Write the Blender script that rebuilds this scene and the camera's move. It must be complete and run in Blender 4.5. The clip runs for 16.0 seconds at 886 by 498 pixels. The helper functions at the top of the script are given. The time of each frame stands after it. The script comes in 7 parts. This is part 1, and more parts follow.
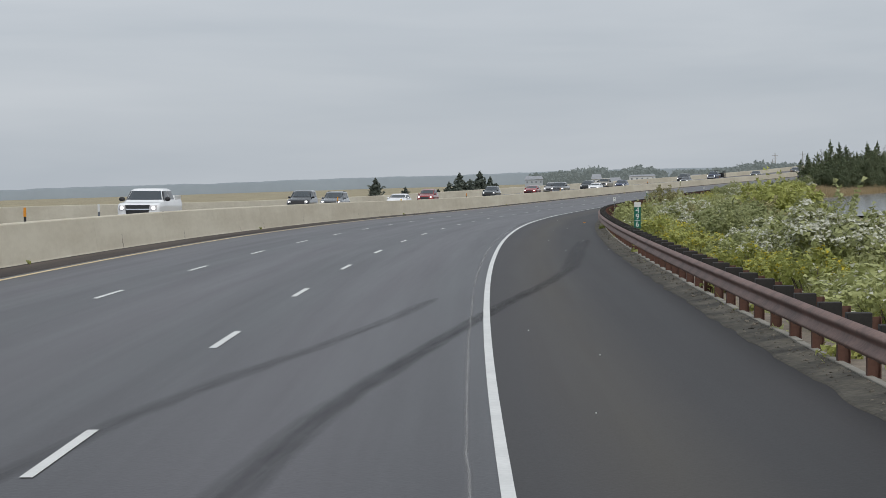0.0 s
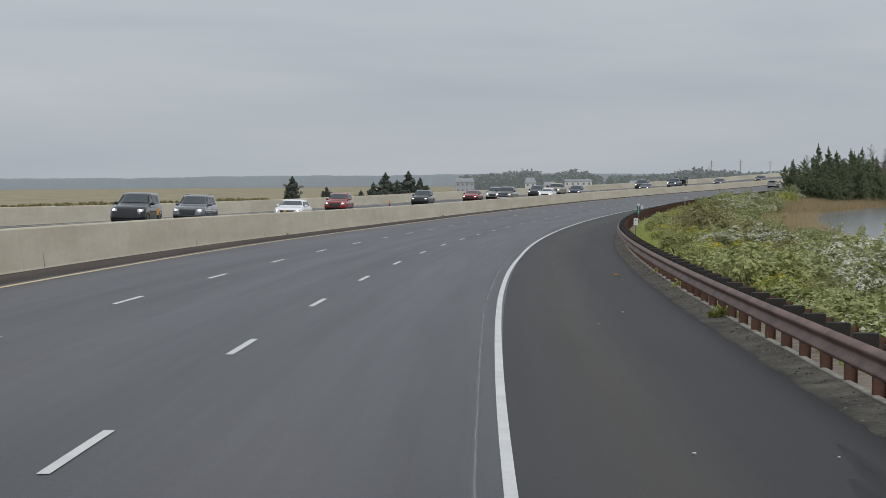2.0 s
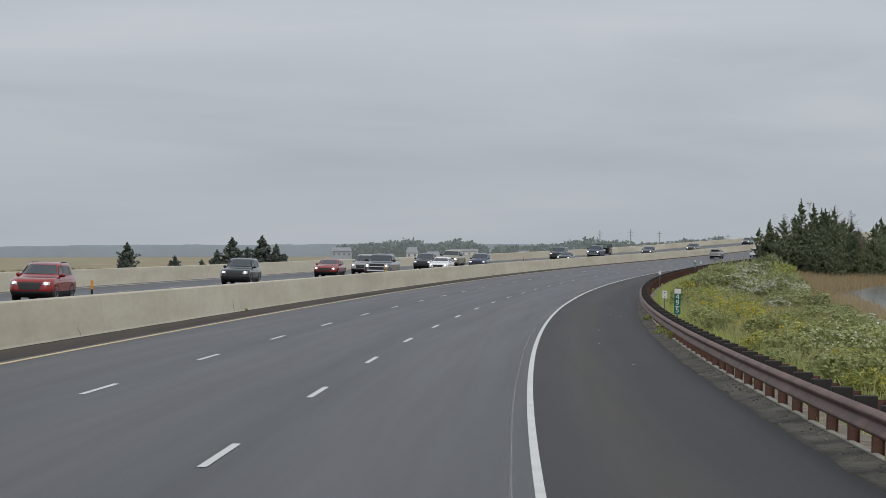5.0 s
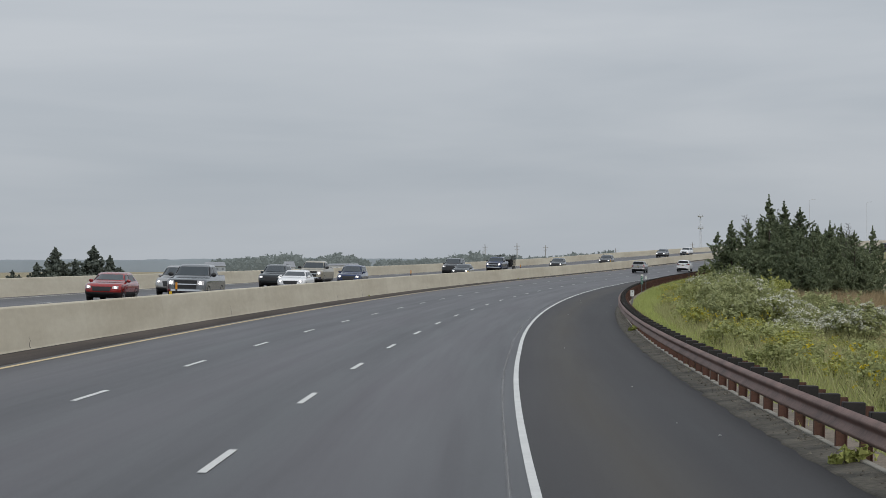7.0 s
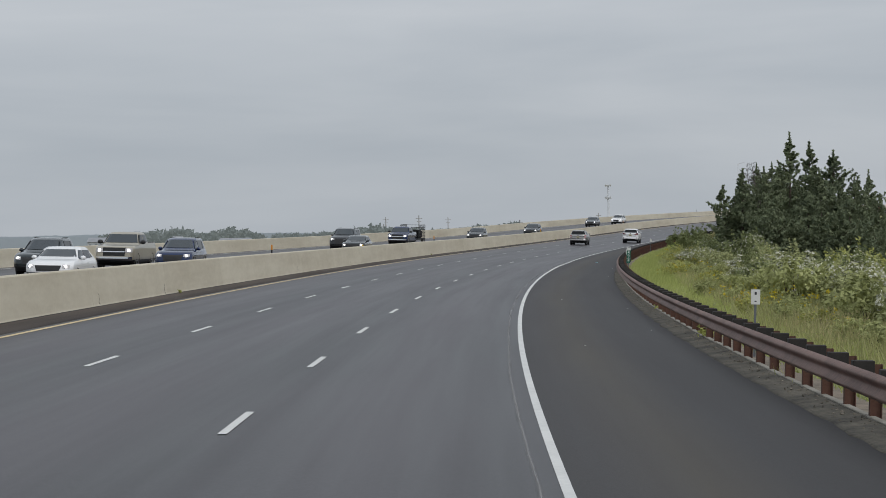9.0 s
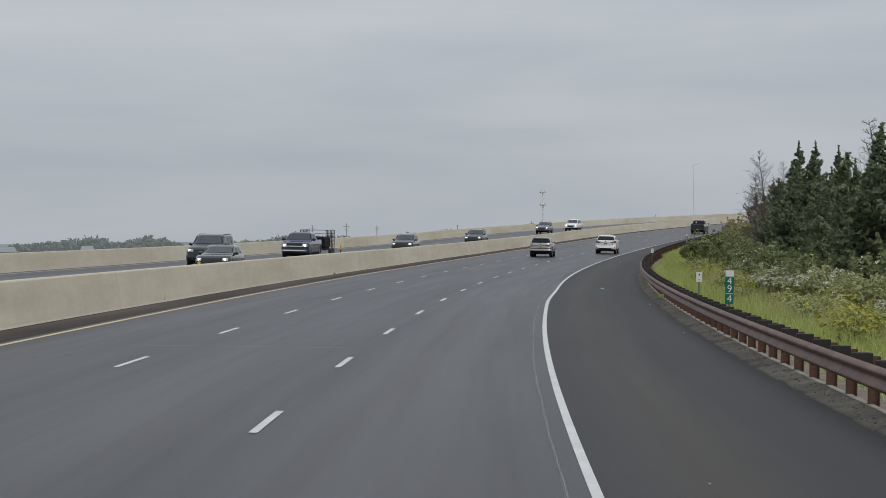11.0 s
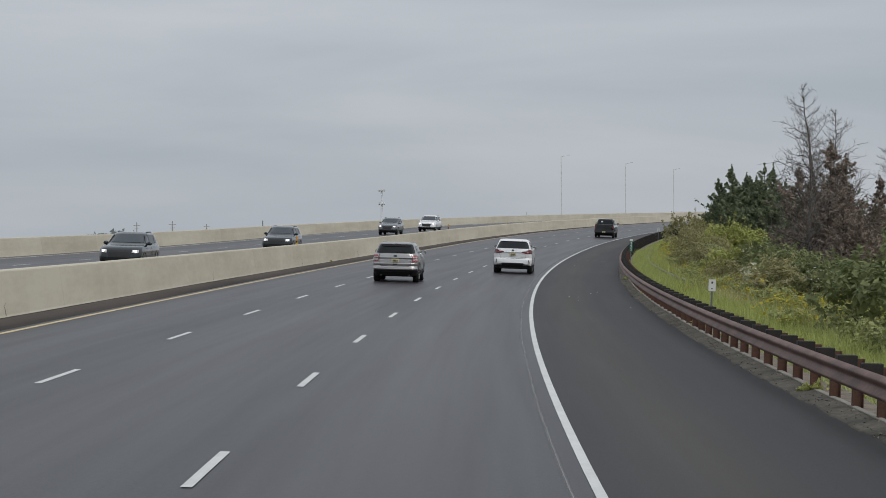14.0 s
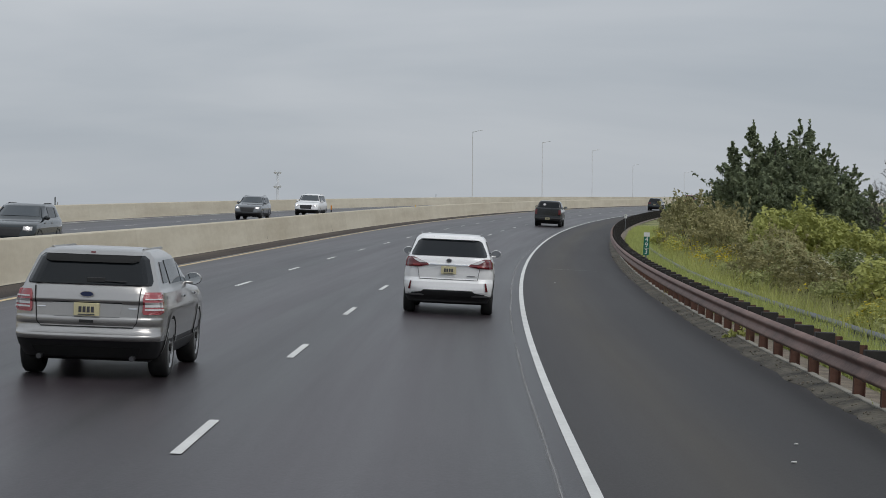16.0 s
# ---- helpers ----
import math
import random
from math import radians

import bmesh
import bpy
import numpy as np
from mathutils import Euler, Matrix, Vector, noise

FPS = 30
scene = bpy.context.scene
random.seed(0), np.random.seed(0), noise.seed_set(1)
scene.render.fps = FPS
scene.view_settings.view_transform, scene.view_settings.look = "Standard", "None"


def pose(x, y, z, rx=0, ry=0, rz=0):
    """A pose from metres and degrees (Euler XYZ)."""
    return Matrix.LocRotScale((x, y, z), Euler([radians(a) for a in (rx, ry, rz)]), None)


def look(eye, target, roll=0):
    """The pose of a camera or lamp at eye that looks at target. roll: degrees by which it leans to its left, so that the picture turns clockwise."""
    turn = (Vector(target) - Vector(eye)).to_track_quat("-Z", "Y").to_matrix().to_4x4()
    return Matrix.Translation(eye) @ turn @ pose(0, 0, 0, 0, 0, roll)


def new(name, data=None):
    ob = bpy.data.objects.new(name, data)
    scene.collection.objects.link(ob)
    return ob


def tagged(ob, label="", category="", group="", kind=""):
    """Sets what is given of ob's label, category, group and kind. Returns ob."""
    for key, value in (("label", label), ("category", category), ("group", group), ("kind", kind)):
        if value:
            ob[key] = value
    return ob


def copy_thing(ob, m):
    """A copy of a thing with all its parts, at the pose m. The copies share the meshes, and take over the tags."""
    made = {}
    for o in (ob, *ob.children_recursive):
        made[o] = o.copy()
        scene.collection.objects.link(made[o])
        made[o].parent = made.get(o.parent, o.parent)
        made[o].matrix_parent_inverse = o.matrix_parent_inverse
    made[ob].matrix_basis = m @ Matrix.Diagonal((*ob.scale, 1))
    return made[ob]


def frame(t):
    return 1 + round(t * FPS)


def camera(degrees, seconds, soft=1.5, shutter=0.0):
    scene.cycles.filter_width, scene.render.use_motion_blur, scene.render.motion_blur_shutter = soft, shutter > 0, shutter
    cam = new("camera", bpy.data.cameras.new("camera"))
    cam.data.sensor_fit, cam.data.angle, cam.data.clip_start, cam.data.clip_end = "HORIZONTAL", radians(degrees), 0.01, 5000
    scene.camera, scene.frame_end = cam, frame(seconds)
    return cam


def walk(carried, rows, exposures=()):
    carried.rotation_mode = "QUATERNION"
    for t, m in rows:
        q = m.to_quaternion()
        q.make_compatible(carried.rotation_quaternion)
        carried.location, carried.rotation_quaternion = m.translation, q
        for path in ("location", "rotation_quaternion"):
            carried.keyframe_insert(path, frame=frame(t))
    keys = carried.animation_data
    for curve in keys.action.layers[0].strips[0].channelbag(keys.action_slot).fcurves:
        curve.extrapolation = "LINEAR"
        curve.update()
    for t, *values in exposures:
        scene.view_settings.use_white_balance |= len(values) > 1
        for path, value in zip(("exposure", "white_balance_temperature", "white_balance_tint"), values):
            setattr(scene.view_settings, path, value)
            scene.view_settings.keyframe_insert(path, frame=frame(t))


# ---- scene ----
# The road's line: stations s in metres along the white edge line, n to its right.
FOV = 22.740
CURVE = [(-60, 0.000664603), (80, 0.000698029), (220, 0.000680957), (380, 0.00070305), (560, 0.000683691), (800, 0.000668611)]
SLOPE = [(-60, 0.0153768), (20, 0.0060122), (90, -0.00285199), (160, -0.00501817), (240, 0.00070666), (340, 0.00518282), (460, 0.0083053), (600, 0.0211075), (760, 0.0193524), (950, 0.0166861)]
BANK = [(-60, 0.0343818), (60, 0.0306957), (160, 0.0293767), (280, 0.03386), (420, 0.0395219), (600, 0.0462154)]
LANE, CYCLE, PHASE, YELLOW = 3.5763, 12.192, -0.698, -10.523

STEP = 2.0
STATION = np.arange(-300.0, 1500.0 + STEP, STEP)


def knots(table, s):
    return np.interp(s, [k for k, _ in table], [val for _, val in table])


def integrate(values):
    total = np.concatenate([[0], np.cumsum((values[1:] + values[:-1]) / 2 * STEP)])
    return total - np.interp(0.0, STATION, total)


HEADING = integrate(knots(CURVE, STATION))
RISE = integrate(knots(SLOPE, STATION))
LINE_X, LINE_Y = integrate(np.sin(HEADING)), integrate(np.cos(HEADING))


def heading(s):
    return float(np.interp(s, STATION, HEADING))


def profile(s):
    """Height of the edge line: nearly level, then rising to a bridge."""
    return float(np.interp(s, STATION, RISE))


def bank(s):
    return float(knots(BANK, s))


CROWN = [(-300, 0.0), (150, 0.0), (250, 0.004), (330, 0.005), (420, 0.0098), (500, 0.0098), (530, 0.0115), (560, 0.0137), (1500, 0.0142)]


def place(s, n, up=0.0):
    if n < -3.6:
        up -= float(knots(CROWN, s)) * (-3.6 - n)
    h = heading(s)
    x, y = float(np.interp(s, STATION, LINE_X)), float(np.interp(s, STATION, LINE_Y))
    return Vector((x + n * math.cos(h), y - n * math.sin(h), profile(s) - bank(s) * n + up))


def frame_at(s, n, up=0.0, turn=0.0):
    """A pose on the road's surface: local y runs along the road, z stands on the slope."""
    slope = (profile(s + 2) - profile(s - 2)) / 4
    m = Matrix.Translation(place(s, n, up)) @ Matrix.Rotation(-heading(s) + radians(turn), 4, "Z")
    tilt = Matrix.Rotation(math.atan(slope) * math.cos(radians(turn)), 4, "X") @ Matrix.Rotation(math.atan(bank(s) - (float(knots(CROWN, s)) if n < -3.6 else 0.0)) * math.cos(radians(turn)), 4, "Y")
    return m @ tilt


PATH = [
    (0, -0.373, -4.218, 2.284, 0.083, -1.607, 1.831),
    (0.5, -0.326, 10.940, 2.366, 0.079, -1.460, 1.650),
    (1, -0.123, 26.096, 2.461, 0.634, -1.376, 1.339),
    (1.5, 0.237, 41.250, 2.516, 1.288, -1.471, 0.952),
    (2, 0.756, 56.398, 2.571, 1.985, -1.626, 0.506),
    (2.5, 1.455, 71.542, 2.527, 2.502, -1.468, 0.580),
    (3, 2.263, 86.678, 2.529, 2.836, -1.068, 0.658),
    (3.5, 3.211, 101.805, 2.469, 3.238, -0.615, 0.690),
    (4, 4.308, 116.922, 2.406, 3.747, -0.291, 0.556),
    (6.5, 12.124, 192.308, 2.100, 7.467, 0.556, 0.306),
    (7, 14.153, 207.333, 2.083, 8.158, 0.564, 0.349),
    (7.5, 16.337, 222.337, 2.113, 8.752, 0.419, 0.123),
    (8, 18.676, 237.318, 2.040, 9.640, 0.130, 0.404),
    (8.5, 21.171, 252.275, 2.054, 10.210, -0.135, 0.540),
    (9, 23.820, 267.205, 2.087, 10.730, -0.158, 0.914),
    (11.5, 39.627, 341.354, 2.384, 13.124, 0.099, 0.699),
    (12, 43.225, 356.087, 2.488, 13.775, 0.098, 0.332),
    (12.5, 46.980, 370.781, 2.584, 14.413, 0.155, 0.253),
    (13, 50.857, 385.443, 2.675, 15.282, 0.252, 0.206),
    (13.5, 54.958, 400.046, 2.773, 16.012, 0.226, 0.230),
    (14, 59.179, 414.614, 2.913, 16.786, 0.007, 0.314),
    (14.5, 63.613, 429.119, 3.054, 17.456, -0.050, 0.229),
    (15, 68.200, 443.576, 3.132, 18.236, -0.165, 0.170),
    (15.5, 72.906, 457.995, 3.251, 18.772, -0.213, 0.074),
    (16, 77.828, 472.341, 3.393, 19.385, -0.384, -0.240),
]


def heading_pose(x, y, z, turn, tilt, lean):
    a, b = radians(turn), radians(tilt)
    return look((x, y, z), (x + math.sin(a) * math.cos(b), y + math.cos(a) * math.cos(b), z + math.sin(b)), -lean)


cam = camera(FOV, 16.0, soft=0.5)
walk(cam, [(t, heading_pose(*row)) for t, *row in PATH], [(0, 0.2), (0.4, 0.04), (1, 0.0), (2, 0.05), (4, 0.04), (16, 0.0)])

# ---- sky and light: a closed, bright overcast ----
world = bpy.data.worlds.new("overcast_sky")
scene.world = world
world.use_nodes = True
wt = world.node_tree
wt.nodes.clear()


def wnode(kind, **inputs):
    nd = wt.nodes.new(kind)
    for k, val in inputs.items():
        nd.inputs[k.replace("_", " ")].default_value = val
    return nd


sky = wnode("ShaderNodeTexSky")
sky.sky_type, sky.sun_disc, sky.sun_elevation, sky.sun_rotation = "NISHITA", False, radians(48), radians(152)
way = wnode("ShaderNodeTexCoord")
stretch = wnode("ShaderNodeMapping", Scale=(1.6, 1.6, 11.0))
wt.links.new(way.outputs["Generated"], stretch.inputs["Vector"])
clouds = wnode("ShaderNodeTexNoise", Scale=1.5, Detail=5.0, Roughness=0.52, Distortion=0.3)
wt.links.new(stretch.outputs["Vector"], clouds.inputs["Vector"])
deck = wnode("ShaderNodeValToRGB")
deck.color_ramp.elements[0].position, deck.color_ramp.elements[0].color = 0.33, (0.402, 0.443, 0.492, 1)
deck.color_ramp.elements[1].position, deck.color_ramp.elements[1].color = 0.66, (0.525, 0.556, 0.595, 1)
wt.links.new(clouds.outputs["Fac"], deck.inputs["Fac"])
split = wnode("ShaderNodeSeparateXYZ")
wt.links.new(way.outputs["Generated"], split.inputs["Vector"])
rise = wnode("ShaderNodeMapRange", From_Min=-0.02, From_Max=0.45, To_Min=0.93, To_Max=1.25)
wt.links.new(split.outputs["Z"], rise.inputs["Value"])
glow = wnode("ShaderNodeVectorMath")
glow.operation = "SCALE"
wt.links.new(deck.outputs["Color"], glow.inputs[0])
wt.links.new(rise.outputs["Result"], glow.inputs["Scale"])
deck_light = wnode("ShaderNodeBackground", Strength=1.0)
wt.links.new(glow.outputs["Vector"], deck_light.inputs["Color"])
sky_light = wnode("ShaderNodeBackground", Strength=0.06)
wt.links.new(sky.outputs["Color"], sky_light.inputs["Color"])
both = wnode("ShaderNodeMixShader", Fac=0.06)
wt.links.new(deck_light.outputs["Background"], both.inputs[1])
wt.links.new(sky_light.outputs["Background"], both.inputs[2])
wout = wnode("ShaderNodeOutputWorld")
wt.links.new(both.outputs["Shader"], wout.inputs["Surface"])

sun_data = bpy.data.lights.new("veiled_sun", "SUN")
sun_data.energy, sun_data.angle, sun_data.color = 1.1, radians(35), (1.0, 0.97, 0.93)
sun = new("veiled_sun", sun_data)
sun.matrix_world = look((260, -480, 620), (0, 0, 0))

# ---- materials ----
def material(name, colour, rough=0.7, metal=0.0, vary=0.12, scale=3.0, fine=40.0, bump=0.0, bump_scale=60.0, tint=None, coat=0.0, spec=0.5, random=0.0, stretch=(1, 1, 1), alpha=1.0, transmission=0.0, glow=0.0):
    m = bpy.data.materials.new(name)
    m.use_nodes = True
    nt = m.node_tree
    b = nt.nodes["Principled BSDF"]
    b.inputs["Roughness"].default_value, b.inputs["Metallic"].default_value = rough, metal
    b.inputs["Coat Weight"].default_value, b.inputs["Specular IOR Level"].default_value = coat, spec
    b.inputs["Coat Roughness"].default_value = 0.05
    b.inputs["Transmission Weight"].default_value = transmission
    co = nt.nodes.new("ShaderNodeTexCoord")
    mp = nt.nodes.new("ShaderNodeMapping")
    mp.inputs["Scale"].default_value = stretch
    nt.links.new(co.outputs["Object"], mp.inputs["Vector"])
    big, small = nt.nodes.new("ShaderNodeTexNoise"), nt.nodes.new("ShaderNodeTexNoise")
    big.inputs["Scale"].default_value, small.inputs["Scale"].default_value = scale, fine
    big.inputs["Detail"].default_value, small.inputs["Detail"].default_value = 4, 3
    for t in (big, small):
        nt.links.new(mp.outputs["Vector"], t.inputs["Vector"])
    mix = nt.nodes.new("ShaderNodeMath")
    mix.operation = "MULTIPLY_ADD"
    mix.inputs[1].default_value = 0.6
    half = nt.nodes.new("ShaderNodeMath")
    half.operation = "MULTIPLY"
    half.inputs[1].default_value = 0.4
    nt.links.new(small.outputs["Fac"], half.inputs[0])
    nt.links.new(big.outputs["Fac"], mix.inputs[0])
    nt.links.new(half.outputs["Value"], mix.inputs[2])
    ramp = nt.nodes.new("ShaderNodeValToRGB")
    lo = [max(c * (1 - vary), 0) for c in colour]
    hi = [min(c * (1 + vary), 1) for c in (tint or colour)]
    ramp.color_ramp.elements[0].position, ramp.color_ramp.elements[1].position = 0.32, 0.68
    ramp.color_ramp.elements[0].color, ramp.color_ramp.elements[1].color = (*lo, 1), (*hi, 1)
    nt.links.new(mix.outputs["Value"], ramp.inputs["Fac"])
    out = ramp.outputs["Color"]
    if random:
        info = nt.nodes.new("ShaderNodeObjectInfo")
        isl = nt.nodes.new("ShaderNodeNewGeometry")
        add = nt.nodes.new("ShaderNodeMath")
        add.operation = "ADD"
        nt.links.new(info.outputs["Random"], add.inputs[0])
        nt.links.new(isl.outputs["Random Per Island"], add.inputs[1])
        rg = nt.nodes.new("ShaderNodeMapRange")
        rg.inputs["From Max"].default_value = 2.0
        rg.inputs["To Min"].default_value, rg.inputs["To Max"].default_value = 1 - random, 1 + random
        nt.links.new(add.outputs["Value"], rg.inputs["Value"])
        hsv = nt.nodes.new("ShaderNodeHueSaturation")
        nt.links.new(rg.outputs["Result"], hsv.inputs["Value"])
        nt.links.new(out, hsv.inputs["Color"])
        out = hsv.outputs["Color"]
    nt.links.new(out, b.inputs["Base Color"])
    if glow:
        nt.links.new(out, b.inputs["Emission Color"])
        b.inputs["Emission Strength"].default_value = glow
    if bump:
        bt = nt.nodes.new("ShaderNodeTexNoise")
        bt.inputs["Scale"].default_value, bt.inputs["Detail"].default_value = bump_scale, 4
        bn = nt.nodes.new("ShaderNodeBump")
        bn.inputs["Strength"].default_value, bn.inputs["Distance"].default_value = bump, 0.02
        nt.links.new(mp.outputs["Vector"], bt.inputs["Vector"])
        nt.links.new(bt.outputs["Fac"], bn.inputs["Height"])
        nt.links.new(bn.outputs["Normal"], b.inputs["Normal"])
    return m


def asphalt(name, base, lane, first, worn=0.16, painted_glare=None, rough=0.6, sheen=0.45):
    """Paving laid out by the map's u (metres across) and v (metres along): wheel tracks, seams, aggregate, a painted
    windscreen reflection.
    """
    m = bpy.data.materials.new(name)
    m.use_nodes = True
    nt = m.node_tree
    b = nt.nodes["Principled BSDF"]
    b.inputs["Specular IOR Level"].default_value = sheen

    def node(kind, **inputs):
        nd = nt.nodes.new(kind)
        for k, val in inputs.items():
            nd.inputs[k.replace("_", " ")].default_value = val
        return nd

    def calc(op, a, c, d=None):
        nd = nt.nodes.new("ShaderNodeMath")
        nd.operation = op
        for i, val in enumerate((a, c, d)):
            if val is None:
                continue
            if isinstance(val, (int, float)):
                nd.inputs[i].default_value = val
            else:
                nt.links.new(val, nd.inputs[i])
        return nd.outputs["Value"]

    uv = node("ShaderNodeUVMap")
    uv.uv_map = "map"
    xyz = node("ShaderNodeSeparateXYZ")
    nt.links.new(uv.outputs["UV"], xyz.inputs["Vector"])

    def grain(scale, sx, sy, detail=3.0):
        mp = node("ShaderNodeMapping", Scale=(sx, sy, 1.0))
        nt.links.new(uv.outputs["UV"], mp.inputs["Vector"])
        nz = node("ShaderNodeTexNoise", Scale=scale, Detail=detail, Roughness=0.6)
        nt.links.new(mp.outputs["Vector"], nz.inputs["Vector"])
        return nz.outputs["Fac"]

    # paler worn lanes with darker seams between them, wandering slightly
    u = calc("ADD", xyz.outputs["X"], calc("MULTIPLY", grain(0.05, 0.0, 1.0), 0.5))
    wave = calc("COSINE", calc("MULTIPLY", calc("SUBTRACT", u, first), 2 * math.pi / lane), 0.0)
    streak = grain(1.0, 1.6, 0.035)
    patch = grain(0.18, 1.0, 0.35)
    fine = grain(26.0, 1.0, 1.0, 2.0)
    total = calc("MULTIPLY", wave, worn * 0.5)
    total = calc("MULTIPLY_ADD", calc("SUBTRACT", streak, 0.5), worn * 2.0, total)
    total = calc("MULTIPLY_ADD", calc("SUBTRACT", patch, 0.5), worn * 1.6, total)
    total = calc("MULTIPLY_ADD", calc("SUBTRACT", fine, 0.5), 1.1, total)
    total = calc("MULTIPLY_ADD", calc("SUBTRACT", grain(5.0, 1.0, 0.3), 0.5), 0.22, total)
    lift = calc("ADD", total, 1.0)
    col = node("ShaderNodeVectorMath")
    col.operation = "SCALE"
    col.inputs[0].default_value = base
    nt.links.new(lift, col.inputs["Scale"])
    out = col.outputs["Vector"]
    # brownish band: a windscreen reflection painted into the paving's colour
    if painted_glare:
        at, wide, tint = painted_glare
        near = calc("DIVIDE", calc("ABSOLUTE", calc("SUBTRACT", u, at), 0.0), wide)
        fac = calc("MULTIPLY", calc("MAXIMUM", calc("SUBTRACT", 1.0, near), 0.0), calc("MULTIPLY", grain(0.35, 1.0, 0.2), 1.3))
        mx = node("ShaderNodeMix")
        mx.data_type = "RGBA"
        nt.links.new(fac, mx.inputs["Factor"])
        nt.links.new(out, mx.inputs[6])
        mx.inputs[7].default_value = (*tint, 1)
        out = mx.outputs[2]
    nt.links.new(out, b.inputs["Base Color"])
    nt.links.new(calc("MULTIPLY_ADD", streak, 0.16, rough - 0.08), b.inputs["Roughness"])
    bn = node("ShaderNodeBump", Strength=0.35, Distance=0.008)
    nt.links.new(fine, bn.inputs["Height"])
    nt.links.new(bn.outputs["Normal"], b.inputs["Normal"])
    return m


def soft_mark(name, colour, strength, rough=0.7):
    """A mark on paving that fades out at its edges: the map's u runs across it, v along."""
    m = bpy.data.materials.new(name)
    m.use_nodes = True
    nt = m.node_tree
    b = nt.nodes["Principled BSDF"]
    b.inputs["Base Color"].default_value, b.inputs["Roughness"].default_value = (*colour, 1), rough
    uv, xyz = nt.nodes.new("ShaderNodeUVMap"), nt.nodes.new("ShaderNodeSeparateXYZ")
    uv.uv_map = "map"
    nt.links.new(uv.outputs["UV"], xyz.inputs["Vector"])
    nz, mp = nt.nodes.new("ShaderNodeTexNoise"), nt.nodes.new("ShaderNodeMapping")
    mp.inputs["Scale"].default_value = (2.5, 0.35, 1)
    nz.inputs["Scale"].default_value = 1.5
    nt.links.new(uv.outputs["UV"], mp.inputs["Vector"])
    nt.links.new(mp.outputs["Vector"], nz.inputs["Vector"])
    arc = nt.nodes.new("ShaderNodeMath")
    arc.operation, arc.inputs[1].default_value = "MULTIPLY", math.pi
    nt.links.new(xyz.outputs["X"], arc.inputs[0])
    sine = nt.nodes.new("ShaderNodeMath")
    sine.operation = "SINE"
    nt.links.new(arc.outputs["Value"], sine.inputs[0])
    amount = nt.nodes.new("ShaderNodeMath")
    amount.operation = "MULTIPLY"
    nt.links.new(sine.outputs["Value"], amount.inputs[0])
    nt.links.new(nz.outputs["Fac"], amount.inputs[1])
    scaled = nt.nodes.new("ShaderNodeMath")
    scaled.operation, scaled.use_clamp = "MULTIPLY", True
    scaled.inputs[1].default_value = strength * 2
    nt.links.new(amount.outputs["Value"], scaled.inputs[0])
    nt.links.new(scaled.outputs["Value"], b.inputs["Alpha"])
    return m


def cast_concrete(name, base, dark):
    """Barrier concrete: long weathered streaks by the map's u (metres along) and v (metres up the face)."""
    m = bpy.data.materials.new(name)
    m.use_nodes = True
    nt = m.node_tree
    b = nt.nodes["Principled BSDF"]
    b.inputs["Roughness"].default_value = 0.88
    uv = nt.nodes.new("ShaderNodeUVMap")
    uv.uv_map = "map"
    last = None
    for sx, sy, weight in ((0.10, 1.2, 0.42), (0.5, 0.9, 0.22), (1.6, 6.0, 0.18), (9, 9, 0.10)):
        mp, nz, mul = nt.nodes.new("ShaderNodeMapping"), nt.nodes.new("ShaderNodeTexNoise"), nt.nodes.new("ShaderNodeMath")
        mp.inputs["Scale"].default_value = (sx, sy, 1)
        nz.inputs["Scale"].default_value, nz.inputs["Detail"].default_value = 1.0, 4
        nt.links.new(uv.outputs["UV"], mp.inputs["Vector"])
        nt.links.new(mp.outputs["Vector"], nz.inputs["Vector"])
        mul.operation = "MULTIPLY_ADD"
        mul.inputs[1].default_value, mul.inputs[2].default_value = weight, 0.0
        nt.links.new(nz.outputs["Fac"], mul.inputs[0])
        if last:
            nt.links.new(last, mul.inputs[2])
        last = mul.outputs["Value"]
    info, own = nt.nodes.new("ShaderNodeObjectInfo"), nt.nodes.new("ShaderNodeMath")
    own.operation, own.inputs[1].default_value = "MULTIPLY_ADD", 0.10
    nt.links.new(info.outputs["Random"], own.inputs[0])
    nt.links.new(last, own.inputs[2])
    ramp = nt.nodes.new("ShaderNodeValToRGB")
    ramp.color_ramp.elements[0].position, ramp.color_ramp.elements[0].color = 0.36, (*dark, 1)
    ramp.color_ramp.elements[1].position, ramp.color_ramp.elements[1].color = 0.62, (*base, 1)
    nt.links.new(own.outputs["Value"], ramp.inputs["Fac"])
    nt.links.new(ramp.outputs["Color"], b.inputs["Base Color"])
    return m


M = {}
M["asphalt"] = asphalt("asphalt", (0.0275, 0.0222, 0.0256), 3.58, -1.79, 0.72, None, 0.36, 0.23)
# the band at 1.5 m paints a windscreen reflection onto the shoulder
M["shoulder"] = asphalt("shoulder_asphalt", (0.0290, 0.0262, 0.0262), 3.58, 1.0, 0.48, (1.5, 0.9, (0.052, 0.043, 0.030)), 0.62, 0.34)
M["edge_dirt"] = asphalt("gritty_asphalt", (0.088, 0.073, 0.064), 3.0, 0.0, 0.6, None, 0.9, 0.2)
M["white_line"] = material("road_paint_white", (0.66, 0.66, 0.64), 0.6, vary=0.12, scale=1.2, fine=18)
M["yellow_line"] = material("road_paint_yellow", (0.66, 0.51, 0.28), 0.6, vary=0.15, scale=1.2, fine=18)
M["concrete"] = cast_concrete("barrier_concrete", (0.63, 0.58, 0.465), (0.48, 0.425, 0.325))
M["gravel"] = material("leaf_litter_gravel", (0.20, 0.165, 0.13), 0.95, vary=0.45, scale=3, fine=22, bump=0.6, bump_scale=25)
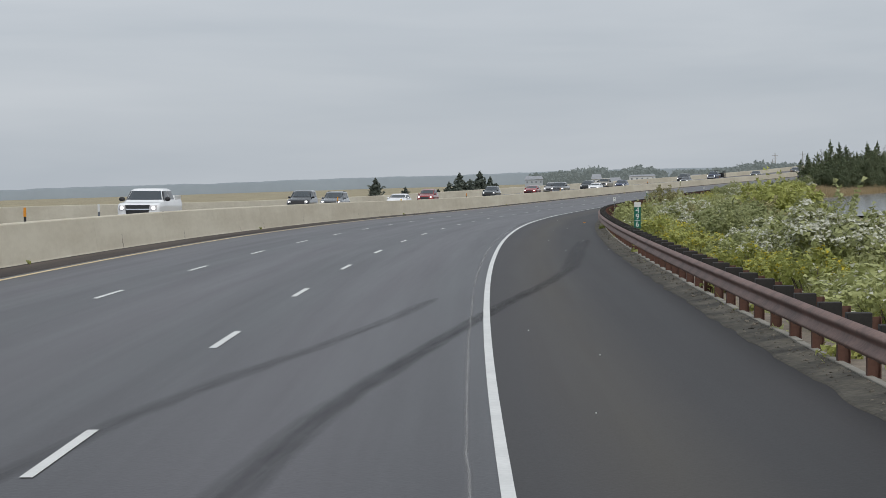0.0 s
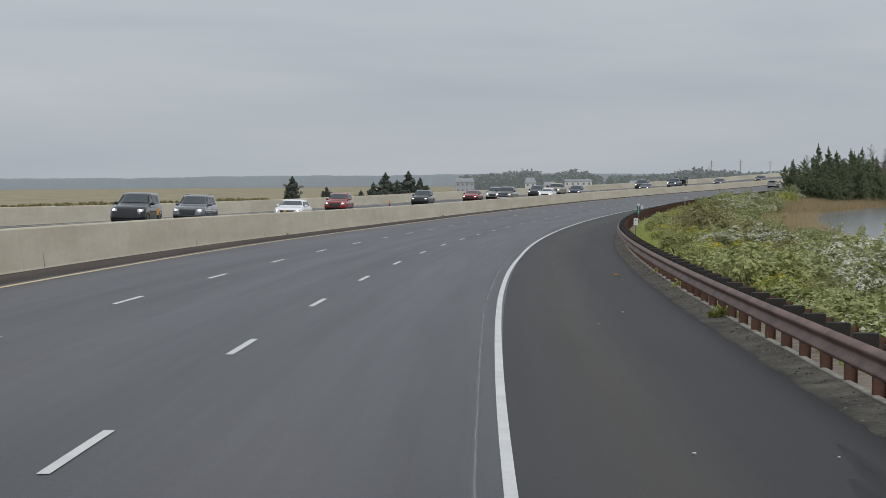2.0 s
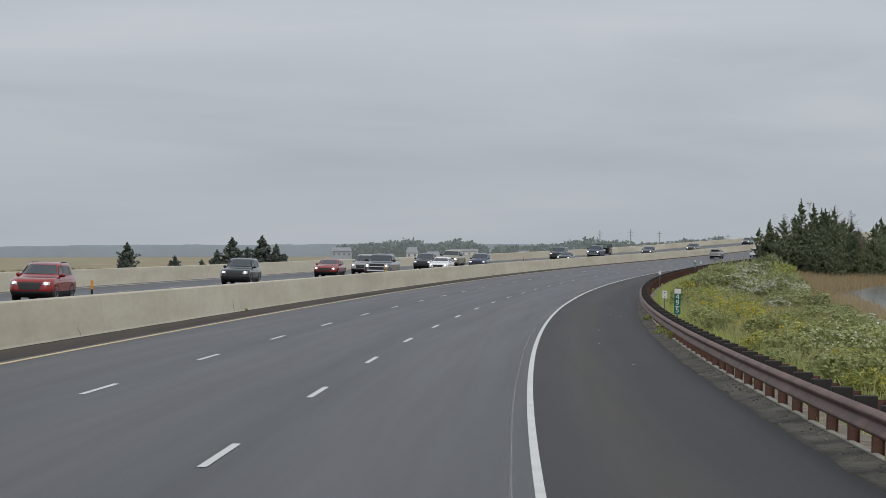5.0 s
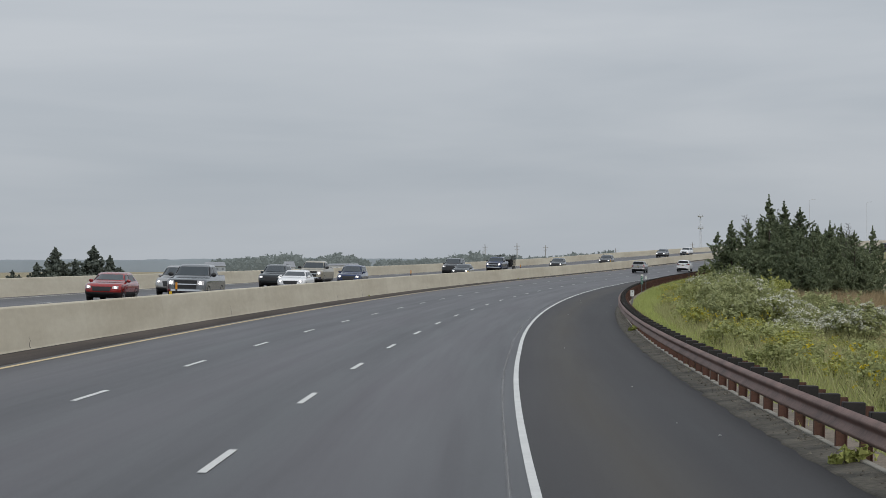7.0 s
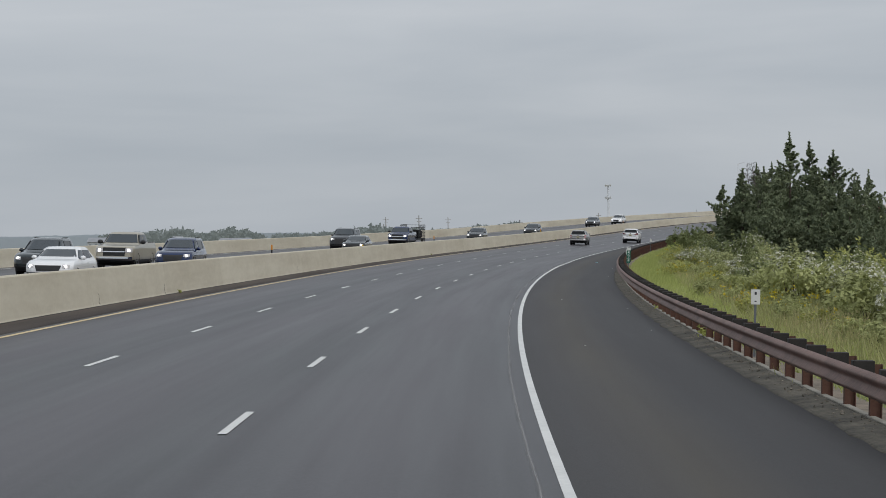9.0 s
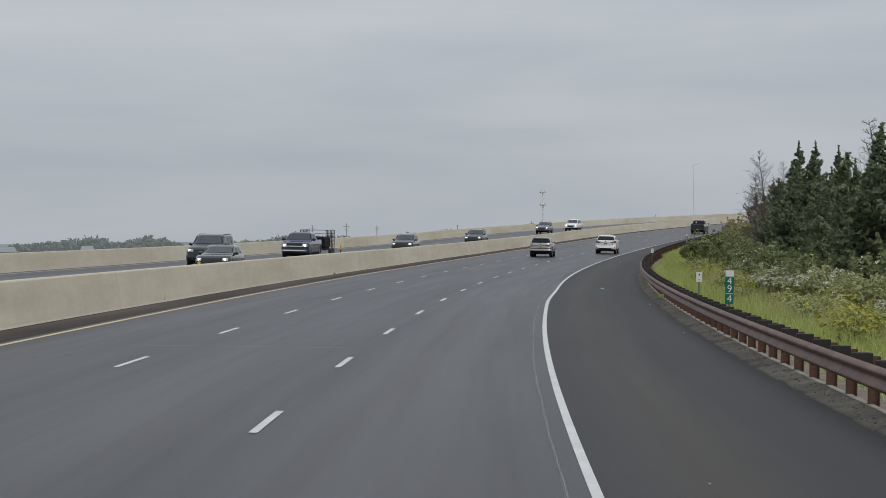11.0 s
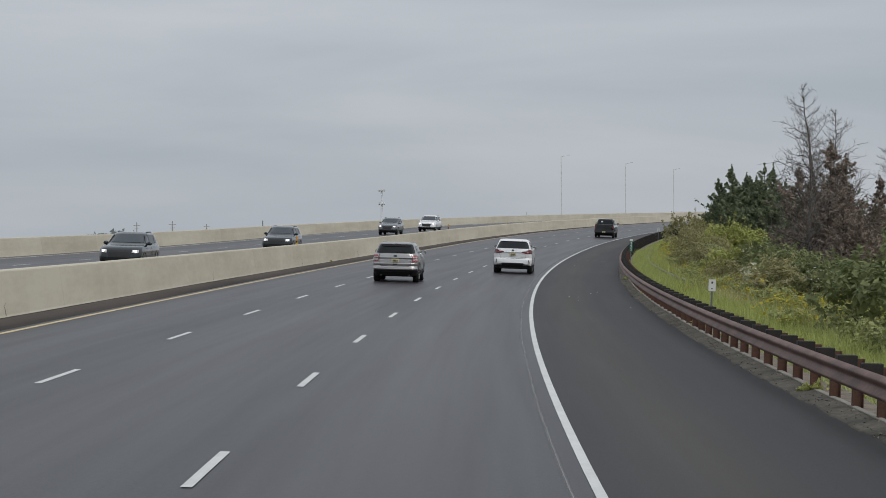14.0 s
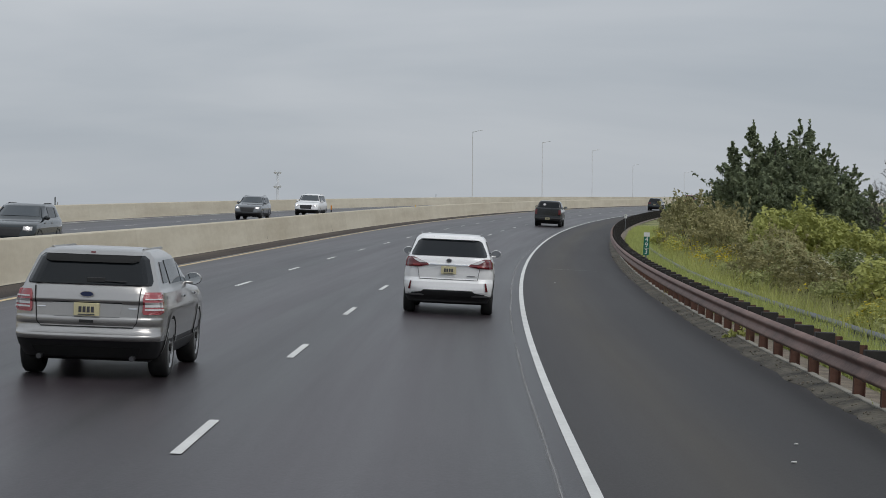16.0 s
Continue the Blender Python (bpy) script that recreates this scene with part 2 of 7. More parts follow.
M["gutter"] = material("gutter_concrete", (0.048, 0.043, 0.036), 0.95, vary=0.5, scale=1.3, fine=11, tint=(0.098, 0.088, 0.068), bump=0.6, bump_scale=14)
M["kerb"] = material("kerb_concrete", (0.27, 0.255, 0.22), 0.9, vary=0.3, scale=1.6, fine=14, bump=0.4, bump_scale=20)
M["rust"] = material("weathering_steel", (0.135, 0.076, 0.060), 0.6, metal=0.2, vary=0.28, scale=1.2, fine=14, tint=(0.205, 0.124, 0.100), random=0.1)
M["rust_post"] = material("weathering_steel_post", (0.125, 0.062, 0.044), 0.75, metal=0.2, vary=0.3, scale=3, fine=30, random=0.15)
M["block"] = material("blockout_timber", (0.024, 0.021, 0.019), 0.8, vary=0.35, scale=6, fine=40, random=0.25)
M["ground"] = material("marsh_ground", (0.255, 0.212, 0.125), 0.95, vary=0.3, scale=0.05, fine=0.9, tint=(0.32, 0.275, 0.175))
M["mown"] = material("mown_grass_ground", (0.13, 0.17, 0.045), 0.95, vary=0.35, scale=0.35, fine=4, tint=(0.24, 0.23, 0.095))
M["meadow"] = material("meadow_ground", (0.12, 0.12, 0.045), 0.95, vary=0.35, scale=0.3, fine=3, tint=(0.2, 0.17, 0.08))
M["water"] = material("creek_water", (0.20, 0.205, 0.205), 0.12, vary=0.08, scale=0.2, fine=2, spec=0.8)


def mesh_of(bm, name, mats):
    me = bpy.data.meshes.new(name)
    bm.to_mesh(me)
    bm.free()
    for m in (mats if isinstance(mats, (list, tuple)) else [mats]):
        me.materials.append(m)
    return me


def raw_mesh(name, verts, faces, mats, smooth=False, index=None, uv=None):
    me = bpy.data.meshes.new(name)
    me.from_pydata(verts, [], faces)
    for m in (mats if isinstance(mats, (list, tuple)) else [mats]):
        me.materials.append(m)
    if index is not None:
        me.polygons.foreach_set("material_index", np.asarray(index, dtype=np.int32))
    if smooth:
        me.polygons.foreach_set("use_smooth", np.ones(len(me.polygons), dtype=bool))
    if uv is not None:
        layer = me.uv_layers.new(name="map")
        order = np.empty(len(me.loops), dtype=np.int32)
        me.loops.foreach_get("vertex_index", order)
        layer.data.foreach_set("uv", np.asarray(uv, dtype=np.float32)[order].ravel())
    me.update()
    return me


def part(name, bm, mat, parent, label="", smooth=False, m=None):
    me = mesh_of(bm, name, mat) if isinstance(bm, bmesh.types.BMesh) else bm
    if smooth:
        me.polygons.foreach_set("use_smooth", np.ones(len(me.polygons), dtype=bool))
    ob = new(name, me)
    ob.parent = parent
    if m is not None:
        ob.matrix_basis = m
    return tagged(ob, label)


def thing(name, label, category, m=None, group="", kind=""):
    ob = new(name)
    ob.empty_display_size = 0.2
    if m is not None:
        ob.matrix_basis = m
    return tagged(ob, label, category, group, kind)


def strip(name, section, stations, mat, closed=False, smooth=False, m_inv=None):
    """A mesh swept along the road: section is a list of (n, up)."""
    verts, faces, k = [], [], len(section)
    for s in stations:
        for n, up in section:
            p = place(s, n, up)
            verts.append(m_inv @ p if m_inv else p)
    for i in range(len(stations) - 1):
        for j in range(k if closed else k - 1):
            a, b = i * k + j, i * k + (j + 1) % k
            faces.append((a, b, b + k, a + k))
    if closed:
        faces.append(tuple(range(k)))
        faces.append(tuple(reversed(range((len(stations) - 1) * k, len(stations) * k))))
    return raw_mesh(name, verts, faces, mat, smooth)


def box(bm, x0, x1, y0, y1, z0, z1, m=None):
    made = bmesh.ops.create_cube(bm, size=1.0)["verts"]
    t = Matrix.Translation(((x0 + x1) / 2, (y0 + y1) / 2, (z0 + z1) / 2)) @ Matrix.Diagonal((x1 - x0, y1 - y0, z1 - z0, 1))
    bmesh.ops.transform(bm, matrix=(m or Matrix()) @ t, verts=made)
    return made


def ring(bm, radius, depth, sides, m, radius2=None):
    made = bmesh.ops.create_cone(bm, cap_ends=True, segments=sides, radius1=radius, radius2=radius if radius2 is None else radius2, depth=depth)["verts"]
    bmesh.ops.transform(bm, matrix=m, verts=made)
    return made

# ---- the roadway ----
START, END = -60.0, 1000.0
RAIL_N = [(-60, 3.68), (30, 3.68), (230, 3.66), (400, 3.7), (520, 3.55), (1000, 3.6)]


def rail_n(s):
    return float(np.interp(s, [a for a, _ in RAIL_N], [b for _, b in RAIL_N]))


S_ROAD = list(np.arange(START, END + 1, 4.0))
BAR = -12.0          # foot of the median barrier on this side
OPP_IN, OPP_OUT, FAR_BAR = -16.0, -26.7, -27.5


def sweep(name, left, right, up, mat, label, category, a=START, b=END, step=4.0, cuts=1, kind="structure"):
    stations = list(np.arange(a, b + 0.01, step))
    verts, faces, uv = [], [], []
    for s in stations:
        l, r = (left(s) if callable(left) else left), (right(s) if callable(right) else right)
        for j in range(cuts + 1):
            verts.append(place(s, l + (r - l) * j / cuts, up))
            uv.append((l + (r - l) * j / cuts, s))
    k = cuts + 1
    for i in range(len(stations) - 1):
        for j in range(cuts):
            faces.append((i * k + j, i * k + j + 1, i * k + k + j + 1, i * k + k + j))
    return tagged(new(name, raw_mesh(name, verts, faces, mat, uv=uv)), label, category, kind=kind)


sweep("road", BAR - 0.6, 0.04, 0.0, M["asphalt"], "dark grey asphalt carriageway with three lanes", "road", cuts=12)
sweep("shoulder_road", 0.04, lambda s: rail_n(s) + 0.40, 0.0, M["shoulder"], "darker asphalt shoulder beside the guardrail", "road", cuts=2)
sweep("opposite_road", FAR_BAR, BAR - 0.6, 0.0, M["asphalt"], "dark grey asphalt of the oncoming carriageway", "road", cuts=12)


def berm():
    """The paved lip under the rail: a ragged inner edge on the shoulder, rising towards the posts."""
    stations = list(np.arange(START, END + 0.01, 0.5))
    verts, faces = [], []
    for s in stations:
        rag = 0.09 * noise.noise(Vector((s * 0.6, 0, 0))) + 0.07 * noise.noise(Vector((s * 2.9, 4, 0)))
        chip = 0.02 * noise.noise(Vector((s * 1.7, 9, 0)))
        r = rail_n(s)
        rag += float(np.interp(s, [300, 420, 480], [0.0, 0.07, 0.13]))
        for n, up in ((r - 0.12 + rag, 0.002), (r - 0.09 + rag, 0.018 + chip * 0.4), (r + 0.14, 0.045 + chip), (r + 0.34, 0.085 + chip)):
            verts.append(place(s, n, up))
    for i in range(len(stations) - 1):
        for j in range(3):
            faces.append((i * 4 + j, i * 4 + j + 1, i * 4 + 5 + j, i * 4 + 4 + j))
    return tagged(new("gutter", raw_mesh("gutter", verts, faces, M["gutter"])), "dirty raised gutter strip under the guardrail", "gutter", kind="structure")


berm()
kerb = thing("kerb", "low weathered concrete kerb in front of the guardrail posts, broken in places", "kerb", kind="structure")
for i in range(-4, 200):
    a = i * 3.05
    back, drop = 0.02 * noise.noise(Vector((i * 3.7, 1, 0))), 0.015 * noise.noise(Vector((i * 2.3, 4, 0)))
    edge = [(0.33 + back, -0.04), (0.335 + back, 0.095 + drop), (0.345 + back, 0.103 + drop), (0.43 + back, 0.103 + drop), (0.44 + back, -0.04)]
    sts = np.linspace(a + 0.015, a + 3.035, 3)
    verts = [place(s, rail_n(s) + n, up) for s in sts for n, up in edge]
    faces = [(q * 5 + j, q * 5 + 5 + j, q * 5 + 6 + j, q * 5 + 1 + j) for q in range(2) for j in range(4)] + [(4, 3, 2, 1, 0), (10, 11, 12, 13, 14)]
    part("kerb_block", raw_mesh("kerb_block", verts, faces, M["kerb"]), None, kerb)
sweep("gravel_strip", lambda s: rail_n(s) + 0.42, lambda s: rail_n(s) + 0.85 + 0.2 * noise.noise(Vector((s * 0.5, 7, 0))), 0.075, M["gravel"], "strip of leaf litter and gravel behind the posts", "gravel", step=1.0)
sweep("median_shoulder", BAR + 0.0, YELLOW - 0.25, 0.003, M["edge_dirt"], "dark gritty asphalt strip along the median barrier", "road", cuts=2)
EDGE = [(-300, 0.01), (60, 0.015), (86, -0.018), (103, -0.065), (118, -0.062), (134, 0.0), (255, 0.0), (269, 0.03), (285, 0.0), (392, -0.01), (405, -0.04), (412, 0.015), (419, 0.06), (429, 0.02), (442, 0.0), (1500, 0.0)]
sweep("edge_line", lambda s: float(knots(EDGE, s)) - 0.053, lambda s: float(knots(EDGE, s)) + 0.053, 0.006, M["white_line"], "solid white painted edge line", "road marking", step=2.0)
sweep("yellow_line", YELLOW - 0.07, YELLOW + 0.07, 0.006, M["yellow_line"], "solid yellow painted line along the median shoulder", "road marking")
sweep("opposite_edge_line", OPP_OUT - 0.08, OPP_OUT + 0.08, 0.006, M["white_line"], "solid white line on the oncoming carriageway", "road marking")
sweep("opposite_yellow_line", OPP_IN - 0.07, OPP_IN + 0.07, 0.006, M["yellow_line"], "solid yellow line on the oncoming carriageway", "road marking")

# lane dashes, each 3 m long every 12.2 m
for name, lane_n, phase in (("lane_dashes", -LANE, 0.0), ("lane_dashes", -2 * LANE, PHASE), ("opposite_dashes", OPP_IN - LANE, 3.0), ("opposite_dashes", OPP_IN - 2 * LANE, 3.4)):
    holder = thing(name, "white dashed lane markings painted on the asphalt", "road marking", kind="structure")
    for k in range(-4, 82):
        s = k * CYCLE + phase
        part("dash", strip("dash", [(lane_n - 0.052, 0.006), (lane_n + 0.052, 0.006)], [s, s + 1.5, s + 3.05], M["white_line"]), None, holder)

# concrete safety-shape barriers
def barrier(name, foot, away, label, height, a, b):
    side = [(0.0, 0.0), (0.02, 0.05), (0.155, height - 0.03), (0.175, height), (0.425, height), (0.445, height - 0.03), (0.58, 0.05), (0.60, 0.0)]
    holder = thing(name, label, "barrier", kind="structure")
    k = len(side)
    run = [0.0]
    for p, q in zip(side, side[1:]):
        run.append(run[-1] + math.hypot(q[0] - p[0], q[1] - p[1]))
    s = a
    while s < b:
        verts, faces, uv = [], [], []
        for st in np.linspace(s + 0.006, s + 12.186, 4):
            for (x, z), v in zip(side, run):
                verts.append(place(st, foot + away * x, z))
                uv.append((st, v))
        for i in range(3):
            for j in range(k - 1):
                q = i * k + j
                faces.append((q, q + 1, q + k + 1, q + k) if away < 0 else (q, q + k, q + k + 1, q + 1))
        faces += [tuple(range(k)), tuple(reversed(range(3 * k, 4 * k)))]
        part("barrier_segment", raw_mesh("barrier_segment", verts, faces, M["concrete"], uv=uv), None, holder)
        s += 12.192


barrier("median_barrier", BAR, -1, "pale tan cast concrete median barrier, stained and cracked at its foot", 1.06, START, END)
barrier("far_barrier", FAR_BAR, -1, "pale tan concrete barrier along the marsh side", 0.95, START, END)

# cracks in the median barrier, each a jagged dark line up its face
M["crack_dark"] = material("barrier_crack", (0.10, 0.09, 0.075), 0.9, vary=0.2)
median = bpy.data.objects["median_barrier"]
for s in (34, 47, 66, 78, 92, 99, 113, 137, 154, 170, 205, 231, 262, 296, 331, 342, 377, 398, 424, 447, 470, 502, 528, 551, 580, 604):
    rise, verts, faces = 0.25 + 0.55 * abs(noise.noise(Vector((s * 0.37, 2, 0)))) , [], []
    for i in range(9):
        z = 0.03 + rise * i / 8
        x = 0.02 + (z - 0.05) * 0.135 / 0.98 - 0.004
        drift = 0.22 * noise.noise(Vector((s * 0.7, i * 0.45, 0))) + 0.05 * noise.noise(Vector((s, i * 2.1, 3)))
        w = 0.035 * (1 - i / 9) + 0.008
        verts += [place(s + drift - w, BAR - x, z), place(s + drift + w, BAR - x, z)]
        if i:
            faces.append((2 * i - 2, 2 * i - 1, 2 * i + 1, 2 * i))
    part("crack", raw_mesh("crack", verts, faces, M["crack_dark"]), None, median)

# ---- guardrail ----
W_BEAM = [(0.0, 0.0), (0.02, 0.015), (0.075, 0.045), (0.08, 0.075), (0.03, 0.115), (0.005, 0.15), (0.005, 0.165), (0.03, 0.20), (0.08, 0.24), (0.075, 0.27), (0.02, 0.30), (0.0, 0.312)]
guardrail = thing("guardrail", "rust-brown weathering steel guardrail with dark offset blocks on posts", "guardrail", kind="structure")
for i in range(-6, 117):
    s0 = i * 7.62
    sts = [s0 - 0.1, s0 + 1.9, s0 + 3.8, s0 + 5.7, s0 + 7.62]
    verts, faces, k = [], [], len(W_BEAM)
    for back in (0, 1):
        for s in sts:
            for x, z in W_BEAM:
                verts.append(place(s, rail_n(s) + 0.12 - x + 0.006 * back, 0.42 + z))
    half = len(sts) * k
    for j in range(len(sts) - 1):
        for q in range(k - 1):
            a = j * k + q
            faces.append((a, a + k, a + k + 1, a + 1))
            faces.append((half + a, half + a + 1, half + a + k + 1, half + a + k))
    part("rail_beam", raw_mesh("rail_beam", verts, faces, M["rust"], True), None, guardrail)
bm = bmesh.new()
box(bm, -0.075, 0.075, -0.006, 0.006, -0.1, 0.74)
box(bm, -0.075, -0.065, -0.055, 0.055, -0.1, 0.74)
box(bm, 0.065, 0.075, -0.055, 0.055, -0.1, 0.74)
post_mesh = mesh_of(bm, "post", M["rust_post"])
bm = bmesh.new()
box(bm, -0.11, 0.16, -0.085, 0.085, 0.40, 0.785)
bmesh.ops.bevel(bm, geom=bm.edges[:], offset=0.008, segments=1, affect="EDGES")
block_mesh = mesh_of(bm, "block", M["block"])
far_posts = bmesh.new()
for i in range(-20, 460):
    s = i * 1.905 + 0.4
    m_post, m_block = frame_at(s, rail_n(s) + 0.43), frame_at(s, rail_n(s) + 0.24)
    if 0 <= i < 300:
        part("post", post_mesh, None, guardrail, m=m_post)
        part("block", block_mesh, None, guardrail, m=m_block)
    else:
        box(far_posts, -0.11, 0.11, -0.075, 0.075, 0.40, 0.785, m_block)
        box(far_posts, -0.075, 0.075, -0.05, 0.05, -0.1, 0.78, m_post)
tagged(part("distant_posts", far_posts, M["block"], guardrail), kind="stuff")

# ---- the ground: one sheet from the verge to the horizon ----
MARSH = -1.5


def lie(s, n):
    """Height of the ground beside the road, tied to the road's own edge."""
    z_road = place(s, 0).z
    if n >= 0:
        edge = rail_n(s) + 0.75
        z_edge = place(s, edge).z + 0.045
        d = n - edge
        if d <= 0:
            return place(s, n).z - 0.35 if d < -0.4 else z_edge - 0.1
        z = z_edge - 0.03 * min(d, 3.0) - 0.13 * max(min(d, 16.0) - 3.0, 0) - 0.08 * max(d - 16, 0)
    else:
        edge = FAR_BAR - 0.6
        d = edge - n
        if d <= 0:
            return place(s, n).z - 0.35
        z = place(s, edge).z - 0.05 - 0.12 * d
    low = MARSH if n > 0 else MARSH - 0.3
    blend = low + math.log1p(math.exp(min((z - low) * 4, 40))) / 4
    return blend + 0.12 * noise.noise(Vector((s * 0.09, n * 0.15, 0))) * min(d / 4, 1)


g_n = [-420, -260, -160, -100, -70, -52, -42, -36, -32, -29.3, -29.1, -20, -8, 0, 3, 4.0, 4.6, 5.2, 6, 7, 8.2, 9.6, 11.2, 13, 15, 17.5, 20, 23, 27, 32, 38, 46, 56, 70, 90, 120, 165, 230, 320]
g_s = list(np.arange(-250, 1451, 6.0))
verts, faces, index = [], [], []
k = len(g_n)
for s in g_s:
    for n in g_n:
        p = place(s, n)
        verts.append((p.x, p.y, lie(s, n)))
for i in range(len(g_s) - 1):
    for j in range(k - 1):
        faces.append((i * k + j, i * k + j + 1, i * k + k + j + 1, i * k + k + j))
        mid = (g_n[j] + g_n[j + 1]) / 2
        index.append(1 if 0 < mid < 8.4 else 2 if 8.4 <= mid < 21 else 0)
rim = [i * k for i in range(len(g_s))] + [(len(g_s) - 1) * k + j for j in range(1, k)] + [i * k + k - 1 for i in reversed(range(len(g_s) - 1))] + [j for j in reversed(range(1, k - 1))]
cx, cy = sum(verts[i][0] for i in rim) / len(rim), sum(verts[i][1] for i in rim) / len(rim)
last = rim
for grow, z in ((1.15, MARSH - 0.3), (1.7, MARSH + 1.8), (3.0, MARSH + 4.5), (5.5, MARSH + 5.0)):
    nxt = []
    for i in rim:
        x, y, _ = verts[i]
        nxt.append(len(verts))
        verts.append((cx + (x - cx) * grow, cy + (y - cy) * grow, z))
    for q in range(len(rim)):
        r = (q + 1) % len(rim)
        faces.append((last[q], last[r], nxt[r], nxt[q]))
        index.append(0)
    last = nxt
tagged(new("ground", raw_mesh("ground", verts, faces, [M["ground"], M["mown"], M["meadow"]], True, index)), "tan salt marsh with green mown verge beside the road", "ground", kind="structure")

# ---- vehicles ----
def paint(name, colour, metal=0.0, rough=0.32):
    pale = max(colour) > 0.3
    return material(name, colour, rough if pale else 0.2, metal, vary=0.035, scale=1.5, fine=30, coat=0.7 if pale else 1.0, spec=0.5 if pale else 0.1)


PAINT = {
    "white": paint("white_paint", (0.88, 0.88, 0.88)),
    "silver": paint("silver_paint", (0.43, 0.42, 0.41), 0.75, 0.30),
    "black": paint("black_paint", (0.011, 0.013, 0.015)),
    "charcoal": paint("charcoal_paint", (0.020, 0.027, 0.030)),
    "navy": paint("navy_paint", (0.012, 0.026, 0.085)),
    "red": paint("red_paint", (0.30, 0.022, 0.020)),
    "maroon": paint("maroon_paint", (0.16, 0.014, 0.024)),
    "beige": paint("beige_paint", (0.42, 0.38, 0.30), 0.3),
    "grey": paint("grey_paint", (0.17, 0.18, 0.19), 0.4),
}
M["mirror"] = material("mirror_glass", (0.55, 0.57, 0.58), 0.03, metal=1.0, vary=0.02)
M["blue_oval"] = material("dark_blue_enamel", (0.012, 0.022, 0.075), 0.25, vary=0.05, coat=0.5)
M["glass"] = material("tinted_glass", (0.010, 0.012, 0.014), 0.05, vary=0.05, spec=0.3)
M["clear_glass"] = material("windscreen_glass", (0.034, 0.044, 0.052), 0.03, vary=0.05, spec=0.95)
M["trim"] = material("black_trim_plastic", (0.022, 0.022, 0.023), 0.6, vary=0.15, scale=4)
M["tyre"] = material("tyre_rubber", (0.022, 0.022, 0.022), 0.85, vary=0.2, scale=8)
M["alloy"] = material("alloy_rim", (0.34, 0.345, 0.35), 0.35, metal=0.8, vary=0.08)
M["dark_alloy"] = material("dark_alloy_rim", (0.09, 0.09, 0.095), 0.4, metal=0.7, vary=0.08)
M["chrome"] = material("chrome", (0.72, 0.73, 0.74), 0.12, metal=1.0, vary=0.02)
M["red_lens"] = material("red_lamp_lens", (0.115, 0.006, 0.010), 0.12, vary=0.12, coat=0.6)
M["lens_bright"] = material("bright_red_lens", (0.30, 0.03, 0.03), 0.15, vary=0.1, coat=0.6)
M["clear_lens"] = material("clear_lamp_lens", (0.62, 0.60, 0.60), 0.12, vary=0.08, coat=0.6)
M["pink_lens"] = material("pale_red_lamp_lens", (0.36, 0.075, 0.085), 0.15, vary=0.15, coat=0.6)
M["lit"] = material("lit_headlamp", (0.95, 0.95, 0.92), 0.3, vary=0.02, glow=4.0)
M["plate"] = material("pale_yellow_plate", (0.62, 0.56, 0.34), 0.5, vary=0.06, scale=10)
M["plate_bar"] = material("plate_bar", (0.06, 0.06, 0.07), 0.6, vary=0.05)
M["underside"] = material("underside", (0.012, 0.012, 0.012), 0.9, vary=0.2)


def curve_at(points, z):
    return float(np.interp(z, [p[0] for p in points], [p[1] for p in points]))


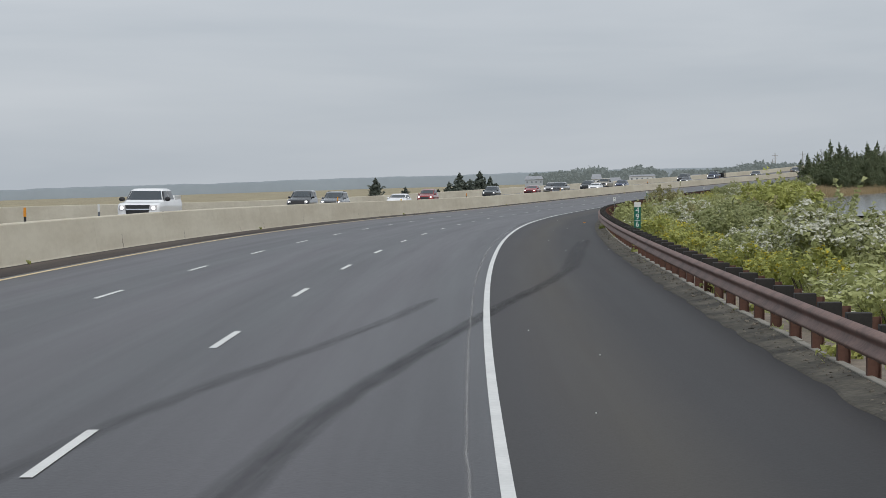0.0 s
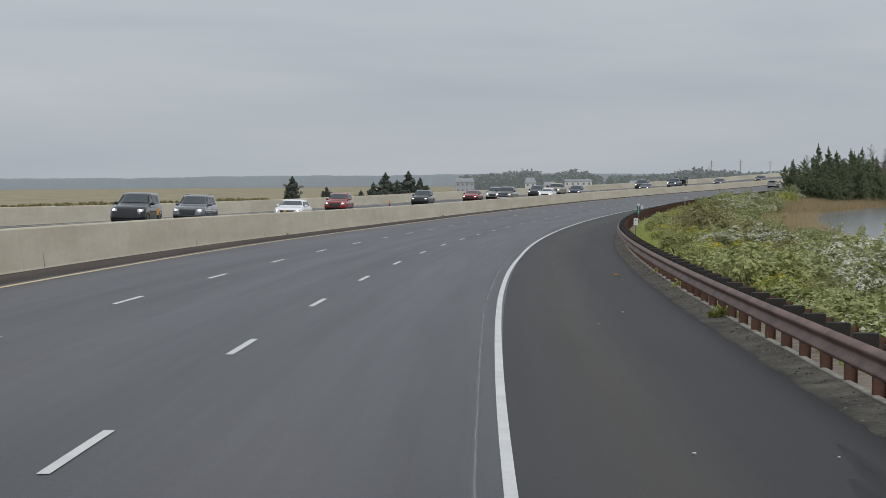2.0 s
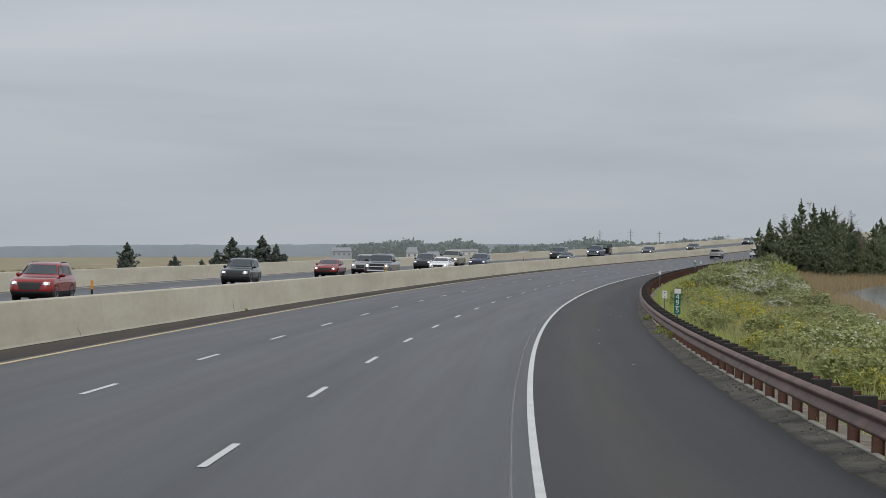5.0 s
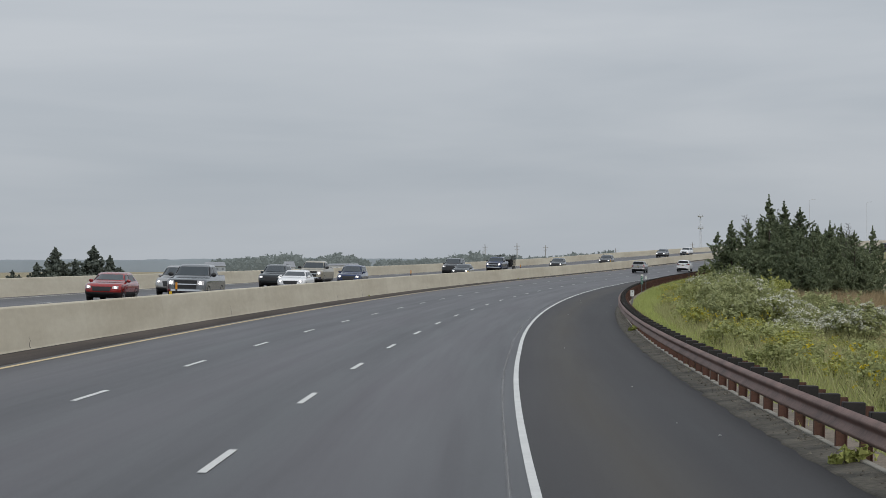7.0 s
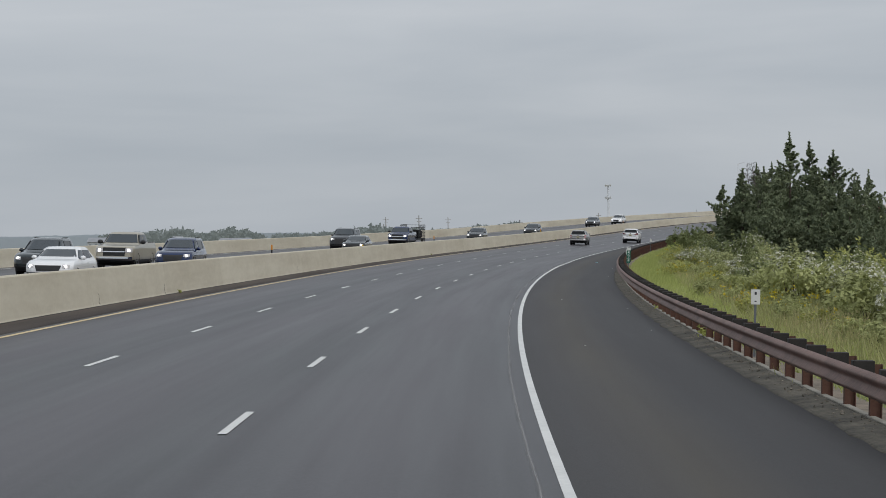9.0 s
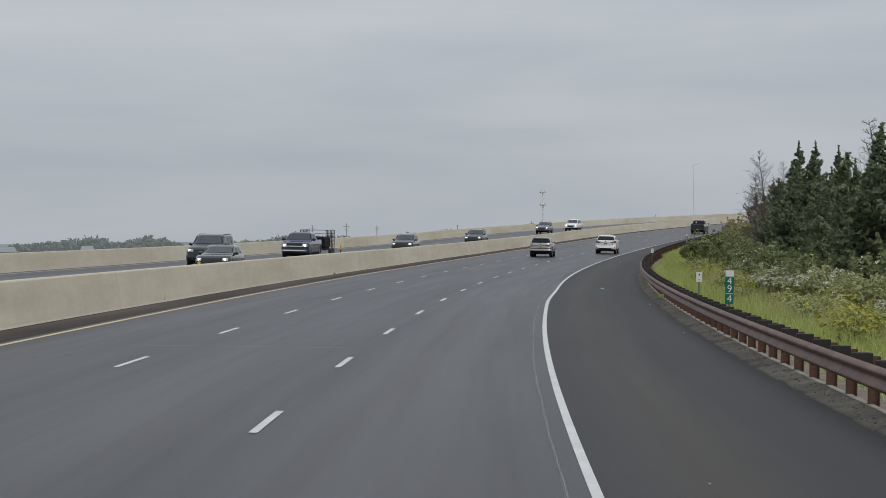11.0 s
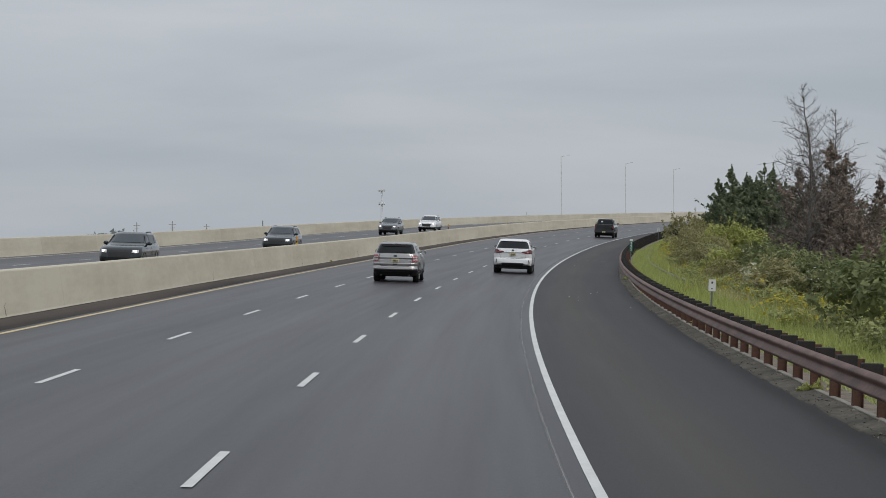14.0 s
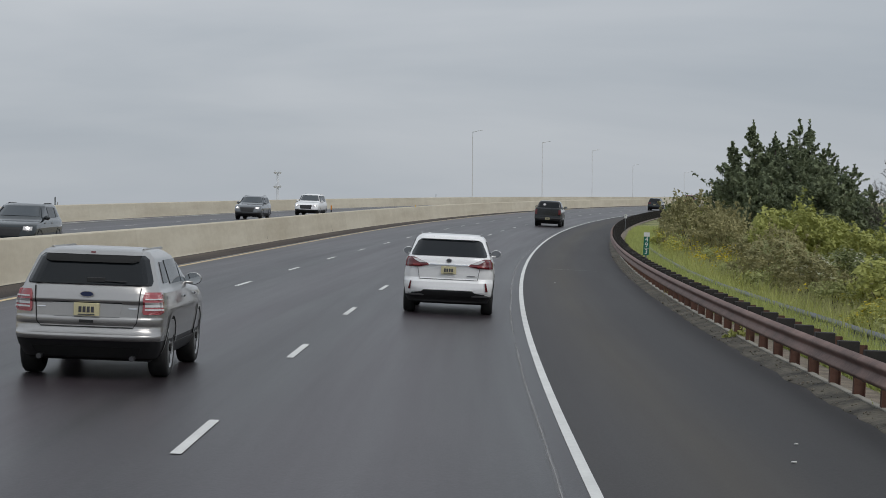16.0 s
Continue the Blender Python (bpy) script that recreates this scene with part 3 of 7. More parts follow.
class Shell:
    """A car's outer skin as stacked plan outlines: the car faces +y, its tail stands near y = 0."""

    def __init__(self, rear, front, half, r_rear=0.22, r_front=0.30, bow=0.06, flank=0.05):
        self.rear, self.front, self.half = rear, front, half
        self.r_rear, self.r_front, self.bow, self.flank = r_rear, r_front, bow, flank

    def side_x(self, y, z):
        a, b, h = curve_at(self.rear, z), curve_at(self.front, z), curve_at(self.half, z)
        m, l = (a + b) / 2, max((b - a) / 2, 0.05)
        x = h - self.flank * ((y - m) / l) ** 4
        for end, r, sign in ((a, self.r_rear, 1), (b, self.r_front, -1)):
            d = (y - end) * sign
            if d < r:
                x -= r * (1 - math.sqrt(max(1 - ((r - max(d, 0)) / r) ** 2, 0)))
        return max(x, 0.02)

    def end_y(self, x, z, rear=True):
        h = curve_at(self.half, z) - self.flank
        r = self.r_rear if rear else self.r_front
        y = curve_at(self.rear if rear else self.front, z)
        k = 1 if rear else -1
        y += k * self.bow * min(abs(x) / h, 1) ** 2
        d = abs(x) - (h - r)
        if d > 0:
            y += k * r * (1 - math.sqrt(max(1 - (min(d, r) / r) ** 2, 0)))
        return y

    def outline(self, z):
        h = curve_at(self.half, z) - self.flank
        pts = []
        for i in range(13):
            a = math.sin((i / 12 - 0.5) * math.pi)
            x = a * h * 0.985
            pts.append((x, self.end_y(x, z, True), z))
        ya, yb = pts[-1][1], self.end_y(h * 0.985, z, False)
        for i in range(1, 16):
            y = ya + (yb - ya) * (0.5 - 0.5 * math.cos(math.pi * i / 16))
            pts.append((self.side_x(y, z), y, z))
        for i in range(13):
            a = -math.sin((i / 12 - 0.5) * math.pi)
            x = a * h * 0.985
            pts.append((x, self.end_y(x, z, False), z))
        for i in range(1, 16):
            y = yb + (ya - yb) * (0.5 - 0.5 * math.cos(math.pi * i / 16))
            pts.append((-self.side_x(y, z), y, z))
        return pts

    def mesh(self, name, zs, mats, index=None, roof=0.03):
        verts, faces, idx = [], [], []
        for z in zs:
            verts += self.outline(z)
        k = 56
        for i in range(len(zs) - 1):
            for j in range(k):
                faces.append((i * k + j, i * k + (j + 1) % k, i * k + k + (j + 1) % k, i * k + k + j))
                idx.append(index((zs[i] + zs[i + 1]) / 2) if index else 0)
        # crowned roof
        top = len(zs) - 1
        base = verts[top * k:]
        cx, cy = sum(p[0] for p in base) / k, sum(p[1] for p in base) / k
        last = top * k
        for q, up in ((0.93, 0.5), (0.7, 0.85), (0.35, 1.0)):
            first = len(verts)
            verts += [(cx + (x - cx) * q, cy + (y - cy) * q, z + roof * up) for x, y, z in base]
            for j in range(k):
                faces.append((last + j, last + (j + 1) % k, first + (j + 1) % k, first + j))
                idx.append(0)
            last = first
        faces.append(tuple(last + j for j in range(k)))
        idx.append(0)
        faces.append(tuple(reversed(range(k))))
        idx.append(len(mats) - 1)
        return raw_mesh(name, verts, faces, mats, True, idx)

    def end_patch(self, name, outline, mat, rear=True, out=0.012, rows=5, cols=10):
        """A pane or lamp on the tail or nose: outline gives x limits at heights: [(z, x0, x1), ...]."""
        zs = np.linspace(outline[0][0], outline[-1][0], rows)
        verts, k = [], cols + 1
        for lift in (out, -0.02):
            for z in zs:
                x0, x1 = (float(np.interp(z, [o[0] for o in outline], [o[c] for o in outline])) for c in (1, 2))
                for j in range(k):
                    x = x0 + (x1 - x0) * j / cols
                    verts.append((x, self.end_y(x, z, rear) - (lift if rear else -lift), z))
        return self.plate(name, verts, rows, k, mat)

    def side_patch(self, name, outline, mat, side=1, out=0.010, rows=5, cols=10):
        zs = np.linspace(outline[0][0], outline[-1][0], rows)
        verts, k = [], cols + 1
        for lift in (out, -0.02):
            for z in zs:
                y0, y1 = (float(np.interp(z, [o[0] for o in outline], [o[c] for o in outline])) for c in (1, 2))
                for j in range(k):
                    y = y0 + (y1 - y0) * j / cols
                    verts.append((side * (self.side_x(y, z) + lift), y, z))
        return self.plate(name, verts, rows, k, mat)

    def wrap_patch(self, name, outline, mat, side=1, out=0.012, rows=8, cols=16):
        """A lamp or panel bent round a rear corner: outline gives the inner x and the outer y at heights: [(z, x, y), ...]."""
        zs = np.linspace(outline[0][0], outline[-1][0], rows)
        verts, k = [], cols + 1
        for lift in (out, -0.02):
            for z in zs:
                x_in, y_out = (float(np.interp(z, [o[0] for o in outline], [o[c] for o in outline])) for c in (1, 2))
                edge = (curve_at(self.half, z) - self.flank) * 0.985
                y_edge = self.end_y(edge, z, True)
                line = []
                for j in range(k):
                    u = 2 * j / cols
                    if u <= 1 or y_out <= y_edge:
                        x = x_in + (edge - x_in) * min(u, 2 if y_out <= y_edge else 1) / (2 if y_out <= y_edge else 1)
                        line.append((x, self.end_y(x, z, True)))
                    else:
                        y = y_edge + (y_out - y_edge) * (u - 1)
                        line.append((max(self.side_x(y, z), edge), y))
                for j, (x, y) in enumerate(line):
                    (xa, ya), (xb, yb) = line[max(j - 1, 0)], line[min(j + 1, k - 1)]
                    dx, dy = xb - xa, yb - ya
                    d = max(math.hypot(dx, dy), 1e-6)
                    verts.append((side * (x + dy / d * lift), y - dx / d * lift, z))
        return self.plate(name, verts, rows, k, mat)

    def plate(self, name, verts, rows, k, mat):
        faces, n = [], rows * k
        for i in range(rows - 1):
            for j in range(k - 1):
                a = i * k + j
                faces.append((a, a + 1, a + k + 1, a + k))
        edge = list(range(k)) + [i * k + k - 1 for i in range(1, rows)] + [(rows - 1) * k + j for j in reversed(range(k - 1))] + [i * k for i in reversed(range(1, rows - 1))]
        for q in range(len(edge)):
            a, b = edge[q], edge[(q + 1) % len(edge)]
            faces.append((a, b, b + n, a + n))
        return raw_mesh(name, verts, faces, mat, False)


def wheel(car, x, y, radius, mats, spokes=10, rim_mat="alloy"):
    side = 1 if x > 0 else -1
    turn = Matrix.Translation((x, y, radius)) @ Matrix.Rotation(radians(90) * side, 4, "Y")
    bm = bmesh.new()
    prof = [(radius * 0.68, -0.115), (radius * 0.90, -0.12), (radius * 0.985, -0.095), (radius, -0.05), (radius, 0.05), (radius * 0.985, 0.095), (radius * 0.90, 0.12), (radius * 0.68, 0.115)]
    rows = [[bm.verts.new((r * math.cos(a), r * math.sin(a), h)) for r, h in prof] for a in np.linspace(0, 2 * math.pi, 28, endpoint=False)]
    for i in range(28):
        for j in range(len(prof)):
            bm.faces.new((rows[i][j], rows[(i + 1) % 28][j], rows[(i + 1) % 28][(j + 1) % len(prof)], rows[i][(j + 1) % len(prof)]))
    hold = part("wheel", bm, M["tyre"], car, m=turn, smooth=True)
    bm = bmesh.new()
    ring(bm, radius * 0.68, 0.10, 24, Matrix.Translation((0, 0, 0.0)))
    ring(bm, radius * 0.13, 0.05, 10, Matrix.Translation((0, 0, 0.10)))
    part("hub_well", bm, M["underside"], hold)
    bm = bmesh.new()
    for i in range(spokes):
        m = Matrix.Rotation(2 * math.pi * i / spokes, 4, "Z")
        box(bm, radius * 0.08, radius * 0.66, -radius * 0.055, radius * 0.055, 0.075, 0.105, m)
    outer = [[bm.verts.new((r * math.cos(a), r * math.sin(a), h)) for r, h in ((radius * 0.62, 0.09), (radius * 0.69, 0.118), (radius * 0.69, 0.06))] for a in np.linspace(0, 2 * math.pi, 24, endpoint=False)]
    for i in range(24):
        for j in range(2):
            bm.faces.new((outer[i][j], outer[(i + 1) % 24][j], outer[(i + 1) % 24][j + 1], outer[i][j + 1]))
    part("rim", bm, M[rim_mat], hold)


def arch(shell, car, y, radius, wheel_r, mat):
    for side in (1, -1):
        bm = bmesh.new()
        inner, outer_r = [], []
        angles = np.linspace(radians(-8), radians(188), 22)
        for a in angles:
            for r, store in ((radius, outer_r), (radius - 0.05, inner)):
                yy, zz = y + r * math.cos(a), wheel_r + r * math.sin(a)
                store.append(bm.verts.new((side * (shell.side_x(yy, max(zz, 0.3)) + 0.016), yy, zz)))
        for i in range(len(angles) - 1):
            bm.faces.new((inner[i], inner[i + 1], outer_r[i + 1], outer_r[i]))
        part("wheel_arch", bm, mat, car)
        bm = bmesh.new()
        rim_v = [bm.verts.new((side * (shell.side_x(y + (radius - 0.045) * math.cos(a), max(wheel_r + (radius - 0.045) * math.sin(a), 0.3)) + 0.008), y + (radius - 0.045) * math.cos(a), wheel_r + (radius - 0.045) * math.sin(a))) for a in angles]
        bm.faces.new(rim_v)
        bmesh.ops.triangulate(bm, faces=bm.faces[:])
        part("wheel_well", bm, M["underside"], car)


def mirrors(shell, car, y, z, mat, size=1.0):
    for side in (1, -1):
        bm = bmesh.new()
        made = bmesh.ops.create_uvsphere(bm, u_segments=12, v_segments=8, radius=1.0)["verts"]
        x = side * (shell.side_x(y, z) + 0.125 * size)
        for q in made:
            q.co = Vector((x + q.co.x * 0.115 * size, y + 0.02 + (q.co.y * 0.10 if q.co.y > 0 else q.co.y * 0.03), z + q.co.z * 0.085 * size))
        box(bm, min(x, side * 0.7), max(x, side * 0.7), y - 0.02, y + 0.05, z - 0.07, z - 0.035)
        hold = part("mirror", bm, mat, car, smooth=True)
        bm = bmesh.new()
        ring(bm, 1, 0.006, 16, Matrix.Translation((x, y - 0.016, z)) @ Matrix.Diagonal((0.106 * size, 1, 0.077 * size, 1)) @ Matrix.Rotation(radians(90), 4, "X"))
        part("mirror_glass", bm, M["mirror"], hold)


def number_plate(car, y, z, front=False):
    bm = bmesh.new()
    box(bm, -0.155, 0.155, y - 0.008, y + 0.008, z - 0.078, z + 0.078)
    bmesh.ops.bevel(bm, geom=bm.edges[:], offset=0.004, segments=1, affect="EDGES")
    hold = part("number_plate", bm, M["plate"], car, "pale yellow plate with plain dark bars")
    bm = bmesh.new()
    k = y + (0.011 if front else -0.011)
    for i in range(4):
        box(bm, -0.095 + i * 0.05, -0.06 + i * 0.05, k - 0.002, k + 0.002, z - 0.035, z + 0.035)
    box(bm, -0.10, 0.10, k - 0.002, k + 0.002, z - 0.066, z - 0.055)
    part("plate_bars", bm, M["plate_bar"], hold)


def strip_box(car, name, mat, x0, x1, y0, y1, z0, z1, bevel=0.01, label=""):
    bm = bmesh.new()
    box(bm, x0, x1, y0, y1, z0, z1)
    bmesh.ops.bevel(bm, geom=bm.edges[:], offset=bevel, segments=2, affect="EDGES")
    return part(name, bm, mat, car, label)


def underbody(car, shell, length, width):
    strip_box(car, "underbody", M["underside"], -width / 2 + 0.16, width / 2 - 0.16, 0.35, length - 0.4, 0.22, 0.5, 0.03)


def suv(label, body_paint, length=4.85, width=1.90, height=1.70, belt=1.08, slope=0.55, hood=1.06, group="", radius=0.37, rails=True, lit=True, hero=False, box_tail=False, name="suv", tuck=0.0, corner=0.15, pillar=0.0, crown=0.03, brow=0.10, skirt=0.46, profile=None):
    """A closed estate-bodied car; its parts are panes, lamps, wheels and bumpers."""
    car = thing(name, label, "car", group=group)
    w, h, L = width / 2, height, length
    top = h - 0.035
    back = 0.22 if box_tail else slope
    rear = [(0.30, 0.16), (0.42, 0.05), (0.52, 0.0), (0.66, 0.0), (0.70, 0.05), (belt - 0.05, 0.08), (belt, 0.11), (belt + 0.04, 0.14), (top - 0.10, back - 0.06), (top, back + 0.05)]
    if profile:
        rear = profile + [(belt, 0.10), (belt + 0.04, 0.125), (top - 0.10, back - 0.06), (top, back + 0.05)]
    front = [(0.25, L - 0.18), (0.42, L - 0.02), (0.58, L), (0.78, L - 0.06), (hood - 0.14, L - 0.16), (hood - 0.04, L - 0.42), (hood + 0.02, L - 1.15), (belt + 0.08, L - 1.42), (top - 0.06, L - 2.10), (top, L - 2.35)]
    front.sort()
    half = [(0.25, w - 0.10), (0.40, w - 0.03), (0.62, w), (0.85, w), (belt - 0.04, w - 0.04), (belt, w - 0.07), (top - 0.06, w - 0.20 - tuck), (top, w - 0.27 - tuck)]
    sh = Shell(rear, front, half, r_rear=corner)
    zs = [0.26, 0.34, 0.42, 0.50, 0.56, 0.62, 0.68, 0.74, 0.82, 0.90, 0.97, belt - 0.06, belt - 0.02, belt + 0.02, belt + 0.08, belt + 0.16, belt + 0.26, belt + 0.36, belt + 0.45, top - 0.07, top - 0.03, top]
    if hero:
        zs += [z for z, _ in rear] + list(np.arange(0.28, belt, 0.035))
    zs = sorted(set(round(z, 3) for z in zs if 0.255 <= z <= top + 1e-6))
    part("body", sh.mesh("body", zs, [body_paint, M["trim"], M["underside"]], lambda z: 1 if z < skirt else 0, crown), None, car)
    underbody(car, sh, L, width)
    # panes
    g0, g1 = belt + 0.055, top - brow
    part("rear_window", sh.end_patch("rear_window", [(g0, -w + 0.17 + pillar, w - 0.17 - pillar), (g0 + 0.05, -w + 0.165 + pillar, w - 0.165 - pillar), (g1 - 0.03, -w + 0.26 + tuck + pillar, w - 0.26 - tuck - pillar), (g1, -w + 0.31 + tuck + pillar, w - 0.31 - tuck - pillar)], M["glass"], True, 0.022, 9, 28), None, car, "dark tinted rear window")
    part("windscreen", sh.end_patch("windscreen", [(belt + 0.12, -w + 0.20, w - 0.20), (top - 0.07, -w + 0.36, w - 0.36)], M["clear_glass"], False, 0.02), None, car)
    a0, b0 = L - 1.62, L - 2.15
    for side in (1, -1):
        part("front_side_window", sh.side_patch("front_side_window", [(belt + 0.04, 2.28, a0), (top - 0.10, 2.34, b0 - 0.02)], M["clear_glass"], side), None, car)
        part("rear_side_window", sh.side_patch("rear_side_window", [(belt + 0.05, 1.22, 2.20), (top - 0.10, 1.22, 2.26)], M["glass"], side), None, car)
        part("quarter_window", sh.side_patch("quarter_window", [(belt + 0.07, 0.52 if box_tail else 0.72, 1.12), (top - 0.12, 0.62 if box_tail else back + 0.40, 1.12)], M["glass"], side), None, car)
        part("sill_trim", sh.side_patch("sill_trim", [(0.30, 1.25, L - 1.45), (0.42, 1.25, L - 1.45)], M["trim"], side, 0.02), None, car)
        for y in (1.98, 3.02):
            strip_box(car, "door_handle", body_paint if not hero else M["chrome"], side * (sh.side_x(y, belt - 0.12)) - 0.012, side * (sh.side_x(y, belt - 0.12)) + 0.022 * side + 0.012, y - 0.10, y + 0.10, belt - 0.145, belt - 0.115, 0.006)
    for y in (0.98, L - 0.98):
        arch(sh, car, y, radius + 0.075, radius, body_paint)
        for x in (w - 0.135, -w + 0.135):
            wheel(car, x, y, radius, M)
    mirrors(sh, car, L - 1.85, belt + 0.07, body_paint)
    # nose
    part("grille", sh.end_patch("grille", [(0.56, -0.42, 0.42), (hood - 0.20, -0.50, 0.50)], M["trim"], False, 0.014), None, car)
    part("lower_grille", sh.end_patch("lower_grille", [(0.30, -0.66, 0.66), (0.48, -0.55, 0.55)], M["trim"], False, 0.012), None, car)
    for side in (1, -1):
        a, b = (0.54, w - 0.12) if side > 0 else (-w + 0.12, -0.54)
        lamp = part("headlamp", sh.end_patch("headlamp", [(hood - 0.30, a, b), (hood - 0.17, a, b)], M["clear_lens"], False, 0.016, 4, 8), None, car)
        if lit:
            bm = bmesh.new()
            ring(bm, 0.062, 0.03, 14, Matrix.Translation((side * (w - 0.26), sh.end_y(w - 0.26, hood - 0.235, False) + 0.012, hood - 0.235)) @ Matrix.Rotation(radians(90), 4, "X"))
            part("lit_bulb", bm, M["lit"], lamp, "lit headlamp")
    if rails:
        for side in (1, -1):
            bm = bmesh.new()
            x = side * (w - 0.31)
            for i in range(9):
                u = i / 9
                y0, y1 = back + 0.30 + u * (L - back - 3.0), back + 0.30 + (i + 1) / 9 * (L - back - 3.0)
                lift = 0.035 * min(1, 6 * u + 0.3, 6 * (1 - u) - 0.2)
                box(bm, x - 0.018, x + 0.018, y0, y1 + 0.005, top - 0.02, top + 0.005 + lift)
            part("roof_rail", bm, M["chrome"] if body_paint in (PAINT["white"], PAINT["silver"]) else M["trim"], car)
    return car, sh


def tail_wide(car, sh, w, belt, lens="red_lens", wrap=0.42, drop=0.16, high=0.03):
    """Lamps that wrap the tail's corners."""
    for side in (1, -1):
        a, b = (w - 0.47, w - 0.09) if side > 0 else (-w + 0.09, -w + 0.47)
        lamp = part("tail_lamp", sh.end_patch("tail_lamp", [(belt - drop, a, b), (belt + high, a if side > 0 else a, b)], M[lens], True, 0.016, 4, 8), None, car)
        part("lamp_wrap", sh.side_patch("lamp_wrap", [(belt - drop, 0.20, wrap - 0.06), (belt + high, 0.30, wrap)], M[lens], side, 0.012, 4, 6), None, lamp)

# the white estate car ahead in the lane
tail = [(0.30, 0.16), (0.40, 0.06), (0.48, 0.01), (0.56, 0.0), (0.68, 0.02), (0.72, 0.05), (0.76, 0.075), (0.92, 0.065), (1.02, 0.05), (1.05, 0.07), (1.12, 0.085)]
car, sh = suv("white mid-size SUV with dark rear window and red lamps", PAINT["white"], 4.85, 1.89, 1.66, 1.16, slope=0.60, hero=True, lit=False, tuck=0.02, brow=0.085, skirt=0.40, corner=0.20, profile=tail)
for side in (1, -1):
    x = lambda v: sorted((side * v[0], side * v[1]))
    lamp = part("tail_lamp", sh.wrap_patch("tail_lamp", [(0.975, 0.62, 0.28), (1.02, 0.40, 0.40), (1.06, 0.44, 0.50), (1.175, 0.72, 0.60)], M["red_lens"], side, 0.014, 10, 20), None, car, "dark red tail lamp with a pale upper blade")
    part("pale_blade", sh.end_patch("pale_blade", [(1.065, *x((0.46, 0.60))), (1.10, *x((0.54, 0.68))), (1.15, *x((0.68, 0.75)))], M["clear_lens"], True, 0.024, 6, 6), None, lamp, "pale clear blade")
    part("lamp_glow", sh.end_patch("lamp_glow", [(1.00, *x((0.60, 0.74))), (1.03, *x((0.58, 0.74)))], M["lens_bright"], True, 0.024, 3, 6), None, lamp)
    part("reflector", sh.end_patch("reflector", [(0.51, *x((0.775, 0.825))), (0.68, *x((0.755, 0.785)))], M["red_lens"], True, 0.014, 6, 3), None, car)
    part("exhaust_trim", sh.end_patch("exhaust_trim", [(0.385, *x((0.50, 0.80))), (0.40, *x((0.48, 0.82))), (0.425, *x((0.56, 0.82)))], M["alloy"], True, 0.028, 4, 8), None, car)
    part("tailgate_seam_side", sh.end_patch("tailgate_seam_side", [(0.735, *x((0.595, 0.603))), (0.97, *x((0.635, 0.643)))], M["underside"], True, 0.008, 16, 1), None, car)
part("lower_bumper", sh.end_patch("lower_bumper", [(0.27, -0.70, 0.70), (0.37, -0.74, 0.74), (0.445, -0.76, 0.76), (0.46, -0.56, 0.56), (0.51, -0.50, 0.50)], M["trim"], True, 0.016, 12, 24), None, car, "black lower bumper panel")
part("bumper_lip", sh.end_patch("bumper_lip", [(0.515, -0.52, 0.52), (0.53, -0.50, 0.50)], PAINT["white"], True, 0.024, 2, 14), None, car)
part("tailgate_seam", sh.end_patch("tailgate_seam", [(0.73, -0.60, 0.60), (0.738, -0.60, 0.60)], M["underside"], True, 0.010, 2, 20), None, car)
part("chrome_strip", sh.end_patch("chrome_strip", [(1.03, -0.40, 0.40), (1.05, -0.38, 0.38)], M["chrome"], True, 0.026, 2, 14), None, car, "chrome strip across the tailgate")
part("spoiler", sh.end_patch("spoiler", [(1.555, -0.60, 0.60), (1.60, -0.58, 0.58)], PAINT["white"], True, 0.07, 3, 14), None, car)
part("model_badge", sh.end_patch("model_badge", [(0.81, 0.38, 0.55), (0.825, 0.38, 0.55)], M["alloy"], True, 0.014, 2, 6), None, car)
bm = bmesh.new()
ring(bm, 0.062, 0.012, 24, Matrix.Translation((0, sh.end_y(0, 1.12, True) - 0.018, 1.12)) @ Matrix.Diagonal((1, 1, 0.72, 1)) @ Matrix.Rotation(radians(90), 4, "X"))
badge = part("badge", bm, M["chrome"], car)
bm = bmesh.new()
ring(bm, 0.046, 0.014, 24, Matrix.Translation((0, sh.end_y(0, 1.12, True) - 0.020, 1.12)) @ Matrix.Diagonal((1, 1, 0.66, 1)) @ Matrix.Rotation(radians(90), 4, "X"))
part("badge_field", bm, M["dark_alloy"], badge)
number_plate(car, sh.end_y(0, 0.93, True) - 0.02, 0.925)
car.matrix_basis = frame_at(526.0, -1.605)

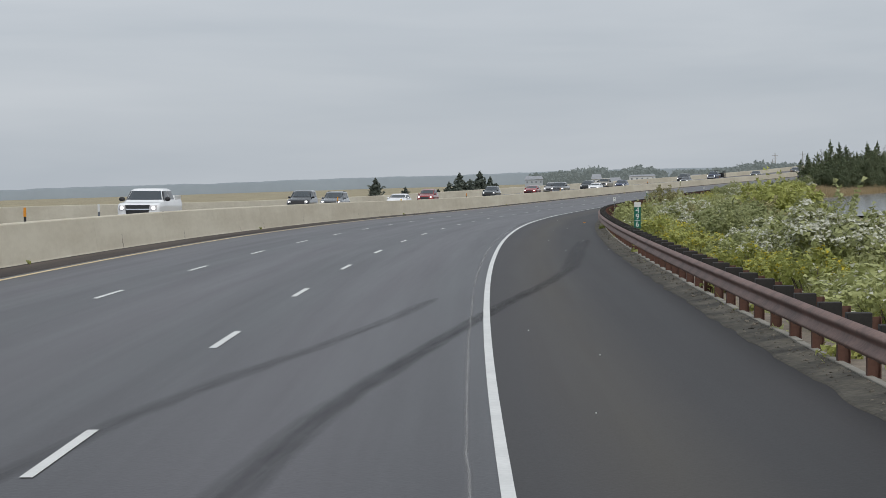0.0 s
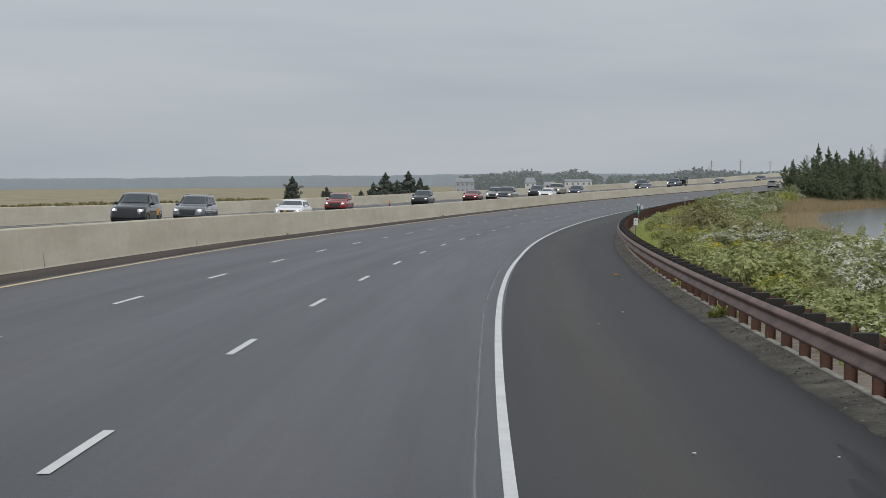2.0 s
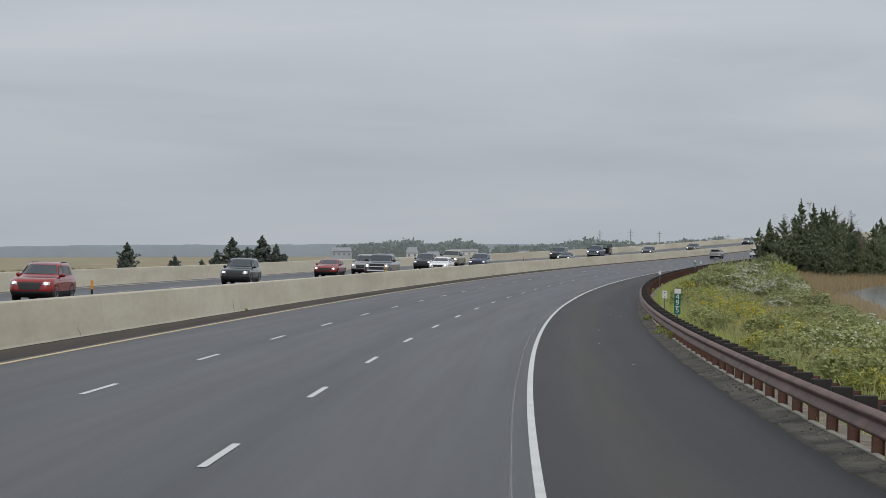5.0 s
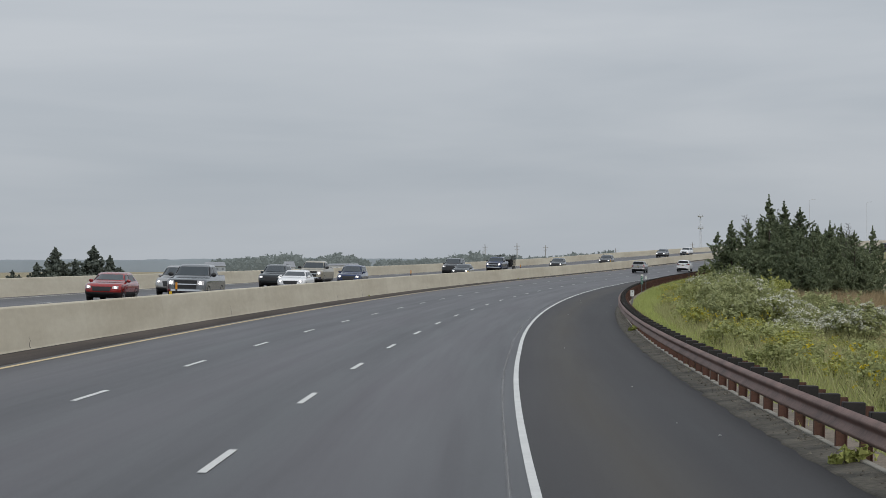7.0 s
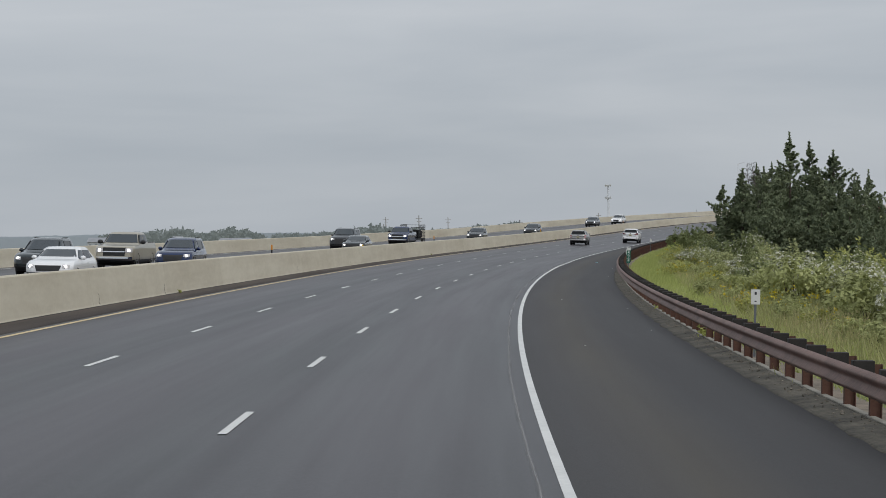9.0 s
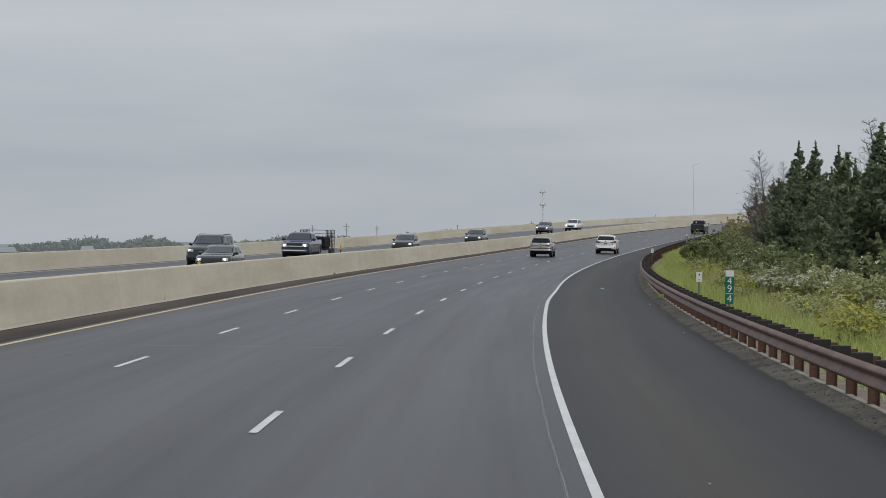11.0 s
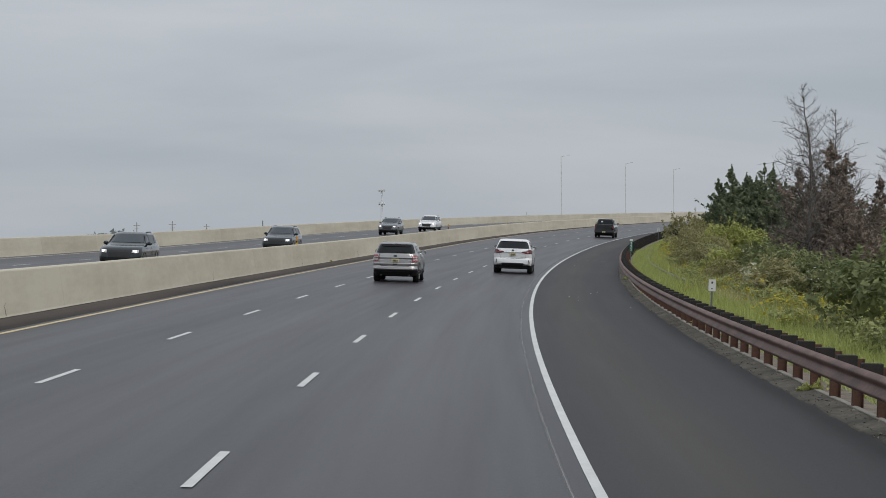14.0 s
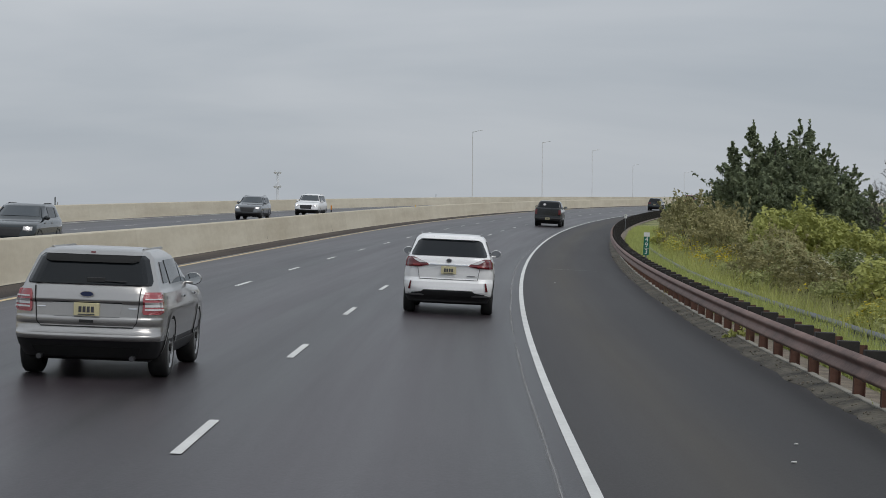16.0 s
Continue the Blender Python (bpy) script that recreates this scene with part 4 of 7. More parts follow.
# the silver estate car in the next lane
tail = [(0.26, 0.20), (0.42, 0.07), (0.48, 0.02), (0.50, -0.01), (0.545, -0.015), (0.565, 0.02), (0.60, 0.05), (0.66, 0.075), (0.70, 0.055), (0.745, 0.06), (0.755, 0.075), (0.93, 0.085), (0.945, 0.06), (0.97, 0.058), (1.06, 0.085)]
car, sh = suv("silver mid-size SUV, older and square, with pale red lamps", PAINT["silver"], 4.55, 1.84, 1.58, 1.10, slope=0.44, hero=True, lit=False, rails=False, tuck=0.0, corner=0.20, pillar=0.0, crown=0.04, brow=0.04, skirt=0.485, profile=tail)
for side in (1, -1):
    x = lambda v: sorted((side * v[0], side * v[1]))
    lamp = part("tail_lamp", sh.wrap_patch("tail_lamp", [(0.805, 0.68, 0.26), (0.83, 0.665, 0.32), (1.03, 0.67, 0.40), (1.075, 0.69, 0.34)], M["pink_lens"], side, 0.014, 10, 16), None, car, "pale red tail lamp with clear bands")
    for z0, z1 in ((0.855, 0.875), (0.895, 0.955), (0.985, 1.0)):
        part("lamp_band", sh.wrap_patch("lamp_band", [(z0, 0.69, 0.28), (z1, 0.69, 0.30)], M["clear_lens"], side, 0.020, 3, 14), None, lamp, "clear band in the lamp")
    part("tailgate_seam", sh.end_patch("tailgate_seam", [(0.645, *x((0.555, 0.565))), (0.70, *x((0.60, 0.61))), (1.12, *x((0.635, 0.645)))], M["underside"], True, 0.009, 24, 1), None, car)
    bm = bmesh.new()
    ring(bm, 0.032, 0.14, 12, Matrix.Translation((side * 0.56, 0.12, 0.27)) @ Matrix.Rotation(radians(90), 4, "X"))
    part("exhaust", bm, M["dark_alloy"], car)
    part("model_badge", sh.end_patch("model_badge", [(0.865, *x((0.50, 0.60))), (0.88, *x((0.50, 0.60)))], M["chrome"], True, 0.012, 2, 5), None, car)
    strip_box(car, "roof_rail", PAINT["silver"], side * 0.56 - 0.02, side * 0.56 + 0.02, 0.75, 2.3, 1.55, 1.585, 0.01)
part("lower_bumper", sh.end_patch("lower_bumper", [(0.27, -0.60, 0.60), (0.40, -0.66, 0.66)], M["underside"], True, 0.018, 4, 20), None, car, "black lower bumper panel")
part("tailgate_seam_low", sh.end_patch("tailgate_seam_low", [(0.638, -0.56, 0.56), (0.648, -0.56, 0.56)], M["underside"], True, 0.012, 2, 20), None, car)
part("plate_recess", sh.end_patch("plate_recess", [(0.765, -0.40, 0.40), (0.925, -0.42, 0.42)], PAINT["silver"], True, 0.006, 3, 12), None, car)
# dark strip painted in for the shade at the recess's upper edge
part("recess_edge", sh.end_patch("recess_edge", [(0.928, -0.42, 0.42), (0.936, -0.42, 0.42)], M["underside"], True, 0.008, 2, 12), None, car)
part("latch", sh.end_patch("latch", [(0.69, -0.085, 0.085), (0.725, -0.085, 0.085)], M["trim"], True, 0.014, 2, 4), None, car)
part("dark_band", sh.end_patch("dark_band", [(1.415, -0.50, 0.50), (1.43, -0.57, 0.57), (1.50, -0.57, 0.57)], M["underside"], True, 0.05, 5, 20), None, car, "black spoiler over the rear window")
part("spoiler", sh.end_patch("spoiler", [(1.505, -0.58, 0.58), (1.54, -0.57, 0.57)], PAINT["silver"], True, 0.055, 3, 14), None, car)
part("brake_lamp", sh.end_patch("brake_lamp", [(1.525, -0.03, 0.03), (1.54, -0.03, 0.03)], M["red_lens"], True, 0.06, 2, 3), None, car)
bm = bmesh.new()
ring(bm, 0.085, 0.014, 24, Matrix.Translation((0, sh.end_y(0, 1.04, True) - 0.018, 1.035)) @ Matrix.Diagonal((1, 1, 0.44, 1)) @ Matrix.Rotation(radians(90), 4, "X"))
badge = part("badge", bm, M["chrome"], car)
bm = bmesh.new()
ring(bm, 0.074, 0.016, 24, Matrix.Translation((0, sh.end_y(0, 1.04, True) - 0.021, 1.035)) @ Matrix.Diagonal((1, 1, 0.40, 1)) @ Matrix.Rotation(radians(90), 4, "X"))
part("badge_field", bm, M["blue_oval"], badge)
bm = bmesh.new()
base = sh.end_y(0, 1.20, True) - 0.034
box(bm, -0.02, 0.20, base - 0.012, base + 0.012, 1.175, 1.235)
box(bm, 0.18, 0.46, base - 0.006, base + 0.008, 1.185, 1.20)
bmesh.ops.bevel(bm, geom=bm.edges[:], offset=0.006, segments=1, affect="EDGES")
part("wiper", bm, M["trim"], car)
number_plate(car, sh.end_y(0, 0.85, True) - 0.02, 0.85)
car.matrix_basis = frame_at(507.07, -5.634)


def pickup(label, body_paint, length=5.85, width=2.02, height=1.92, group="", lit=True, hero=False, utility=False):
    """A crew-cab pickup: cab and bed in one thing."""
    car = thing("pickup_truck", label, "pickup truck", group=group)
    w, L, h = width / 2, length, height
    rail = 1.36
    rear = [(0.40, 0.14), (0.52, 0.0), (0.66, 0.0), (0.70, 0.04), (rail - 0.02, 0.05), (rail, 0.10)]
    front = [(0.35, L - 0.15), (0.55, L), (0.90, L - 0.02), (1.14, L - 0.06), (1.22, L - 0.30), (1.27, L - 1.30), (rail, L - 1.48)]
    half = [(0.35, w - 0.08), (0.60, w), (1.10, w), (rail, w - 0.05)]
    sh = Shell(rear, front, half, 0.12, 0.28, 0.03, 0.03)
    zs = [0.36, 0.45, 0.54, 0.62, 0.68, 0.74, 0.85, 0.98, 1.10, 1.16, 1.21, 1.25, 1.29, 1.33, rail]
    part("body", sh.mesh("body", zs, [body_paint, M["trim"], M["underside"]], lambda z: 1 if z < 0.5 else 0, 0.004), None, car)
    cab0, cab1 = 1.72, L - 1.50
    cab = Shell([(rail - 0.10, cab0 + 0.02), (rail, cab0), (h - 0.12, cab0 + 0.16), (h - 0.03, cab0 + 0.30)], [(rail - 0.10, cab1), (h - 0.12, cab1 - 0.62), (h - 0.03, cab1 - 0.86)], [(rail - 0.10, w - 0.06), (rail, w - 0.07), (h - 0.10, w - 0.22), (h - 0.03, w - 0.30)], 0.16, 0.2, 0.03, 0.03)
    part("cab", cab.mesh("cab", [rail - 0.10, rail, rail + 0.1, rail + 0.22, rail + 0.34, h - 0.12, h - 0.07, h - 0.03], [body_paint, M["underside"]]), None, car)
    part("rear_window", cab.end_patch("rear_window", [(rail + 0.06, -w + 0.24, w - 0.24), (h - 0.14, -w + 0.33, w - 0.33)], M["glass"], True, 0.016), None, car)
    part("windscreen", cab.end_patch("windscreen", [(rail + 0.02, -w + 0.18, w - 0.18), (h - 0.12, -w + 0.32, w - 0.32)], M["clear_glass"], False, 0.02), None, car)
    for side in (1, -1):
        mid = (cab0 + cab1) / 2
        part("side_window", cab.side_patch("side_window", [(rail + 0.03, mid + 0.05, cab1 - 0.25), (h - 0.13, mid + 0.05, cab1 - 0.70)], M["glass"], side), None, car)
        part("side_window", cab.side_patch("side_window", [(rail + 0.03, cab0 + 0.22, mid - 0.05), (h - 0.13, cab0 + 0.34, mid - 0.05)], M["glass"], side), None, car)
        a, b = sorted((side * (w - 0.22), side * (w - 0.06)))
        part("tail_lamp", sh.end_patch("tail_lamp", [(0.92, a, b), (1.28, a, b)], M["red_lens"], True, 0.014, 4, 4), None, car)
        a, b = sorted((side * 0.56, side * (w - 0.10)))
        lamp = part("headlamp", sh.end_patch("headlamp", [(0.90, a, b), (1.12, a, b)], M["clear_lens"], False, 0.014, 4, 5), None, car)
        if lit:
            bm = bmesh.new()
            ring(bm, 0.075, 0.03, 14, Matrix.Translation((side * 0.74, sh.end_y(0.74, 1.0, False) + 0.014, 1.0)) @ Matrix.Rotation(radians(90), 4, "X"))
            part("lit_bulb", bm, M["lit"], lamp, "lit headlamp")
    part("tailgate_seam", sh.end_patch("tailgate_seam", [(0.74, -w + 0.25, w - 0.25), (0.755, -w + 0.25, w - 0.25)], M["underside"], True, 0.01, 2, 8), None, car)
    part("bumper", sh.end_patch("bumper", [(0.50, -w + 0.08, w - 0.08), (0.68, -w + 0.08, w - 0.08)], M["trim"] if hero else M["chrome"], True, 0.07, 3, 10), None, car)
    part("front_bumper", sh.end_patch("front_bumper", [(0.50, -w + 0.10, w - 0.10), (0.68, -w + 0.10, w - 0.10)], M["chrome"], False, 0.05, 3, 10), None, car)
    part("grille", sh.end_patch("grille", [(0.72, -0.54, 0.54), (1.14, -0.58, 0.58)], M["trim"], False, 0.02, 4, 8), None, car)
    part("grille_bar", sh.end_patch("grille_bar", [(0.91, -0.54, 0.54), (0.96, -0.54, 0.54)], M["chrome"], False, 0.03, 2, 8), None, car)
    strip_box(car, "bed_cover", M["trim"] if not utility else body_paint, -w + 0.10, w - 0.10, 0.12, cab0 - 0.02, rail - 0.01, rail + (0.02 if not utility else 0.22), 0.01)
    underbody(car, sh, L, width)
    for y in (1.18, L - 1.02):
        arch(sh, car, y, 0.49, 0.41, body_paint if not hero else M["trim"])
        for x in (w - 0.14, -w + 0.14):
            wheel(car, x, y, 0.41, M, 6, "dark_alloy" if hero else "alloy")
    mirrors(sh, car, cab1 - 0.25, rail + 0.05, M["trim"], 1.25)
    number_plate(car, -0.07, 0.60)
    return car


truck = pickup("black crew-cab pickup truck with a covered bed", PAINT["black"], hero=True, lit=False)
bm = bmesh.new()
ring(bm, 0.10, 0.006, 16, Matrix.Translation((-0.36, 1.80, 1.62)) @ Matrix.Rotation(radians(76), 4, "X"))
part("sticker", bm, M["clear_lens"], truck, "white round sticker on the rear window")
truck.matrix_basis = frame_at(644.8, -1.8)
car, sh = suv("dark grey SUV far ahead on the road", PAINT["charcoal"], lit=False)
tail_wide(car, sh, 0.95, 1.08)
number_plate(car, sh.end_y(0, 0.84, True) - 0.02, 0.835)
car.matrix_basis = frame_at(782.2, -1.8)
car, sh = suv("maroon SUV far ahead on the road", PAINT["maroon"], 5.0, 1.98, 1.86, 1.16, lit=False, box_tail=True)
tail_wide(car, sh, 0.99, 1.16)
number_plate(car, sh.end_y(0, 0.84, True) - 0.02, 0.885)
car.matrix_basis = frame_at(880, -8.9)


# oncoming traffic, each with its lamps lit
def oncoming(ob, s, n):
    ob.matrix_basis = frame_at(s, n, 0.0, 180.0)
    ob["group"] = "oncoming traffic"


def sedan(label, body_paint, **more):
    return suv(label, body_paint, 4.75, 1.83, 1.46, 0.97, slope=0.95, hood=0.97, radius=0.33, rails=False, name="sedan", **more)


oncoming(pickup("white crew-cab pickup truck with a utility body", PAINT["white"], 6.2, utility=True), *(103.9, -17.8))
oncoming(suv("black square off-road car with round lamps", PAINT["black"], 4.6, 1.88, 1.85, 1.22, hood=1.18, box_tail=True, rails=False)[0], *(171.9, -21.3))
oncoming(suv("dark blue-grey SUV with lit headlamps", PAINT["grey"], 4.8, 1.92, 1.72)[0], *(187.3, -21.3))
oncoming(sedan("white low sedan half hidden by the barrier", PAINT["white"])[0], *(201.1, -17.8))
oncoming(suv("red compact SUV with lit headlamps", PAINT["red"], 4.55, 1.84, 1.68)[0], *(240.3, -21.3))
oncoming(suv("dark teal-grey SUV with lit headlamps", PAINT["charcoal"], 4.6, 1.85, 1.70)[0], *(285.3, -21.3))
oncoming(sedan("red sedan with lit headlamps", PAINT["red"])[0], *(318.0, -21.3))
oncoming(pickup("silver-grey crew-cab pickup truck", PAINT["grey"]), *(322.3, -17.8))
oncoming(suv("pale silver SUV with dark grille", PAINT["silver"], 4.95, 1.93, 1.73)[0], *(334.6, -21.3))
oncoming(suv("dark grey SUV beside a white sedan", PAINT["charcoal"], 4.7, 1.85, 1.70)[0], *(365.9, -21.3))
oncoming(sedan("white sedan with lit headlamps", PAINT["white"])[0], *(354.2, -17.8))
oncoming(pickup("beige crew-cab pickup truck", PAINT["beige"], 5.6), *(382.6, -21.3))
oncoming(suv("black SUV with lit headlamps", PAINT["navy"], 4.7, 1.86, 1.69)[0], *(378.9, -17.8))
oncoming(suv("large black SUV with bright upright lamps", PAINT["black"], 5.3, 2.04, 1.93, 1.26, hood=1.22, box_tail=True)[0], *(458.7, -21.3))
oncoming(sedan("dark grey sedan with lit headlamps", PAINT["charcoal"])[0], *(443.4, -17.8))
oncoming(pickup("navy blue pickup truck towing a mesh-sided trailer", PAINT["navy"]), *(489.6, -21.3))
oncoming(suv("dark grey crossover with lit headlamps", PAINT["charcoal"], 4.6, 1.86, 1.64)[0], *(516.9, -17.8))
oncoming(suv("grey crossover far off with lit headlamps", PAINT["grey"], 4.6, 1.86, 1.66)[0], *(632.9, -21.3))
oncoming(suv("dark crossover with tall bright lamps", PAINT["charcoal"], 4.8, 1.9, 1.68, 1.12)[0], *(560.5, -17.8))
oncoming(suv("white SUV with a black grille", PAINT["white"], 4.85, 1.93, 1.73)[0], *(656.9, -21.3))


# the trailer behind the navy pickup
def trailer():
    t = thing("utility_trailer", "dark mesh-sided box trailer behind a pickup truck", "trailer", group="oncoming traffic")
    strip_box(t, "deck", M["trim"], -0.98, 0.98, 0.0, 3.6, 0.55, 0.66, 0.01)
    for x in (-0.97, 0.97):
        for i in range(7):
            strip_box(t, "upright", M["trim"], x - 0.025, x + 0.025, i * 0.59, i * 0.59 + 0.05, 0.66, 2.05, 0.005)
        for j in range(5):
            strip_box(t, "side_bar", M["trim"], x - 0.015, x + 0.015, 0.0, 3.6, 0.95 + j * 0.27, 0.99 + j * 0.27, 0.004)
    for j in range(5):
        strip_box(t, "end_bar", M["trim"], -0.97, 0.97, 3.56, 3.59, 0.95 + j * 0.27, 0.99 + j * 0.27, 0.004)
    strip_box(t, "load", M["underside"], -0.75, 0.7, 0.4, 3.0, 0.67, 1.55, 0.12)
    strip_box(t, "drawbar", M["trim"], -0.05, 0.05, 3.6, 4.9, 0.52, 0.60, 0.01)
    for y in (1.4, 2.2):
        for x in (1.08, -1.08):
            wheel(t, x, y, 0.33, M, 6)
    return t


oncoming(trailer(), *(494.8, -21.3))

# ---- plants ----
rng = np.random.default_rng(7)


def foliage(name, low, high, rough=0.75, spread=0.45, haze=0.0):
    """Leaves: a colour between two for each leaf."""
    m = bpy.data.materials.new(name)
    m.use_nodes = True
    nt = m.node_tree
    b = nt.nodes["Principled BSDF"]
    b.inputs["Roughness"].default_value, b.inputs["Specular IOR Level"].default_value = rough, 0.25
    g, o = nt.nodes.new("ShaderNodeNewGeometry"), nt.nodes.new("ShaderNodeObjectInfo")
    co, nz = nt.nodes.new("ShaderNodeTexCoord"), nt.nodes.new("ShaderNodeTexNoise")
    nz.inputs["Scale"].default_value = 0.9
    nt.links.new(co.outputs["Object"], nz.inputs["Vector"])
    a = nt.nodes.new("ShaderNodeMath")
    a.operation = "MULTIPLY_ADD"
    a.inputs[1].default_value = spread
    nt.links.new(g.outputs["Random Per Island"], a.inputs[0])
    c = nt.nodes.new("ShaderNodeMath")
    c.operation = "MULTIPLY_ADD"
    c.inputs[1].default_value, c.inputs[2].default_value = 0.5, -0.05
    nt.links.new(nz.outputs["Fac"], c.inputs[0])
    nt.links.new(c.outputs["Value"], a.inputs[2])
    d = nt.nodes.new("ShaderNodeMath")
    d.operation = "MULTIPLY_ADD"
    d.inputs[1].default_value = 0.25
    nt.links.new(o.outputs["Random"], d.inputs[0])
    nt.links.new(a.outputs["Value"], d.inputs[2])
    r = nt.nodes.new("ShaderNodeValToRGB")
    r.color_ramp.elements[0].color, r.color_ramp.elements[1].color = (*low, 1), (*high, 1)
    nt.links.new(d.outputs["Value"], r.inputs["Fac"])
    nt.links.new(r.outputs["Color"], b.inputs["Base Color"])
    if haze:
        # far enough to stand as a backdrop: leaves emit their colour to imitate haze
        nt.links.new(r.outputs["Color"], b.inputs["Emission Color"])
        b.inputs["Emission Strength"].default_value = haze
    else:
        thin = nt.nodes.new("ShaderNodeBsdfTranslucent")
        nt.links.new(r.outputs["Color"], thin.inputs["Color"])
        mix = nt.nodes.new("ShaderNodeMixShader")
        mix.inputs["Fac"].default_value = 0.3
        nt.links.new(b.outputs["BSDF"], mix.inputs[1])
        nt.links.new(thin.outputs["BSDF"], mix.inputs[2])
        nt.links.new(mix.outputs["Shader"], nt.nodes["Material Output"].inputs["Surface"])
    return m


F = {
    "cedar": foliage("cedar_needles", (0.066, 0.092, 0.056), (0.285, 0.325, 0.190)),
    # cedar leaves paled and greyed: haze of distance mixed into the colour
    "hazed_cedar": foliage("cedar_painted_haze", (0.092, 0.112, 0.100), (0.20, 0.225, 0.185)),
    "green": foliage("shrub_leaves", (0.185, 0.215, 0.090), (0.56, 0.57, 0.30)),
    "olive": foliage("weed_leaves", (0.200, 0.222, 0.085), (0.56, 0.58, 0.27)),
    "lime": foliage("pale_green_leaves", (0.200, 0.235, 0.065), (0.58, 0.58, 0.20)),
    "dark": foliage("dark_leaves", (0.090, 0.120, 0.052), (0.34, 0.37, 0.170)),
    "rusty": foliage("turning_leaves", (0.178, 0.178, 0.080), (0.48, 0.44, 0.23)),
    "bloom": foliage("white_bloom", (0.56, 0.56, 0.46), (0.86, 0.85, 0.75)),
    "gold": foliage("goldenrod_bloom", (0.42, 0.34, 0.03), (0.70, 0.56, 0.06)),
    "grass": foliage("mown_grass", (0.235, 0.285, 0.075), (0.56, 0.60, 0.22)),
    "meadow": foliage("meadow_grass", (0.228, 0.238, 0.098), (0.55, 0.53, 0.26)),
    "straw": foliage("dry_grass", (0.42, 0.34, 0.18), (0.70, 0.60, 0.37)),
    "reed": foliage("reed_straw", (0.29, 0.22, 0.125), (0.52, 0.41, 0.25)),
    "dead": foliage("dead_twigs", (0.165, 0.130, 0.105), (0.36, 0.295, 0.245)),
    # greyed, glowing leaf colours that carry the haze of distance
    "far_woods": foliage("haze_glow_crowns", (0.080, 0.094, 0.093), (0.100, 0.114, 0.111), haze=0.9),
}
M["bark"] = material("bark", (0.075, 0.058, 0.045), 0.9, vary=0.35, scale=4, fine=30, bump=0.5, stretch=(1, 1, 0.25))
M["grey_bark"] = material("grey_bark", (0.11, 0.098, 0.088), 0.9, vary=0.35, scale=4, fine=30, stretch=(1, 1, 0.25))


def leaf_quads(centres, size, lift=1.25, aspect=1.6, face=None, along=None):
    """One small leaf at each centre: turned at random but rather facing the sky, or rather the given way, and stretched along a given line."""
    k = len(centres)
    up = rng.normal(size=(k, 3)) + np.array([0, 0, lift]) if face is None else np.asarray(face) + 0.42 * rng.normal(size=(k, 3))
    up /= np.linalg.norm(up, axis=1, keepdims=True)
    u = rng.normal(size=(k, 3)) if along is None else np.asarray(along) + 0.35 * rng.normal(size=(k, 3))
    u -= (u * up).sum(1, keepdims=True) * up
    u /= np.linalg.norm(u, axis=1, keepdims=True)
    q = np.cross(up, u)
    s = size * rng.uniform(0.6, 1.4, (k, 1))
    a, b = u * s * aspect / 2, q * s * 0.62
    c = np.asarray(centres)
    verts = np.stack([c - a, c + a * 0.7 + b, c + a * 0.85 - b], 1).reshape(-1, 3)
    return verts, np.arange(3 * k).reshape(-1, 3)


def unit(v):
    return v / np.maximum(np.linalg.norm(v, axis=1, keepdims=True), 1e-6)


def cloud_mesh(name, verts, faces, mat):
    me = bpy.data.meshes.new(name)
    n, k, w = len(verts), len(faces), faces.shape[1]
    me.vertices.add(n)
    me.vertices.foreach_set("co", np.asarray(verts, dtype=np.float32).ravel())
    me.loops.add(k * w)
    me.loops.foreach_set("vertex_index", faces.astype(np.int32).ravel())
    me.polygons.add(k)
    me.polygons.foreach_set("loop_start", np.arange(0, k * w, w, dtype=np.int32))
    me.materials.append(mat)
    me.update(calc_edges=True)
    return me


class Limbs:
    """Tapered round limbs gathered into one mesh."""

    def __init__(self):
        self.verts, self.faces = [], []

    def mesh(self, name, mat):
        return raw_mesh(name, self.verts, self.faces, mat, True)


def limb(store, a, b, r0, r1, sides=5):
    a, b = np.asarray(a, float), np.asarray(b, float)
    d = (b - a) / max(np.linalg.norm(b - a), 1e-6)
    u = np.cross(d, (1.0, 0, 0) if abs(d[0]) < 0.8 else (0, 1.0, 0))
    u /= np.linalg.norm(u)
    v = np.cross(d, u)
    k = len(store.verts)
    for c, r in ((a, r0), (b, r1)):
        for i in range(sides):
            t = 2 * math.pi * i / sides
            store.verts.append(tuple(c + (u * math.cos(t) + v * math.sin(t)) * r))
    for i in range(sides):
        j = (i + 1) % sides
        store.faces.append((k + i, k + j, k + sides + j, k + sides + i))
    store.faces.append(tuple(k + sides + i for i in range(sides)))


